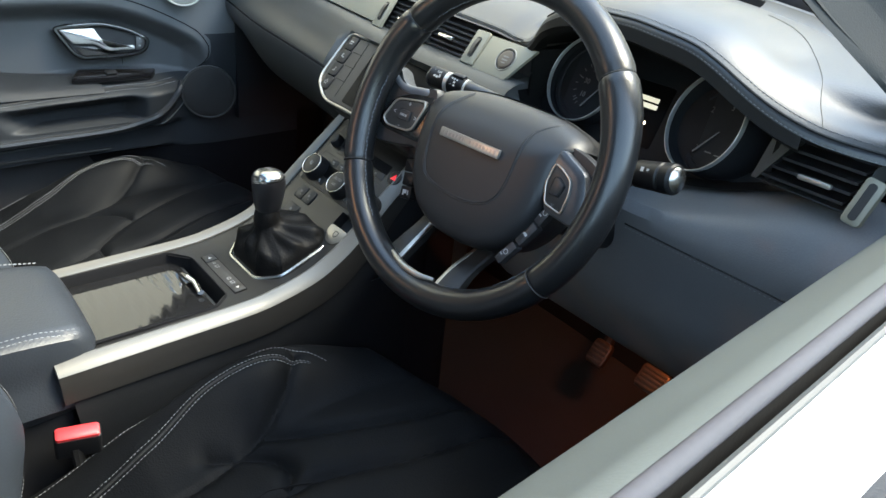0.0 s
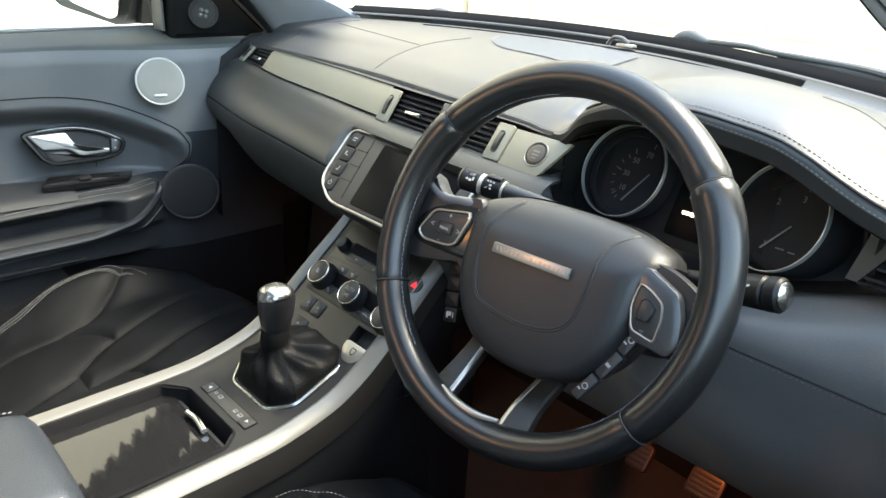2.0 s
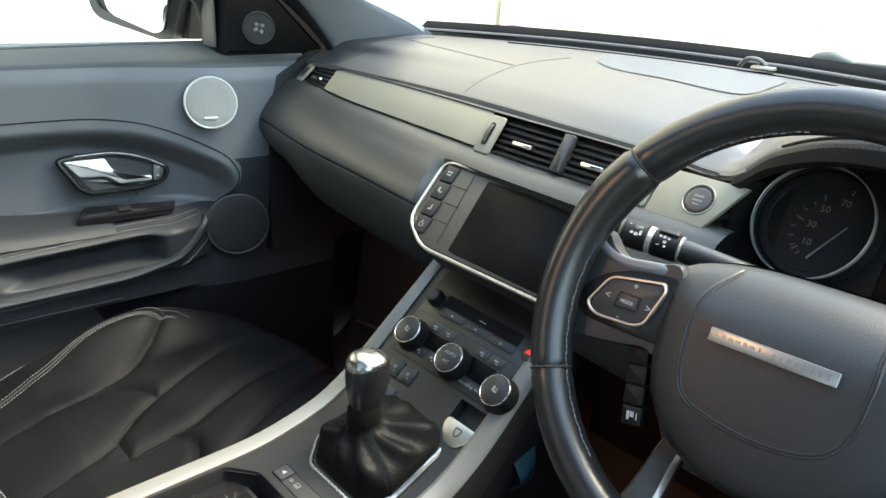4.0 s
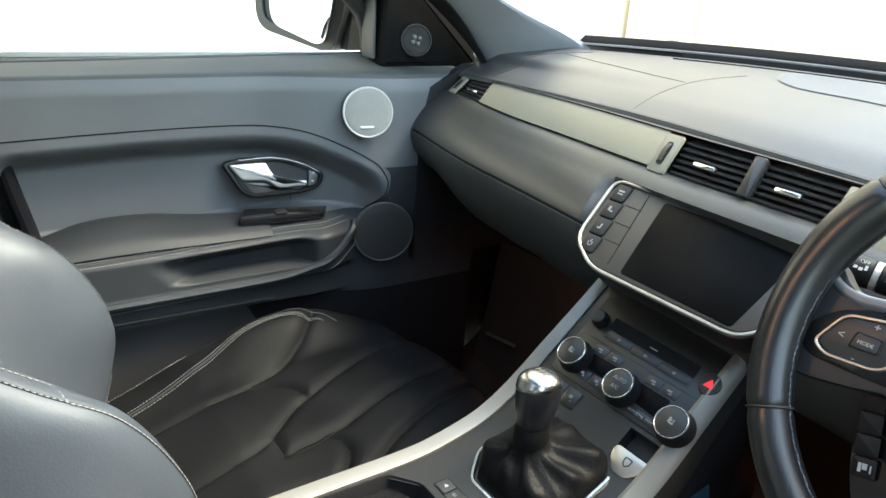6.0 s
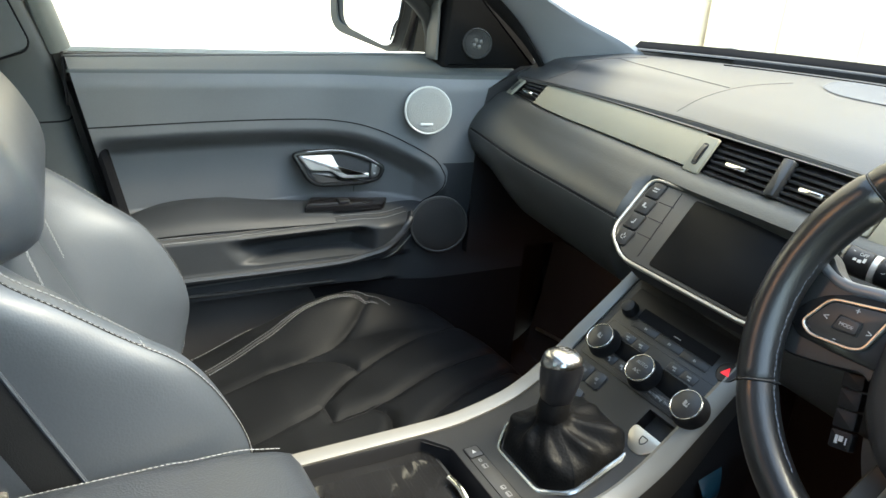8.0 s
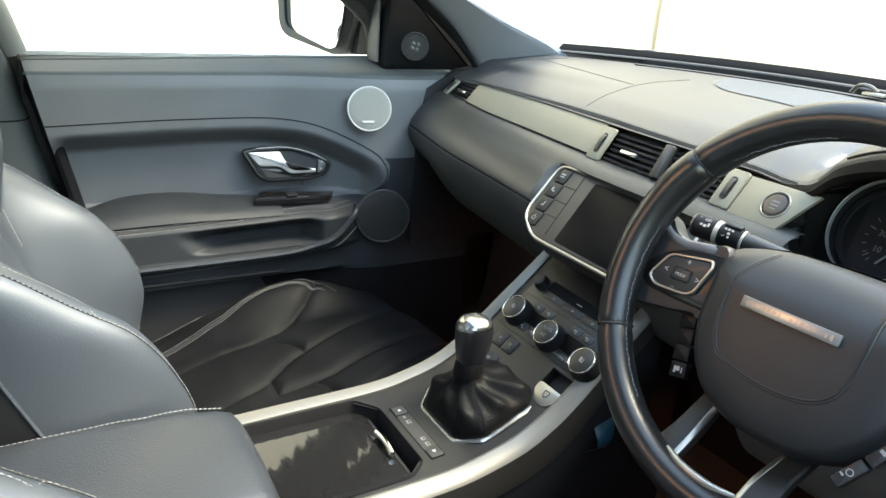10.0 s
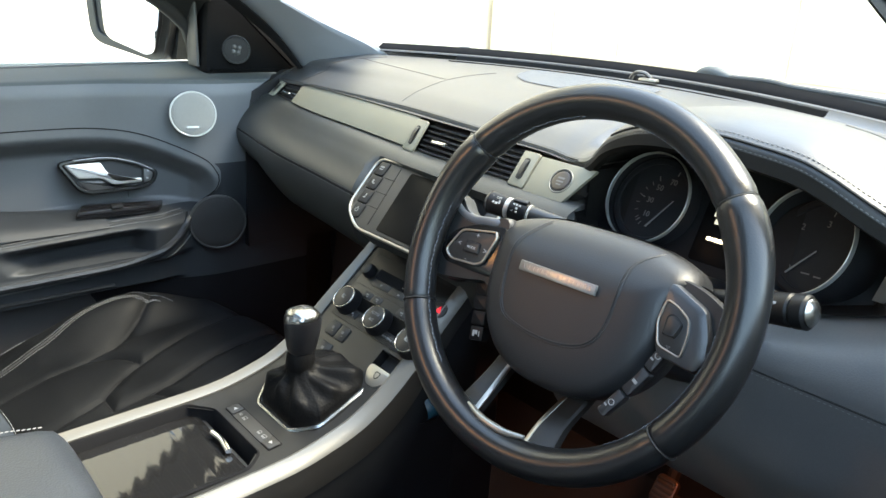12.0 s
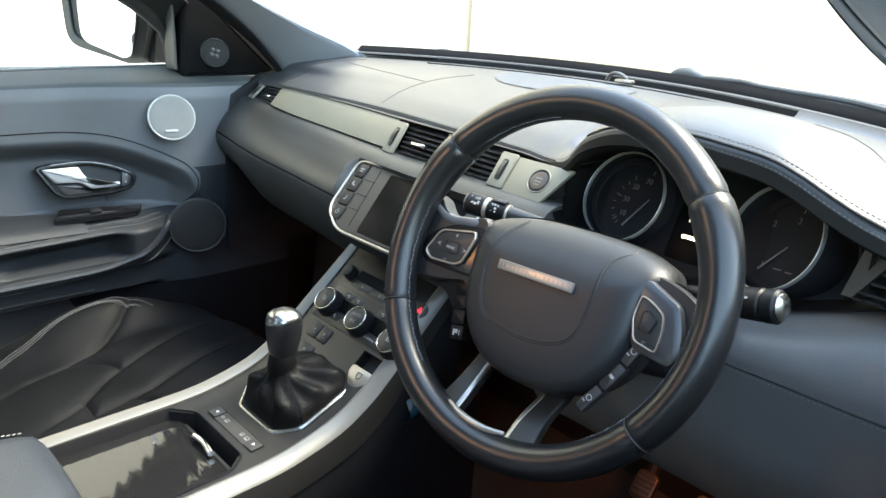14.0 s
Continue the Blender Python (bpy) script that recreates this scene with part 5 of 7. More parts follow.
        for k, p in enumerate(PROF):
            y, z = p.x, p.y
            t = PROF[min(k + 1, 119)] - PROF[max(k - 1, 0)]
            n = V(0, -t.y, t.x).normalized() * (-1 if t.x < 0 else 1)
            b = V(0, y, z)
            grow = 1 - 0.25 * step(0.5, 0.63, y)
            face.append([b + V(-0.008 + s * (0.099 + 0.0165 * grow), 0, 0) - n * 0.0065, b + V(-0.008 + s * (0.099 + 0.020 * grow), 0, 0) - n * 0.022, b + V(-0.008 + s * (0.099 + 0.021 * grow), 0, 0) - n * (0.042 - 0.018 * step(0.45, 0.60, y)), b + V(-0.008 + s * 0.104, 0, 0) - n * (0.044 - 0.018 * step(0.45, 0.60, y))])
        part("side_face", grid(face), SIDE_FACE, c, "brown-grey side face under the strip")
        rows = []
        for p in PROF[::3]:
            y, z = p.x, p.y
            low = 0.34 if y > 0.45 else 0.34
            rows.append(spline([V(-0.008 + s * 0.1080, y, z - 0.014), V(-0.008 + s * 0.1160, y, z - 0.035), V(-0.008 + s * 0.1200, y + 0.004, z - 0.10), V(-0.008 + s * 0.1080, y + 0.008, max(low, z - 0.22)), V(-0.008 + s * 0.1060, y + 0.01, low)], 14))
        part("side_panel", grid(rows), DOOR_BLACK, c, "hard black side panel")
    part("rear_body", slab(rrect(0.20, 0.46, 0.02), 0.40, Matrix.Translation((-0.005, -0.09, 0.33)), 0.01), PLASTIC, c)
    part("front_body", slab(rrect(0.20, 0.10, 0.01), 0.52, Matrix.Translation((0, 0.66, 0.36)), 0.01), PLASTIC, c)
    return c


def console_controls():
    # climate panel
    p = thing("climate_panel", "dark climate and disc panel with three silver-ringed dials", "control panel")
    m = console_at(0, 0.575)
    part("plate", slab(rounded([(-0.088, -0.0535), (0.092, -0.0535), (0.093, 0.060), (-0.088, 0.060)], 0.004), 0.0012, m, 0.0005, base=-0.004), SATIN, p, "satin dark control plate")
    part("disc_slot", slab(rounded([(-0.058, 0.0235), (0.066, 0.0215), (0.065, 0.0365), (-0.059, 0.0390)], 0.0012), 0.0018, m, base=0.0), SLOT, p, "black disc slot")
    part("mark", bars([(0.007, 0.0275, 0.011, 0.0010)], m @ Matrix.Translation((0, 0, 0.0017))), ICON, p)
    for k, x in enumerate((-0.066, 0.010, 0.086)):
        dm = console_at(x, 0.5545 - 0.0028 * k, 0.001)
        d = part("dial", tube([dm @ V(0, 0, z) for z in (0, 0.003, 0.012, 0.0165, 0.0175)], [0.0205, 0.0212, 0.0190, 0.0185, 0.0170], 36, up=V(1, 0, 0)), PLASTIC, p, "black ribbed dial")
        part("silver_ring", frame_ring(disc(0.0180, 40), 0.0015, 0.0018, dm, 0.0165), CHROME_SATIN, d, "silver ring")
        part("face", slab(disc(0.0162, 32), 0.0180, dm, 0.0006), SATIN, d)
        if k == 1:
            part("mark", letters("AUTO", 0.0062, dm @ Matrix.Translation((0, 0.0048, 0.0181))), ICON_GREY, d)
            part("mark", letters("A/C", 0.0062, dm @ Matrix.Translation((0, -0.0050, 0.0181))), ICON_GREY, d)
            part("split_line", bars([(0, 0, 0.030, 0.0007)], dm @ Matrix.Translation((0, 0, 0.0180)), 0.0002), RUBBER, d)
        else:
            part("mark", bars([(-0.0022, 0.0012, 0.0022, 0.0058), (0.0010, -0.0016, 0.0052, 0.0020), (0.0026, 0.0016, 0.0010, 0.0030), (-0.0002, 0.0016, 0.0010, 0.0030)], dm @ Matrix.Translation((0, 0, 0.0181))), ICON_GREY, d)
    tm = console_at(-0.0735, 0.5955, 0.001)
    t = part("tuner_knob", tube([tm @ V(0, 0, z) for z in (0, 0.003, 0.012, 0.013)], [0.0105, 0.0112, 0.0090, 0.0070], 24, up=V(1, 0, 0)), PLASTIC, p, "small black volume knob")
    # flush key strips, parted by fine gaps
    def outline_gap(pts, r=0.003):
        part("gap", frame_ring(rounded(pts, r), 0.0007, 0.0014, m), RUBBER, p)
    outline_gap([(-0.058, 0.0100), (0.067, 0.0080), (0.067, 0.0215), (-0.058, 0.0232)])
    outline_gap([(-0.086, -0.0495), (0.090, -0.0505), (0.091, 0.0035), (-0.084, 0.0050)], 0.004)

    def key(x, y, w, h, marks):
        """x, y: in the panel's own plane."""
        km = m @ Matrix.Translation((x, y, 0.0012))
        b = part("key", slab(rrect(w, h, 0.0015), 0.0005, km, 0.0003), SATIN, p)
        part("mark", bars(marks, km @ Matrix.Translation((0, 0, 0.0005)), 0.0002), ICON_GREY, b)
    for k, x in enumerate((-0.036, 0.0045, 0.045)):
        key(x, 0.0165 - 0.0006 * k, 0.0395, 0.0108, [(-0.001, 0, 0.0016, 0.003), (0.0012, 0, 0.0012, 0.0024)])
    for x in (-0.046, -0.0235, 0.033, 0.0555):
        key(x, -0.0052, 0.0205, 0.0112, [(-0.001, 0.001, 0.006, 0.0022), (0.001, -0.002, 0.004, 0.0014)])
    for x in (-0.045, -0.0225):
        key(x, -0.0398, 0.0205, 0.0120, [(-0.001, 0.001, 0.0045, 0.0030), (0.002, -0.002, 0.0022, 0.0022)])
    for x, w in ((-0.005, 0.0035), (0.019, 0.0035)):
        part("mark", bars([(x, -0.0455, w, 0.003)], m @ Matrix.Translation((0, 0, 0.0013)), 0.0002), ICON_GREY, p)
    key(0.046, -0.0440, 0.036, 0.0085, [(-0.004, 0.0010, 0.005, 0.0012), (0.0005, 0.0002, 0.0060, 0.0012), (-0.0045, -0.0012, 0.0012, 0.0018), (0.0025, -0.0014, 0.0012, 0.0018)])
    for word, dx in (("AUTO", -0.0115), ("MAN", 0.0115)):
        part("mark", letters(word, 0.0042, m @ Matrix.Translation((0.046 + dx, -0.0440, 0.0018))), ICON_GREY, p)
    for w_ in (((-0.058, -0.0125), (-0.012, -0.0115), (-0.012, -0.0320), (-0.058, -0.0310)), ((0.022, -0.0125), (0.062, -0.0130), (0.063, -0.0370), (0.022, -0.0350))):
        part("readout_window", slab(rounded(list(w_), 0.0015), 0.0016, m, 0.0003), SCREEN, p, "small dark display window")
    hm = console_at(0.0855, 0.5925, 0.001)
    h = part("hazard_button", slab(disc(0.0115, 28), 0.003, hm, 0.0008), PLASTIC, p, "black hazard button with a red triangle")
    part("rim", frame_ring(disc(0.0122, 28), 0.001, 0.0034, hm), SATIN, h)
    part("triangle", slab(rounded([(-0.0058, -0.004), (0.0058, -0.004), (0, 0.006)], 0.001), 0.0036, hm, 0.0003), RED_LIT, h, "red triangle")
    # seat and screen keys
    q = thing("switch_pair", "pair of dark keys beside the gear lever", "switch")
    for x, y, w, hh in ((-0.060, 0.522, 0.022, 0.022), (-0.037, 0.522, 0.022, 0.022), (-0.050, 0.497, 0.030, 0.022)):
        km = console_at(x, y)
        k = part("key", slab(rrect(w, hh, 0.004), 0.002, km, 0.0007), SATIN, q)
        part("groove", frame_ring(rrect(w + 0.002, hh + 0.002, 0.004), 0.0012, 0.0008, km), RUBBER, q)
        part("mark", bars([(0, 0.001, 0.005, 0.004), (0.003, -0.004, 0.003, 0.0015)], km @ Matrix.Translation((0, 0, 0.0021))), DIM_ICON, k)
    # parking brake
    b = thing("parking_brake_switch", "silver parking brake pull switch in a dark pocket", "switch")
    m = console_at(0.0675, 0.517)
    part("pocket", join(*[slab(o, h, m, base=bs) for o, h, bs in (([(-0.024, -0.020), (0.024, -0.020), (0.024, 0.020), (-0.024, 0.020)], -0.016, -0.018),)]), RUBBER, b)
    for o in ([(-0.0245, -0.021), (-0.0225, -0.021), (-0.0225, 0.021), (-0.0245, 0.021)], [(0.0225, -0.021), (0.0245, -0.021), (0.0245, 0.021), (0.0225, 0.021)], [(-0.0245, 0.0185), (0.0245, 0.0185), (0.0245, 0.021), (-0.0245, 0.021)]):
        part("pocket_side", slab(o, 0.0006, m, base=-0.018), PLASTIC, b)
    tm = m @ Matrix.Translation((0, -0.012, -0.002))
    tab = part("pull_tab", slab(rounded([(-0.0225, 0.008), (0.0225, 0.008), (0.0225, -0.002), (0.008, -0.019), (-0.010, -0.019), (-0.0225, -0.004)], 0.006, 5), 0.0045, tm, 0.0015), ALU, b, "satin silver pull tab")
    part("mark", frame_ring(rounded([(-0.005, 0.002), (0.005, 0.002), (0.0045, -0.005), (0, -0.009), (-0.0045, -0.005)], 0.002), 0.0012, 0.0005, tm @ Matrix.Translation((0, 0, 0.0045))), PLASTIC, tab)
    # terrain key strip
    s = thing("button_strip", "dark strip of terrain buttons with white symbols", "switch")
    m = console_at(0.0, 0.3625)
    plate = rounded([(-0.058, -0.0095), (0.058, -0.0095), (0.058, 0.0095), (-0.058, 0.0095)], 0.002)
    part("plate", slab(plate, 0.0007, m, 0.0002), SIDE_FACE, s, "flush dark plate")
    part("plate_gap", frame_ring(plate, 0.0007, 0.0009, m), SLOT, s)
    for x in (-0.0475, 0.0475):
        km = m @ Matrix.Translation((x, 0, 0))
        k = part("key", slab(rrect(0.0180, 0.0165, 0.002), 0.0018, km, 0.0006), SIDE_FACE, s)
        part("key_gap", frame_ring(rrect(0.0200, 0.0185, 0.002), 0.0010, 0.0010, km), SLOT, k)
        d = 1 if x > 0 else -1
        part("mark", slab([(-0.0026 * d, -0.0026), (0.0026 * d, 0), (-0.0026 * d, 0.0026)], 0.0003, km @ Matrix.Translation((0, 0, 0.0018))), ICON, k)
    for x, w, h in ((-0.0315, 0.0050, 0.0035), (-0.0205, 0.0070, 0.0060), (0.0185, 0.0060, 0.0055), (0.0300, 0.0075, 0.0055)):
        im = m @ Matrix.Translation((x, 0.0, 0.0008))
        part("mark", join(frame_ring(rrect(w, h, 0.0008), 0.0008, 0.0003, im), bars([(0.0, -0.0010, w * 0.7, 0.0010)], im)), ICON_GREY, s)


def gear_lever():
    g = thing("gear_lever", "manual gear lever with a chrome-topped knob and crumpled leather gaiter", "gear lever")
    m = console_at(0.0, 0.445)
    n = m.to_3x3() @ V(0, 0, 1)
    o = rounded([(-0.042, -0.060), (0.042, -0.060), (0.070, -0.030), (0.066, 0.050), (0.046, 0.072), (-0.040, 0.072), (-0.066, 0.050), (-0.070, -0.028)], 0.010, 4)
    part("surround", frame_ring(o, 0.0065, 0.0065, m), CHROME_SATIN, g, "eight-sided satin chrome surround")
    part("floor_plate", slab(shrink(ccw(o), 0.004), 0.0015, m), PLASTIC, g)
    base = [tuple(p) for p in spline(shrink(ccw(o), 0.0065), 144, closed=True)]
    top = V(-0.003, 0.434, 0.816)

    # each fold: its bearing at the foot and at the neck, height, half width, and how far up it is fullest
    folds = [(-152, -118, 0.011, 0.50, 0.30), (-88, -100, 0.008, 0.42, 0.45), (-38, -62, 0.009, 0.38, 0.30), (14, -12, 0.011, 0.40, 0.40), (52, 34, 0.016, 0.42, 0.42), (98, 88, 0.010, 0.42, 0.36), (150, 162, 0.009, 0.45, 0.32)]

    def crumple(a, u):
        """Soft sharp-crested folds with hollows between them."""
        out = -0.0035
        for a0, a1, amp, wide, mid in folds:
            d = abs(math.remainder(a - radians(a0 + (a1 - a0) * u), 2 * math.pi)) / (wide * (1 - 0.35 * u))
            if d < 1:
                out += amp * (0.5 + 0.5 * math.cos(math.pi * d)) ** 1.2 * math.exp(-(((u - mid) / 0.30) ** 2))
        return out

    rows = []
    for k in range(49):
        u = k / 48
        ring = []
        for j, (x, y) in enumerate(base):
            a = math.atan2(y, x)
            p0 = m @ V(x, y, 0.001)
            flare = curve_at([(0.0, 1.0), (0.12, 0.96), (0.28, 0.80), (0.46, 0.55), (0.62, 0.31), (0.76, 0.14), (0.88, 0.05), (1.0, 0.0)], u)
            pt = V(top.x + 0.0165 * math.cos(a), top.y + 0.0165 * math.sin(a), top.z)
            q = p0.lerp(pt, 1 - flare)
            q.z = p0.z + (pt.z - p0.z) * curve_at([(0.0, 0.0), (0.12, 0.24), (0.28, 0.44), (0.46, 0.56), (0.62, 0.65), (0.76, 0.75), (0.88, 0.86), (1.0, 1.0)], u)
            body = math.sin(math.pi * min(1, u / 0.9)) ** 0.8 if u < 0.9 else 0
            fold = body * step(0.03, 0.30, u) * 0.62 * crumple(a, u)
            ring.append(q + V(math.cos(a), math.sin(a), 0.75) * fold)
        rows.append(ring)
    part("gaiter", grid(rows, closed=True), GAITER, g, "soft crumpled black leather gaiter")
    ax = V(-0.03, 0.10, 1).normalized()
    collar = [top + ax * d for d in (-0.014, -0.006, 0.004, 0.010)]
    part("collar", tube(collar, [0.0185, 0.0188, 0.0180, 0.0160], 24, up=V(0, 1, 0)), GAITER, g, "gathered leather collar")
    k0 = top + ax * 0.008
    side = V(1, 0, 0.03).normalized()
    back = ax.cross(side).normalized()

    def knob_point(d, r, a, off=0.0):
        """A rounded square round the lever's axis."""
        c, s_ = math.cos(a), math.sin(a)
        e = (abs(c) ** 2.5 + abs(s_) ** 2.5) ** (-1 / 2.5)
        return k0 + ax * (d + off) + (side * c * e + back * s_ * e * 1.04) * (r + off)
    shape = [(0.0, 0.0150), (0.0035, 0.0166), (0.012, 0.0182), (0.023, 0.0201), (0.034, 0.0212), (0.042, 0.0214), (0.048, 0.0207), (0.053, 0.0188), (0.0570, 0.0152), (0.0592, 0.0100), (0.060, 0.004)]
    prof = spline(shape, 40)
    turn = np.linspace(0, 2 * math.pi, 48, endpoint=False)
    part("knob", grid([[knob_point(p.x, p.y, a) for a in turn] for p in prof], closed=True, caps=True), KNOB_GLOSS, g, "gloss black knob")
    # the bright cap runs further down on the side that faces the rear
    cap = []
    for f in np.linspace(0, 1, 12):
        ring = []
        for a in turn:
            reach = 0.64 - 0.10 * math.cos(a + 2.2) ** 2 * (1 if math.cos(a + 2.2) > 0 else -0.6)
            p = prof[min(39, int(round((reach + (0.995 - reach) * f) * 39)))]
            lo, hi = prof[int((reach + (0.995 - reach) * f) * 39)], prof[min(39, int((reach + (0.995 - reach) * f) * 39) + 1)]
            w = (reach + (0.995 - reach) * f) * 39 % 1
            p = lo.lerp(hi, w)
            ring.append(knob_point(p.x, p.y, a, 0.0006 if f > 0 else -0.0004))
        cap.append(ring)
    cp = part("knob_cap", grid(cap, closed=True, caps=True), CHROME_SATIN, g, "domed chrome cap")
    cm = plane_at(k0 + ax * 0.0610, V(1, 0, 0), ax)
    part("mark", bars([(-0.006, 0, 0.0008, 0.009), (0, 0, 0.0008, 0.009), (0.006, 0, 0.0008, 0.009), (0, 0, 0.012, 0.0008)], cm), DIM_ICON, cp, "gear pattern lines")


def armrest():
    a = thing("armrest_box", "padded blue-black leather armrest with double pale stitching", "armrest")
    rows = []
    for y, w, z1, z0 in ((0.172, 0.082, 0.752, 0.700), (0.165, 0.090, 0.764, 0.685), (0.150, 0.097, 0.772, 0.675), (0.08, 0.101, 0.781, 0.672), (-0.05, 0.102, 0.786, 0.672), (-0.20, 0.100, 0.784, 0.672), (-0.29, 0.096, 0.776, 0.672)):
        e = 0.012
        ring = [(-w, z0), (w, z0), (w + 0.003, (z0 + z1) / 2), (w, z1 - e * 1.6), (w - e * 0.5, z1 - e * 0.4), (w - e * 2, z1), (0, z1 + 0.003), (-w + e * 2, z1), (-w + e * 0.5, z1 - e * 0.4), (-w, z1 - e * 1.6), (-w - 0.003, (z0 + z1) / 2)]
        rows.append([V(-0.008 + p.x, y, p.y) for p in spline(ring, 44, closed=True)])
    cols = [spline([r[j] for r in rows], 30) for j in range(44)]
    body = part("pad", grid([[cols[j][i] for j in range(44)] for i in range(30)], closed=True, caps=True), ARM_LEATHER, a)
    for off in (0.0, 0.005):
        for s in (-1, 1):
            path = [V(-0.008 + s * (0.094 - off), y, 0.778 - 0.0 + 0.0045 + (0.002 if y < 0.05 else 0) - 0.010 * step(0.10, 0.16, y) - 0.0035 * (1 if off == 0 else 0)) for y in np.linspace(0.150, -0.27, 24)]
            part("stitching", stitches(path, 0.0054, 0.0037, 0.00045), THREAD, a)
    part("latch_strip", slab(rrect(0.012, 0.20, 0.003), 0.09, Matrix.Translation((-0.118, -0.2, 0.69)), 0.003), ALU, a, "metal edge strip")
    return a


# ---- seats ----
def seat(cx, dy=0.0, driver=False):
    s = thing("front_seat", "black quilted leather seat with pale stitching" + (", by the open window" if driver else ", beside the closed door"), "seat", "front seats")
    out = 1 if driver else -1
    W = 0.27

    def height(u, y):
        """Top of the cushion: u across from -1 to 1, y along it."""
        b = 0.612 + 0.036 * step(0.12, 0.50, y) - 0.30 * max(0.0, 0.24 - y) ** 1.15 - 0.060 * step(0.565, 0.668, y) ** 2
        side = curve_at([(0.03, 0.01), (0.16, 0.016), (0.25, 0.026), (0.33, 0.046), (0.40, 0.050), (0.46, 0.037), (0.52, 0.016), (0.57, 0.004), (0.66, 0.0)], y)
        bol = side * step(0.55, 0.84, abs(u)) - 0.06 * step(0.90, 1.05, abs(u))
        puff = 0.010 * (1 - (u / 0.55) ** 2) if abs(u) < 0.55 else 0
        dip = 0.0
        for (ux, uy), (vx, vy) in QUILT:
            t = max(0.0, min(1.0, ((u - ux) * (vx - ux) + (y - uy) * 4 * (vy - uy) * 4) / ((vx - ux) ** 2 + 16 * (vy - uy) ** 2)))
            e = math.hypot(u - ux - t * (vx - ux), 4 * (y - uy - t * (vy - uy)))
            dip = max(dip, 0.0062 * math.exp(-((e / 0.045) ** 2)) + 0.0040 * math.exp(-((e / 0.014) ** 2)))
        return b + bol + puff - dip

    def at(u, y, up=0.0):
        half = W * (1 - 0.10 * step(0.42, 0.66, y) ** 1.5)
        return V(cx + out * u * half, y + dy - 0.045 * u * u * step(0.5, 0.65, y), height(u, y) + up)

    us = np.linspace(-1.04, 1.04, 170)
    rows = []
    for y in np.linspace(0.03, 0.655, 170):
        r = [at(u, y) for u in us]
        a, b = r[0], r[-1]
        rows.append([V(a.x, a.y, 0.45), V(a.x, a.y, a.z - 0.05)] + r + [V(b.x, b.y, b.z - 0.05), V(b.x, b.y, 0.45)])
    front = [[V(p.x, p.y + 0.012 * k * (3 - k) - 0.02 * (k == 3), p.z + (0.45 - p.z) * k / 3) for p in rows[-1]] for k in (1, 2, 3)]
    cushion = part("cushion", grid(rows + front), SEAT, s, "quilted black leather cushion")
    for line in QUILT_LINES:
        part("seam", tube([at(p.x, p.y, -0.0002) for p in spline(line, 30)], 0.0011, 5), SLOT, cushion)
    for sg in (1, -1):
        line = spline([(0.66, 0.05), (0.70, 0.16), (0.76, 0.25), (0.84, 0.33), (0.85, 0.40), (0.80, 0.445), (0.76, 0.465)], 46)
        part("seam", tube([at(sg * p.x, p.y, 0.0006) for p in line], 0.0016, 5), RUBBER, cushion)
        for off in (0.020, -0.020):
            part("stitching", stitches([at(sg * (p.x + off * (1 - 0.75 * step(0.42, 0.465, p.y))), p.y, 0.0010) for p in line], 0.0050, 0.0033, 0.00036), THREAD, cushion)
        ridge = spline([(0.86, 0.05), (0.89, 0.16), (0.93, 0.25), (0.95, 0.33), (0.93, 0.40), (0.88, 0.45), (0.76, 0.49)], 46)
        part("stitching", stitches([at(sg * p.x, p.y, 0.0010) for p in ridge], 0.0050, 0.0033, 0.00036), THREAD, cushion)

    # backrest: plan sections stacked up its height
    def y_mid(z):
        return 0.045 - 0.42 * (z - 0.62) + dy

    def y_rim(z):
        return dy + curve_at([(0.54, 0.095), (0.60, 0.108), (0.66, 0.122), (0.735, 0.133), (0.80, 0.112), (0.865, 0.070), (0.91, 0.014), (0.95, -0.036), (0.985, -0.085), (1.06, -0.125), (1.25, -0.21)], z)

    def width(z):
        return 1.0 - 0.14 * step(0.95, 1.22, z)

    def section(z):
        c, d, w = y_mid(z), y_rim(z) - y_mid(z), width(z)
        half = [(0.0, c + 0.010), (0.08, c + 0.008), (0.128, c + 0.002), (0.160, c + 0.30 * d), (0.196, c + 0.80 * d), (0.220, c + d), (0.238, c + 0.95 * d), (0.252, c + 0.72 * d), (0.262, c + 0.25 * d), (0.264, c - 0.05), (0.250, c - 0.11), (0.16, c - 0.14), (0.0, c - 0.15)]
        ring = spline(half, 46)
        return [V(cx + p.x * w, p.y, z) for p in ring] + [V(cx - p.x * w, p.y, z) for p in reversed(ring[1:-1])]

    zs = np.linspace(0.54, 1.24, 70)
    back = part("backrest", grid([section(z) for z in zs], closed=True, caps=True), SEAT_SKYLIT, s, "black leather backrest with deep side bolsters")

    def on_back(off, z, sg, lift=0.0012):
        ring = section(z)[:46]
        p = min(ring, key=lambda q: abs((q - V(cx + off * width(z), y_rim(z), z)).length))
        k = ring.index(p)
        t = (ring[min(k + 1, 45)] - ring[max(k - 1, 0)]).normalized()
        n = V(t.y, -t.x, 0)
        n = n if n.y > 0 or n.x > 0 else -n
        p = p + n * lift
        return V(cx + sg * (p.x - cx), p.y, p.z)
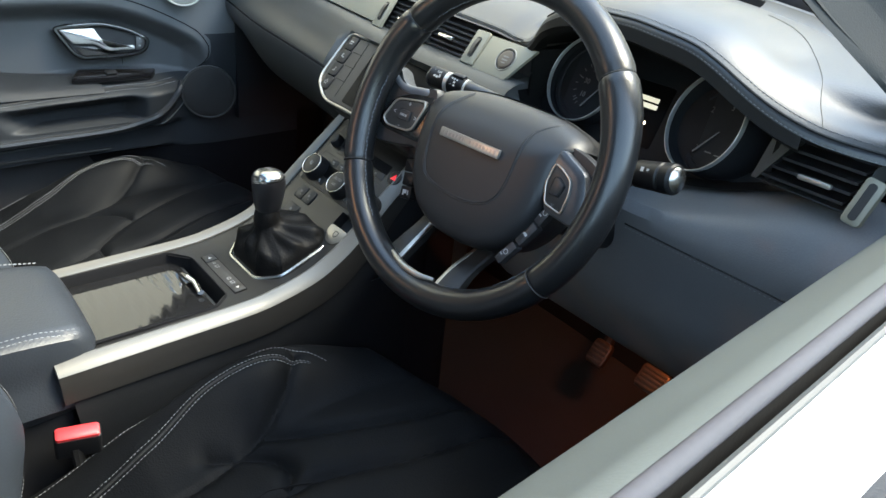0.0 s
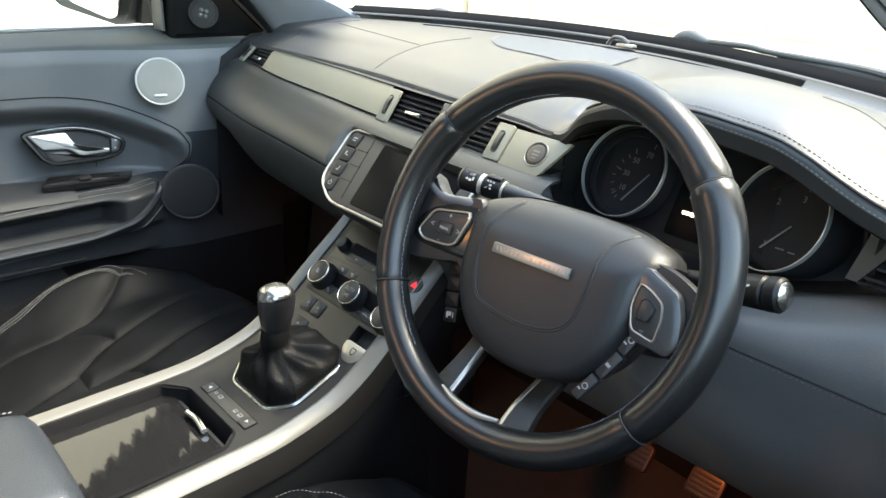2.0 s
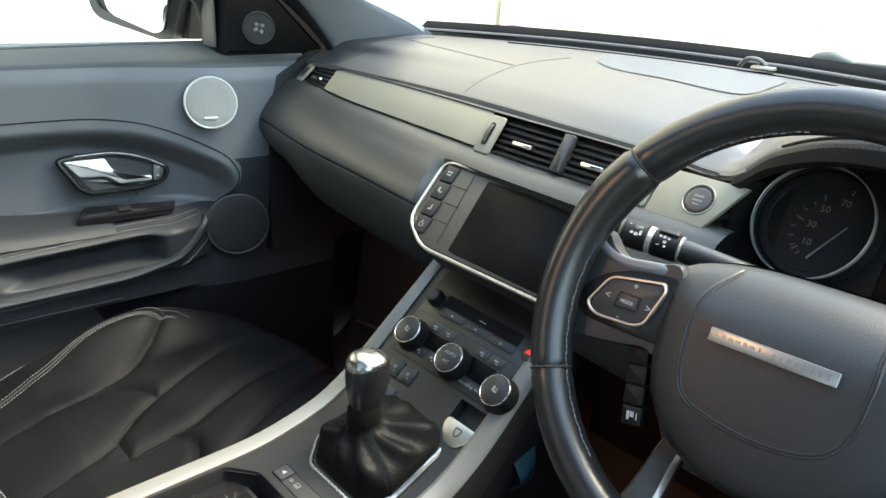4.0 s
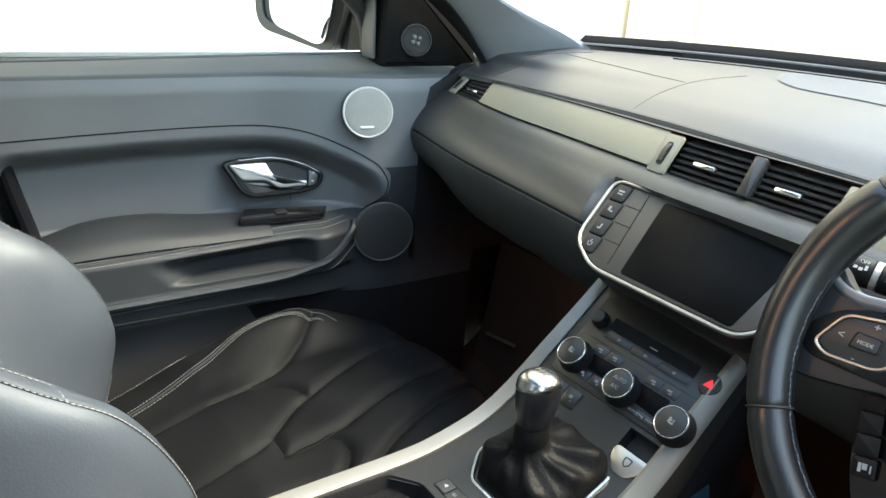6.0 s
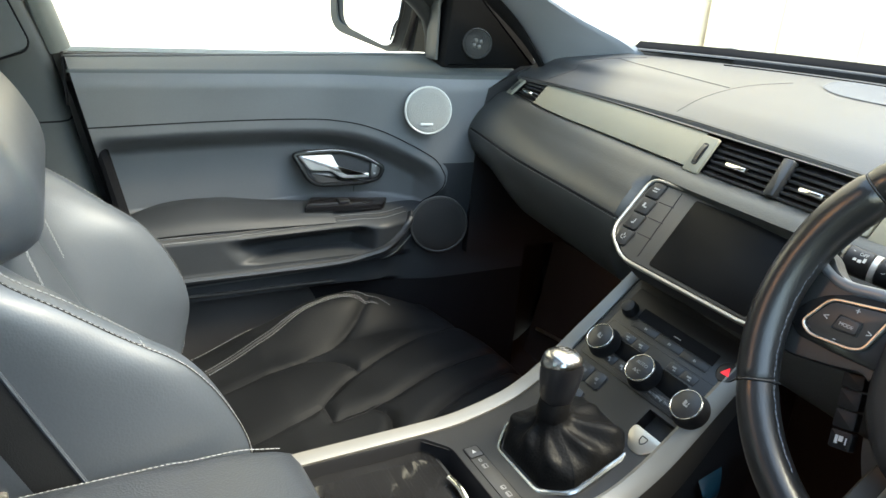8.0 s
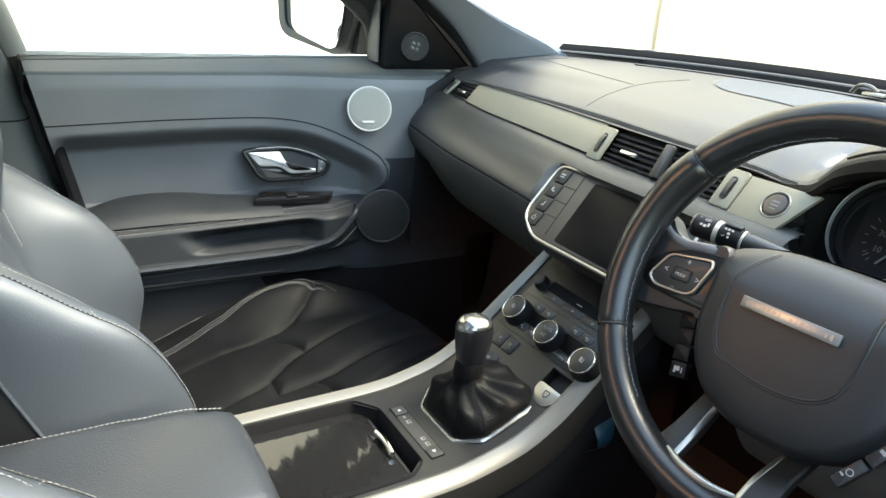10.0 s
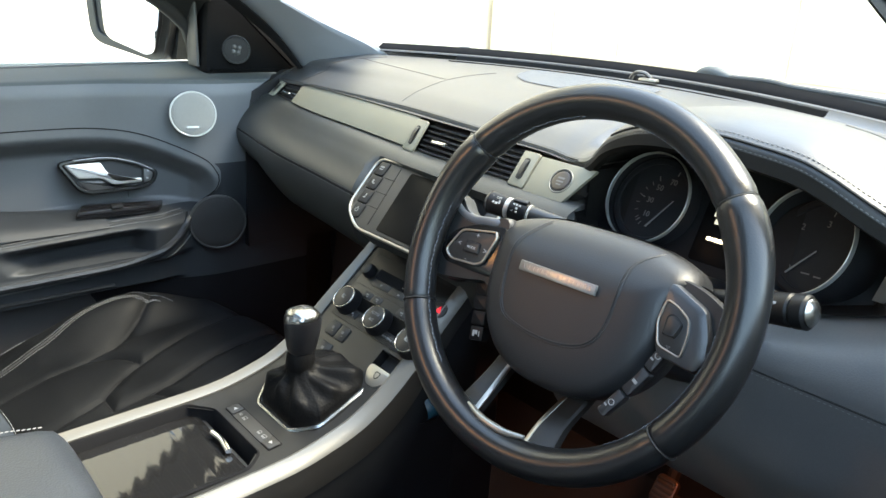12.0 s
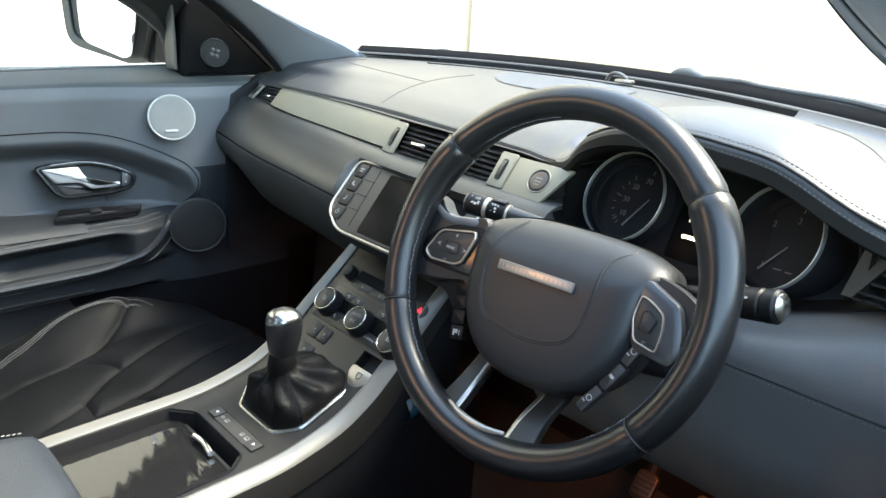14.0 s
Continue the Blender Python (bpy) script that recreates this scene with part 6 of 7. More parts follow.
    for sg in (1, -1):
        zz = np.linspace(0.60, 0.99, 50)
        part("seam", tube([on_back(0.2375, z, sg, 0.0003) for z in zz], 0.0010, 5), RUBBER, back)
        for off in (0.2435, 0.2315):
            part("stitching", stitches([on_back(off, z, sg) for z in zz], 0.0056, 0.0040, 0.00050), THREAD, back)
        for off in (0.134, 0.142):
            part("stitching", stitches([V(cx + sg * (off - 0.03 * step(0.75, 1.0, z)), y_mid(z) + 0.012 + 0.02 * step(0.8, 1.0, z), z) for z in np.linspace(0.86, 1.04, 24)], 0.0056, 0.0040, 0.00048), THREAD, back)
        part("back_piping", tube([V(cx + sg * 0.2665, y_mid(z) - 0.016, z) for z in np.linspace(0.60, 1.0, 24)], 0.0022, 6), SEAT_SKYLIT, back, "leather piping along the shell")
        shell = [[V(cx + sg * (x + 0.0018), y_mid(z) - dy_, z) for x, dy_ in ((0.2645, 0.018), (0.2640, 0.050), (0.2560, 0.090), (0.2480, 0.116))] for z in np.linspace(0.56, 1.0, 24)]
        part("side_shell", grid(shell), DOOR_BLACK, back, "black side panel behind the piping")
    rows = []
    for z, w, f, b in ((0.955, 0.16, -0.080, -0.24), (0.985, 0.205, -0.050, -0.25), (1.03, 0.222, -0.046, -0.27), (1.08, 0.220, -0.066, -0.29), (1.13, 0.208, -0.100, -0.31), (1.19, 0.19, -0.140, -0.33), (1.245, 0.16, -0.19, -0.34)):
        rows.append([V(cx + x, dy + (f + b) / 2 + y, z) for x, y in rrect(2 * w, f - b, min(0.07, (f - b) * 0.45), 8)])
    cols = [spline([r[j] for r in rows], 26) for j in range(len(rows[0]))]
    part("shoulder_block", grid([[cols[j][i] for j in range(len(cols))] for i in range(26)], closed=True, caps=True), SEAT_SKYLIT, s, "smooth rounded shoulder section")
    hr = [[V(cx + x, dy - 0.24 - 0.4 * (z - 1.24) + y, z) for x, y in rrect(2 * w, 2 * t, 0.03, 6)] for z, w, t in ((1.26, 0.09, 0.04), (1.285, 0.125, 0.05), (1.34, 0.135, 0.055), (1.39, 0.125, 0.05), (1.41, 0.09, 0.035))]
    part("head_restraint", grid(hr, closed=True, caps=True), SEAT_SKYLIT, s)
    for x in (-0.06, 0.06):
        part("post", tube([V(cx + x, dy - 0.245, z) for z in (1.22, 1.28)], 0.006, 10), CHROME, s)
    part("base", slab(rrect(0.44, 0.50, 0.03), 0.13, Matrix.Translation((cx, 0.33 + dy, 0.335)), 0.01), PLASTIC, s)
    return s


QUILT_LINES = [
    [(0.56, 0.615), (0.46, 0.530), (0.34, 0.458), (0.17, 0.368), (0.07, 0.321), (-0.04, 0.290), (-0.14, 0.283), (-0.24, 0.294), (-0.27, 0.315), (-0.23, 0.354), (-0.08, 0.453), (0.02, 0.548), (0.06, 0.615)],
    [(-0.06, 0.288), (-0.11, 0.250), (-0.13, 0.200), (-0.13, 0.120)],
    [(-0.22, 0.354), (-0.30, 0.368), (-0.40, 0.362), (-0.50, 0.340), (-0.60, 0.300)],
    [(0.46, 0.060), (0.47, 0.150), (0.48, 0.250), (0.53, 0.335), (0.68, 0.412), (0.84, 0.452)],
    [(-0.46, 0.060), (-0.47, 0.150), (-0.48, 0.250), (-0.53, 0.335), (-0.68, 0.412), (-0.84, 0.452)],
    [(0.50, 0.290), (0.42, 0.332), (0.32, 0.356), (0.18, 0.369)],
    [(-0.20, 0.615), (-0.28, 0.520), (-0.42, 0.430), (-0.56, 0.372)],
]
QUILT = [(tuple(a), tuple(b)) for line in QUILT_LINES for q in [spline(line, 9)] for a, b in zip(q, q[1:])]


def buckle():
    b = thing("seat_belt_buckle", "black seat belt buckle with a red release button", "buckle")
    m = plane_at(V(0.124, 0.124, 0.648), V(0.25, 0.97, 0.05), V(0.35, 0.0, 0.94)) @ Matrix.Scale(0.75, 4)
    part("stalk", tube([V(0.118, 0.10, 0.50), V(0.120, 0.12, 0.57), V(0.124, 0.124, 0.646)], 0.012, 10, squash=0.6), RUBBER, b)
    part("case", slab(rrect(0.066, 0.026, 0.006), 0.030, m, 0.004, base=-0.02), PLASTIC, b)
    part("release_button", slab(rrect(0.062, 0.023, 0.005), 0.035, m, 0.003), RED, b, "red release button")


# ---- doors ----
CREASE = [(0.010, 0.9890), (0.20, 0.995), (0.36, 0.996), (0.44, 0.991), (0.50, 0.979), (0.56, 0.954), (0.615, 0.923), (0.632, 0.902)]


def door_depth(y, z):
    """How far the passenger door's trim stands in from x = -0.80, over its plan."""
    x = -0.752 + 0.012 * step(1.10, 1.05, z)
    x += 0.064 * step(0.40, 0.68, y) * step(0.70, 0.9, z) * 1.0 + 0.045 * step(0.45, 0.66, y) * step(0.9, 0.7, z)
    # hollow behind the handle, with a rounded front end
    top = curve_at(CREASE, y) - 0.004
    inside = step(top - 0.011, top - 0.060, z) * step(0.79, 0.83, z) * step(0.650, 0.600, y) * step(0.0, 0.05, y)
    x -= 0.058 * inside
    # armrest shelf
    line = 0.805 + 0.012 * step(0.1, 0.6, y)
    shelf = step(line + 0.020, line - 0.004, z) * step(0.715, 0.735, z)
    x += 0.052 * shelf * step(0.60, 0.50, y)
    # pull pocket in the armrest's face
    x -= 0.045 * step(0.21, 0.30, y + 0.8 * (z - 0.765)) * step(0.50, 0.46, y) * step(0.740, 0.748, z) * step(line - 0.014, line - 0.046, z)
    # lower pocket
    x += 0.030 * step(0.735, 0.722, z) * step(0.66, 0.672, z) * step(0.58, 0.48, y)
    x -= 0.012 * step(0.672, 0.66, z) * step(0.45, 0.40, y)
    return x


def left_door():
    d = thing("front_door", "closed passenger door trimmed in dark grey leather with silver fittings", "door")
    zs = np.linspace(0.38, 1.076, 280)

    def surf(y, z, out=0.0):
        return V(door_depth(y, z) + out, y, z)
    rows = []
    for z in zs:
        rear = max(-0.010, -0.010 + 0.20 * (1.10 - z))
        yy = [rear + (0.86 - rear) * k / 259 for k in range(260)]
        rows.append([V(door_depth(y, z), y, z) for y in yy])
    cut = min(range(280), key=lambda k: abs(zs[k] - 0.822))
    high = min(range(280), key=lambda k: abs(zs[k] - 0.915))
    trim = part("trim_panel", grid(rows[high:]), SKIN, d, "dark grey moulded door trim")
    edge = [(0.80, 0.600), (0.835, 0.625), (0.862, 0.640), (0.885, 0.644), (0.905, 0.640), (0.93, 0.612)]
    mid, front = [], []
    for z in zs[cut:high + 1]:
        rear, e = max(-0.010, -0.010 + 0.20 * (1.10 - z)), curve_at(edge, z)
        mid.append([V(door_depth(y, z), y, z) for y in np.linspace(rear, e, 240)])
        front.append([V(door_depth(y, z), y, z) for y in np.linspace(e, 0.86, 60)])
    part("centre_panel", grid(mid), SKIN, d, "dark grey hollow panel behind the handle")
    # Darker skin than the panels beside it, to hold the dash's shade.
    part("front_panel", grid(front), DOOR_MID, d, "panel ahead of the handle hollow, darkened for shade below the dash")
    foot = min(range(280), key=lambda k: abs(zs[k] - 0.662))
    part("lower_panel", grid(rows[foot:cut + 1]), DOOR_MID, d, "dark grey door trim with armrest and pocket")
    rear_low, front_low = [], []
    for r in rows[:foot + 1]:
        k = sum(1 for q in r if q.y < 0.378 + 0.5 * (0.66 - q.z))
        rear_low.append([r[0].lerp(r[k], f) for f in np.linspace(0, 1, 30)])
        front_low.append(r[k:])
    rear_low = [[V(door_depth(q.y, q.z), q.y, q.z) for q in r] for r in rear_low]
    front_low = [[V(door_depth(y, r[0].z) - 0.002, y, r[0].z) for y in np.linspace(r[0].y, 0.86, 50)] for r in front_low]
    part("foot_panel", grid(rear_low), DOOR_LOW, d, "dark grey panel at the foot of the door")
    # Matt black here stands for the dark of the footwell.
    part("foot_shade", grid(front_low), SLOT, d, "front end of the door foot, blacked out for footwell shade")
    # top ledge to the glass
    def drop(y):
        return -0.013 * max(0.0, 1 - y / 0.65)
    rows = []
    for y in np.linspace(-0.012, 0.80, 40):
        q = door_depth(y, 1.076)
        rows.append(spline([V(q, y, 1.076), V(q - 0.003, y, 1.081), V(q - 0.010, y, 1.0865 + drop(y) * 0.3), V(-0.784, y, 1.1035 + drop(y)), V(-0.800, y, 1.1075 + drop(y)), V(-0.804, y, 1.085)], 18))
    part("ledge", grid(rows), LEDGE_SHADE, d, "soft window ledge that rolls into the upper trim, darkened as its shaded top")
    part("window_seal", tube([V(-0.801, y, 1.1085 + drop(y)) for y in np.linspace(-0.012, 0.70, 10)], 0.0032, 8), SEAL_GREY, d, "pale rubber window seal")
    # outer shell
    part("outer_skin", sheet([[V(-0.83, y, 1.11), V(-0.92, y, 0.95), V(-0.94, y, 0.75), V(-0.90, y, 0.40)] for y in (-0.02, 0.4, 0.95)], 6, 10, 0.004), PAINT, d, "white painted outer skin")
    rows = [[V(-0.745, y0, z), V(-0.80, y0 - 0.004, z), V(-0.92, y0 - 0.004, z)] for z, y0 in [(z, max(-0.010, -0.010 + 0.20 * (1.10 - z))) for z in np.linspace(0.40, 1.10, 12)]]
    part("rear_edge", grid(rows), SLOT, d)
    part("rear_cap", box(0.088, 0.004, 0.075, Matrix.Translation((-0.789, -0.013, 1.026)), 0.001), SLOT, d, "black end of the door top")
    # crease line under the upper pad
    crease = CREASE + [(0.640, 0.885), (0.638, 0.862), (0.625, 0.835), (0.604, 0.81)]
    q = [surf(p.x, p.y, 0.0003) for p in spline(crease, 60)]
    part("crease", tube(q, 0.0011, 6), SLOT, trim)
    # armrest stitching
    for off in (0.0030, -0.0030):
        path = [surf(y, 0.799 + 0.012 * step(0.1, 0.6, y) + off, 0.0012) for y in np.linspace(0.08, 0.575, 40)]
        part("stitching", stitches(path, 0.0042, 0.0030, 0.00033), THREAD, trim)
    path = [surf(y, 0.799 + 0.012 * step(0.1, 0.6, y), 0.0004) for y in np.linspace(0.08, 0.575, 40)]
    part("seam", tube(path, 0.0013, 5), RUBBER, trim)
    low = spline([(0.10, 0.7225), (0.30, 0.7245), (0.42, 0.727), (0.49, 0.739), (0.545, 0.765), (0.585, 0.805)], 50)
    part("lower_rail", tube([surf(p.x, p.y, 0.002) for p in low], 0.0075, 8), LEATHER_GREY, trim, "rounded lower rail")
    low = spline([(0.10, 0.7005), (0.30, 0.7045), (0.42, 0.710), (0.51, 0.722), (0.57, 0.752), (0.605, 0.80)], 50)
    part("seam", tube([surf(p.x, p.y, 0.0004) for p in low], 0.0016, 6), SEAL_GREY, trim)
    part("pad_lip", tube([surf(y, 0.683 - 0.012 * (y - 0.1), 0.001) for y in np.linspace(0.10, 0.42, 20)], 0.004, 8), RUBBER, trim)
    # handle
    m = plane_at(V(-0.770, 0.445, 0.893), V(0.10, 1, 0), V(1, -0.10, 0.20))
    o = rounded([(-0.092, 0.030), (-0.060, 0.036), (0.010, 0.037), (0.060, 0.022), (0.098, 0.000), (0.086, -0.026), (0.050, -0.035), (-0.040, -0.037), (-0.060, -0.026)], 0.014, 6)
    h = part("handle_bezel", frame_ring(o, 0.009, 0.014, m), BEZEL_BLACK, d, "gloss black handle bezel")
    part("bright_line", tube([m @ V(p.x, p.y, 0.0142) for p in spline([(-0.060, 0.0325), (0.0, 0.034), (0.05, 0.022), (0.085, 0.004)], 24)], 0.0005, 6), CHROME_SATIN, h)
    part("bowl", slab(shrink(ccw(o), 0.004), 0.004, m), PLASTIC, h, "black handle bowl")
    part("lever", slab([tuple(p) for p in rounded([(-0.078, 0.025), (-0.012, 0.026), (-0.002, 0.006), (0.016, -0.011), (0.062, -0.011), (0.062, -0.020), (0.008, -0.021), (-0.014, -0.006), (-0.056, -0.004)], 0.005, 4)], 0.016, m, 0.004), LEVER, h, "bright chrome release lever")
    part("lower_grip", slab(rounded([(-0.056, -0.008), (-0.016, -0.010), (0.006, -0.024), (0.055, -0.024), (0.055, -0.031), (-0.036, -0.031)], 0.005, 4), 0.008, m, 0.003), SPOKE_GREY, h)
    lk = part("lock_switch", slab(rounded([(0.064, -0.022), (0.080, -0.022), (0.086, 0.0), (0.078, 0.010), (0.068, 0.012)], 0.003), 0.012, m, 0.002), SPOKE_GREY, h, "grey lock switch")
    part("mark", bars([(0.076, 0.002, 0.004, 0.0035), (0.073, -0.013, 0.004, 0.0035)], m @ Matrix.Translation((0, 0, 0.0122))), ICON, lk)
    # window switch block on the armrest
    sw = part("switch_block", slab(rounded([(-0.075, -0.02), (0.085, -0.014), (0.100, 0.012), (-0.055, 0.02)], 0.008), 0.012, plane_at(V(-0.735, 0.44, 0.824), V(0.1, 1, 0.03), V(0.25, 0, 1)), 0.003), BLACK_GLOSS, d, "gloss black window switch block")
    part("switch", box(0.022, 0.016, 0.004, plane_at(V(-0.728, 0.445, 0.8365), V(0, 1, 0), V(0.1, 0, 1)), 0.002), PLASTIC, sw)
    part("panel_gap", tube([surf(0.487, z, 0.0004) for z in np.linspace(0.838, 0.857, 6)], 0.0010, 5), RUBBER, trim)
    # soft elbow pad
    el = [[V(-0.785, y, 0.822 + 0.022 * k), V(-0.76, y, 0.822 + 0.020 * k), V(-0.715, y, 0.816 + 0.008 * k), V(-0.699, y, 0.804 + 0.003 * k)] for y, k in ((0.06, 0.0), (0.13, 0.9), (0.22, 1.0), (0.30, 0.55), (0.42, 0.0))]
    part("elbow_pad", sheet(el, 24, 10), DOOR_MID, d, "soft elbow pad")
    # speakers
    def speaker(c, nrm, r, mat, ring, lab):
        m_ = plane_at(c, V(0, 1, 0), nrm)
        sp = part("speaker", slab(disc(r, 48), 0.004, m_, 0.002, 0.0015), mat, d, lab)
        part("speaker_ring", frame_ring(disc(r * 1.06, 48), r * 0.09, 0.0055, m_, -0.001), ring, sp)
        return sp, m_
    sp, m_ = speaker(V(-0.674, 0.590, 1.020), V(1, -0.36, 0.12), 0.0425, GRILLE, RING_PALE, "round pale metal speaker grille")
    part("badge", slab(rrect(0.024, 0.005, 0.002), 0.0068, m_ @ Matrix.Translation((-0.003, -0.026, 0)), 0.0008), RING_PALE, sp)
    speaker(V(-0.683, 0.634, 0.786), V(1, -0.30, 0.05), 0.056, DARK_GRILLE, SPOKE_GREY, "large round dark speaker grille")
    # mirror corner with tweeter
    tri_ = [(0.640, 1.088), (0.860, 1.088), (0.845, 1.14), (0.78, 1.20), (0.70, 1.275), (0.655, 1.28)]
    cnr = part("mirror_corner", slab(rounded([(y, z) for y, z in tri_], 0.012), 0.055, plane_at(V(-0.775, 0, 0), V(0, 1, 0), V(1, 0, 0)), 0.012), CORNER, d, "black mirror corner cover")
    part("corner_edge", box(0.046, 0.006, 0.165, Matrix.Translation((-0.765, 0.636, 1.105)), 0.002), SEAL_GREY, d, "grey-green upright at the front of the window")
    m_ = plane_at(V(-0.716, 0.708, 1.140), V(0, 1, 0), V(1, -0.45, 0.1))
    tw = part("tweeter", slab(disc(0.026, 36), 0.010, m_, 0.003), DARK_GRILLE, d, "small dark tweeter")
    part("rim", frame_ring(disc(0.029, 36), 0.0035, 0.012, m_), PLASTIC, tw)
    part("phase_plug", join(*[slab(disc(0.0045, 10), 0.012, m_ @ Matrix.Translation((0.007 * math.cos(a), 0.007 * math.sin(a), 0)), 0.001) for a in (0.5, 2.1, 3.6, 5.2)]), SPOKE_GREY, tw)
    # frame and glass
    post = [V(-0.800, 0.655, 1.11), V(-0.790, 0.63, 1.19), V(-0.757, 0.48, 1.285), V(-0.715, 0.25, 1.375), V(-0.69, -0.05, 1.415), V(-0.685, -0.12, 1.42)]
    part("window_frame", tube(spline(post, 24), 0.016, 10), RUBBER, d, "black window frame")
    inner_ = [V(-0.785, 0.668, 1.145), V(-0.735, 0.675, 1.225), V(-0.650, 0.530, 1.305), V(-0.610, 0.290, 1.415), V(-0.600, 0.0, 1.455), V(-0.600, -0.14, 1.46)]
    rail = [[a, a.lerp(b, 0.5) + V(0, 0, 0.006), b] for a, b in zip(post, inner_)]
    solo("side_rail", sheet(rail, 24, 6, 0.004), RUBBER, "black rail and seal between the side window and the roof lining", "rail", "structure")
    rearp = [V(-0.802, -0.016, 1.105), V(-0.775, -0.055, 1.24), V(-0.69, -0.115, 1.44)]
    part("window_frame", tube(spline(rearp, 14), 0.014, 10, squash=1.4), FRAME_GREY, d, "grey-green rear window frame")
    g = part("glass", sheet([[V(-0.803, 0.66, 1.10), V(-0.79, 0.63, 1.17), V(-0.775, 0.55, 1.24)], [V(-0.803, 0.3, 1.10), V(-0.78, 0.27, 1.25), V(-0.715, 0.23, 1.38)], [V(-0.803, -0.015, 1.10), V(-0.776, -0.052, 1.24), V(-0.69, -0.11, 1.415)]], 12, 10), GLASS, d, "closed clear side glass")
    g.visible_shadow = False
    em = plane_at(V(-0.7975, 0.055, 1.158), V(0, 1, 0), V(1, 0, 0.2))
    part("etched_mark", bars([(0.004 * k, 0.0, 0.0030, 0.0035) for k in range(-5, 6)] + [(0.004 * k, -0.006, 0.0030, 0.0035) for k in range(-5, 6)], em, 0.0002), ETCH, g, "faint etched marks")
    return d


def outside_mirror():
    o = thing("door_mirror", "outside door mirror with black shell and bright glass", "mirror")
    m = plane_at(V(-0.92, 0.58, 1.17), V(0.866, 0.5, 0), V(0.5, -0.866, 0.02))
    shape = ccw(rounded([(-0.130, 0.090), (-0.121, -0.034), (0.046, -0.068), (0.068, -0.060), (0.094, 0.02), (0.095, 0.095)], 0.036, 8))
    rings = [[m @ V(x * s, y * s + 0.01 * (1 - s), z) for x, y in shape] for s, z in ((0.97, 0.0), (1.0, -0.006), (1.0, -0.05), (0.8, -0.09), (0.4, -0.11))]
    part("shell", grid(rings, closed=True, caps=True), PLASTIC, o, "black mirror shell")
    part("rim", frame_ring(shape, 0.020, 0.006, m), MIRROR_RIM, o, "dark grey plastic rim")
    glass_ = ccw(rounded([(-0.094, 0.080), (-0.088, -0.024), (0.040, -0.054), (0.060, -0.048), (0.085, 0.02), (0.086, 0.085)], 0.032, 8))
    tilt = m @ Matrix.Translation(V(0, 0, 0.014)) @ Matrix.Rotation(radians(-9), 4, "Y")
    part("mirror_glass", slab(glass_, 0.003, tilt, 0.001), MIRROR, o, "bright mirror glass")
    arm = [[V(-0.905 + 0.02 * k, y, z) for y, z in ((0.632, 1.108), (0.640, 1.16), (0.650, 1.23), (0.652, 1.28), (0.70, 1.27), (0.715, 1.20), (0.72, 1.108))] for k in range(4)]
    part("foot", grid(arm, closed=True, caps=True), MIRROR_RIM, o, "dark folding arm")
    part("foot_seam", tube([V(-0.844, y, 1.175) for y in (0.645, 0.68, 0.712)], 0.0014, 6), SPOKE_GREY, o)
    part("foot_edge", tube(spline([V(-0.843, 0.672, 1.115), V(-0.843, 0.684, 1.150), V(-0.843, 0.712, 1.152)], 10), 0.0014, 6), SPOKE_GREY, o)
    return o


def right_door():
    d = thing("front_door", "driver's door with its window lowered, sage-grey ledge and white paint", "door")
    ys = np.linspace(-0.02, 0.72, 20)

    def at(x, z, y):
        """A point of the door's section, which leans in and rises towards the front."""
        return V(x - 0.03 * (y - 0.3), y, z + 0.03 * (y - 0.3))
    section = spline([(0.684, 0.86), (0.686, 0.98), (0.688, 1.012), (0.693, 1.028), (0.712, 1.054), (0.738, 1.086), (0.753, 1.105), (0.7615, 1.110)], 26)
    part("ledge", grid([[at(p.x, p.y, y) for p in section] for y in ys]), SILL, d, "broad sage-grey window ledge")
    part("inner_trim", grid([[at(0.684, 0.86, y), at(0.684, 0.74, y), at(0.690, 0.60, y)] for y in ys]), SKIN, d, "dark grey inner trim")
    part("inner_seal", tube([at(0.7645, 1.1065, y) for y in ys], 0.0045, 10), SEAL_LILAC, d, "pale rubber inner seal")
    part("window_slot", grid([[at(0.767, 1.108, y), at(0.770, 1.08, y), at(0.774, 1.08, y), at(0.7765, 1.106, y)] for y in ys]), RUBBER, d, "dark slot of the lowered window")
    part("outer_seal", tube([at(0.7765, 1.106, y) for y in ys], 0.0025, 8), SEAL_GREY, d, "outer rubber seal")
    part("outer_skin", sheet([[at(0.778, 1.1065, y), at(0.806, 1.105, y), at(0.845, 1.055, y), V(0.905, y, 0.95), V(0.93, y, 0.72), V(0.90, y, 0.40)] for y in (-0.02, 0.35, 0.95)], 10, 26, 0.004), PAINT, d, "white painted outer skin")
    part("mirror_corner", slab(rounded([(0.66, 1.105), (0.86, 1.105), (0.78, 1.20), (0.70, 1.27)], 0.01), 0.05, plane_at(V(0.735, 0, 0), V(0, 1, 0), V(1, 0, 0)), 0.01), PLASTIC, d)
    rows = [[V(0.72, y, 0.60), V(0.715, y, 0.5), V(0.72, y, 0.38)] for y in ys]
    part("lower_trim", grid(rows), SKIN, d)
    return d


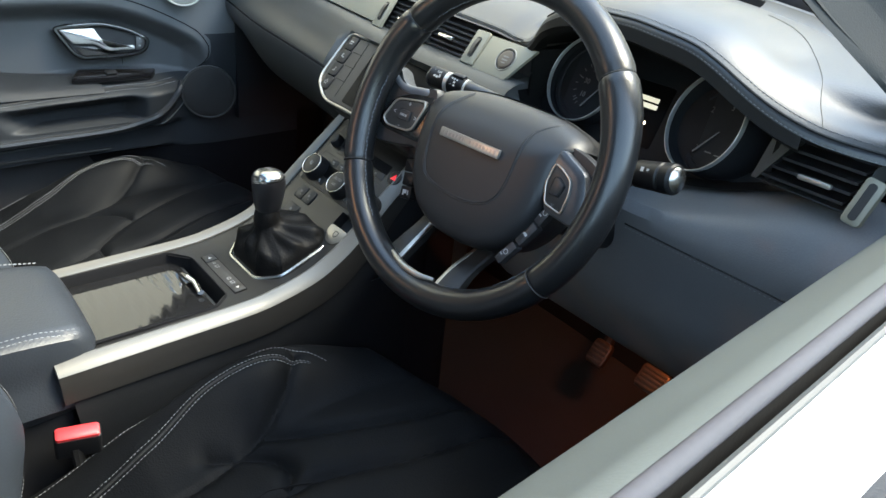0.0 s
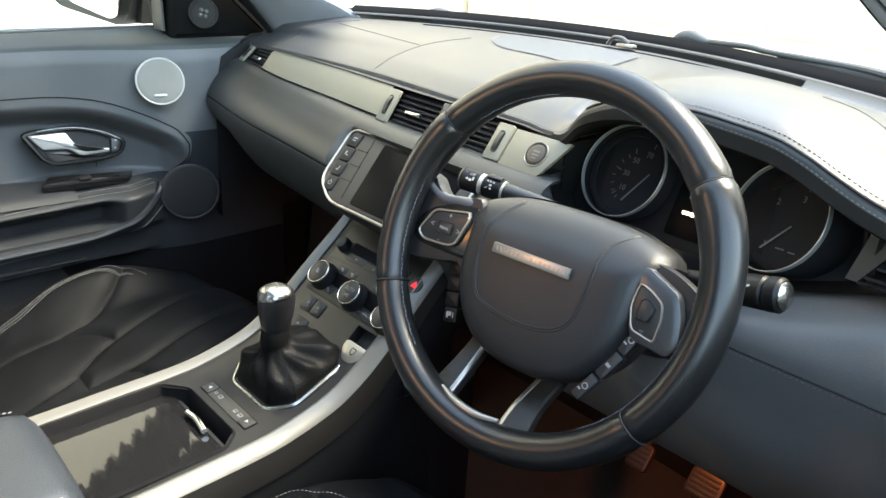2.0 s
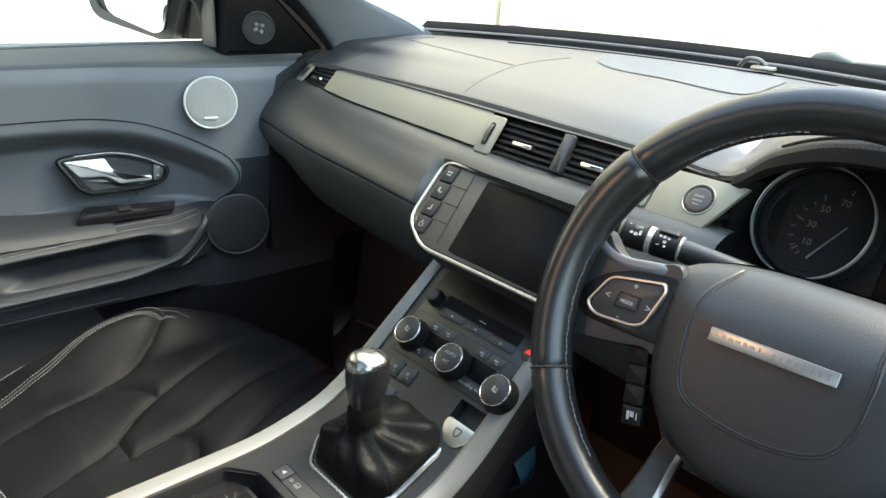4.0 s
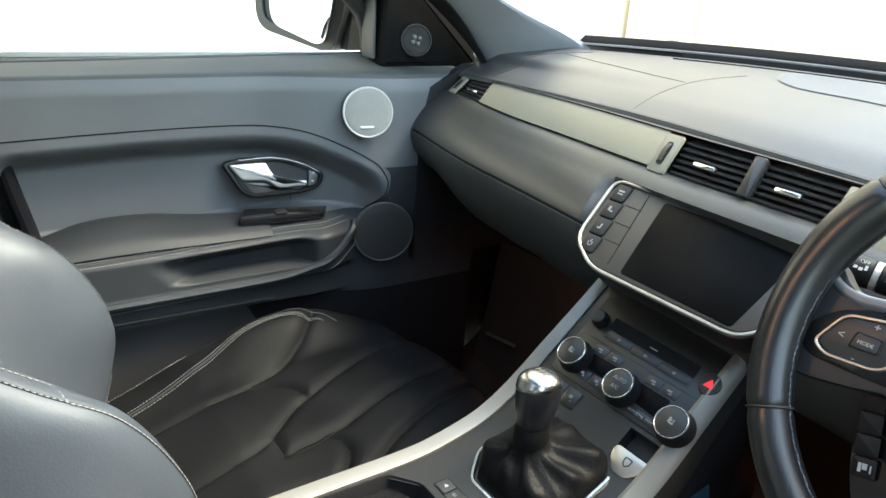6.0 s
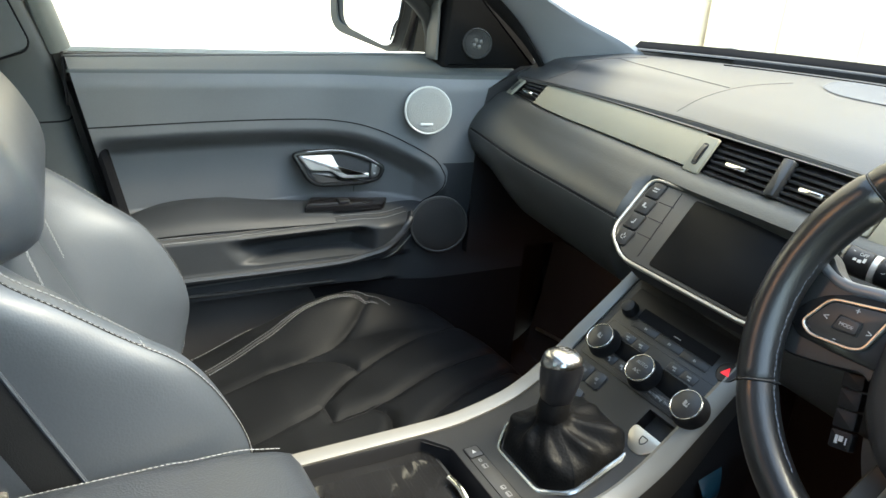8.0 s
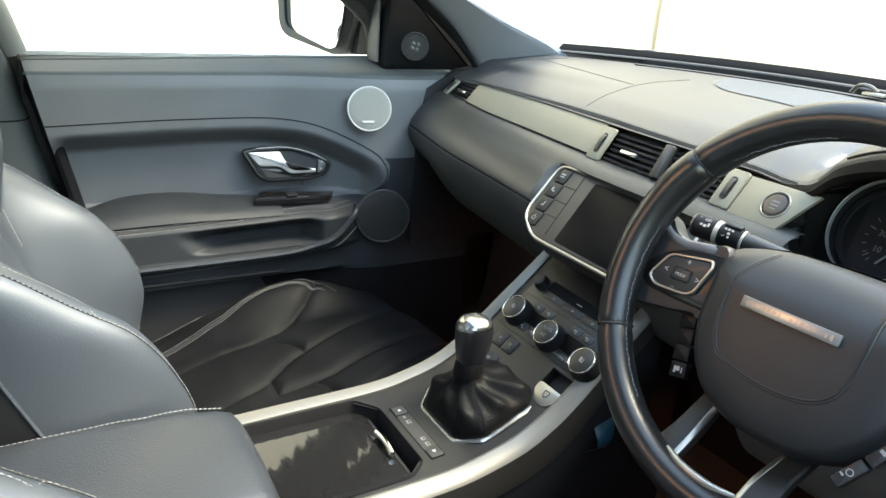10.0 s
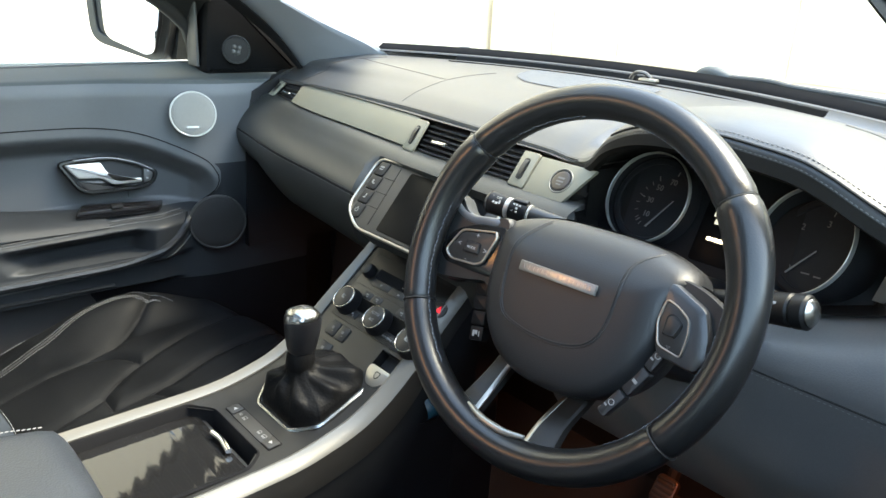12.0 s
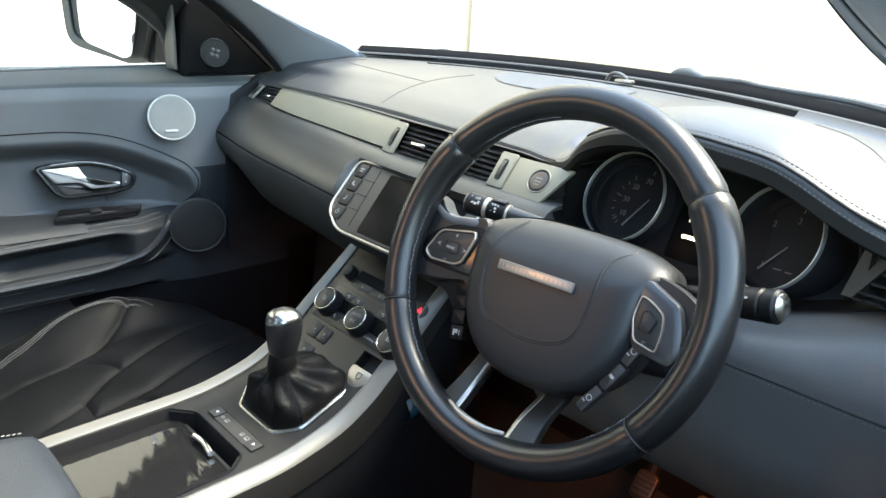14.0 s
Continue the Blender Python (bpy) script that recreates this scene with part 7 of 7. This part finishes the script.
def b_pillar():
    plan = [(0.40, 0.12, -0.80), (0.75, 0.045, -0.81), (0.95, 0.0, -0.81), (1.10, -0.030, -0.80), (1.25, -0.085, -0.765), (1.44, -0.16, -0.68)]

    def strip(z0, z1, offs):
        rows = []
        for z in np.linspace(z0, z1, 16):
            y, x = curve_at([(a, b) for a, b, c in plan], z), curve_at([(a, c) for a, b, c in plan], z)
            rows.append(spline([V(x + dx, y + dy, z) for dx, dy in offs], 14))
        return grid(rows)
    body = ((-0.02, 0.004), (0.022, -0.004), (0.032, -0.010), (0.040, -0.025), (0.045, -0.09), (0.03, -0.16))
    pil = thing("centre_pillar", "grey plastic centre pillar behind the passenger door", "pillar", kind="structure")
    part("lower_cover", strip(0.40, 0.9935, body), CENTRE_GREY, pil, "grey lower pillar cover")
    part("upper_cover", strip(0.9965, 1.44, body), CENTRE_GREY, pil, "grey upper pillar cover")
    part("joint", strip(0.993, 0.997, [(dx - 0.002, dy) for dx, dy in body]), SLOT, pil)
    solo("door_seal", tube(spline([V(-0.775, y + 0.008, z) for z, y in ((0.45, 0.125), (0.75, 0.060), (0.95, 0.018), (1.06, -0.006))], 24), 0.013, 8), SLOT, "black rubber door seal", "trim", "structure")
    t = thing("belt_guide", "dark seat belt height guide set into the pillar", "belt guide")
    m = plane_at(V(-0.735, -0.132, 1.222), V(0.1, 1, 0.0), V(1, 0.1, 0.28)) @ Matrix.Rotation(radians(22), 4, "Z")
    plate = rrect(0.075, 0.26, 0.016)
    part("plate", slab(plate, 0.010, m, 0.003), CENTRE_GREY, t, "grey inset guide panel")
    part("plate_gap", frame_ring(rrect(0.080, 0.265, 0.018), 0.0035, 0.0085, m), SLOT, t)


# ---- footwells ----
def pedals():
    for x, y, z, w, h in ((0.285, 0.90, 0.566, 0.036, 0.045), (0.392, 0.90, 0.578, 0.052, 0.042), (0.490, 0.90, 0.575, 0.034, 0.080)):
        p = thing("pedal", "ribbed metal pedal on a dark arm", "pedal", "driver's pedals")
        m = plane_at(V(x, y, z), V(1, 0, 0), V(0, -0.8, 0.6))
        pd = part("pad", slab(rrect(w, h, 0.008), 0.010, m, 0.003), PEDAL, p, "worn metal pad")
        for k in range(5):
            part("rib", slab(rrect(w * 0.8, 0.005, 0.002), 0.013, m @ Matrix.Translation((0, -h * 0.36 + h * 0.18 * k, 0)), 0.001), RUBBER, pd)
        part("arm", tube([V(x, y + 0.01, z), V(x, y + 0.05, z + 0.10), V(x, y + 0.06, z + 0.26)], 0.010, 8), PLASTIC, p)
    r = thing("passenger_foot_panel", "brown-lit carpeted footwell end with a metal edge", "foot panel")
    part("panel", sheet([[V(x, 0.93, 0.40), V(x, 0.965, 0.55), V(x, 0.985, 0.70)] for x in (-0.74, -0.45, -0.13)], 6, 6, 0.01), CARPET, r)
    part("edge_strip", tube([V(-0.70, 0.926, 0.49), V(-0.60, 0.926, 0.505)], 0.004, 8), ALU, r, "thin metal strip")
    b = thing("plastic_sleeve", "small blue plastic sleeve tucked against the console side", "sleeve")
    rows = [[V(0.116 + 0.012 * math.sin(3.1 * u) + 0.002 * math.sin(90 * y + 7 * u), y + 0.012 * u, 0.735 + (0.03 + 0.5 * (y - 0.53)) * u) for y in np.linspace(0.535, 0.562, 8)] for u in np.linspace(0, 1, 16)]
    sheet_ = grid(rows)
    bmesh.ops.solidify(sheet_, geom=sheet_.faces[:], thickness=0.003)
    part("body", sheet_, CYAN, b)


def roof_console():
    r = thing("roof_lamp", "small roof lamp unit with a warm lens", "lamp")
    part("housing", slab(rrect(0.20, 0.11, 0.03), 0.02, plane_at(V(-0.05, -0.43, 1.516), V(1, 0, 0), V(0, 0.1, -1)), 0.008), HEADLINER, r)
    part("lens", slab(rrect(0.10, 0.04, 0.01), 0.0015, plane_at(V(-0.05, -0.43, 1.4955), V(1, 0, 0), V(0, 0.1, -1)), 0.0005), LAMP_LENS, r)


def sensor():
    s = thing("light_sensor", "small pale sensor bracket in the demister slot", "sensor")
    p = screen_base(0.075) + V(0, -0.008, 0.003)
    path = spline([p + V(-0.020, 0, 0), p + V(-0.012, 0, 0.010), p + V(0.004, 0, 0.011), p + V(0.014, 0.004, 0.004)], 10)
    part("bracket", tube(path, 0.005, 8, squash=0.6), SPOKE_GREY, s)
    part("foot", box(0.03, 0.014, 0.004, Matrix.Translation(p + V(0.014, -0.002, 0)), 0.002), ALU, s)


stone_wall()
wall_pier()
house_wall()
car_floor()
roof()
windscreen()
front_pillar(-1, [V(-0.665, 0.845, 1.075), V(-0.672, 0.80, 1.13), V(-0.668, 0.70, 1.21), V(-0.64, 0.50, 1.33), V(-0.58, 0.25, 1.44)], [V(-0.47, 0.955, 1.10), V(-0.485, 0.905, 1.160), V(-0.545, 0.780, 1.218), V(-0.545, 0.53, 1.335), V(-0.50, 0.28, 1.45)])
front_pillar(1, [V(0.70, 0.665, 1.08), V(0.665, 0.60, 1.145), V(0.615, 0.53, 1.205), V(0.545, 0.42, 1.30), V(0.50, 0.25, 1.44)], [V(0.72, 0.95, 1.10), V(0.70, 0.86, 1.16), V(0.66, 0.74, 1.23), V(0.60, 0.58, 1.33), V(0.52, 0.30, 1.45)])
b_pillar()
dashboard = dash()
vents(dashboard)
infotainment()
cluster()
steering_wheel()
column()
console()
console_controls()
gear_lever()
armrest()
seat(-0.380)
seat(0.375, -0.06, True)
buckle()
left_door()
right_door()
outside_mirror()
wiper("black wiper arm resting below the windscreen, passenger side", V(-0.485, 1.14, 1.150), V(-0.78, 1.03, 1.136), 0.024)
wiper("black wiper arm resting on the windscreen, driver's side", V(0.122, 1.13, 1.168), V(0.45, 1.09, 1.156), 0.022)
sensor()
pedals()
roof_console()
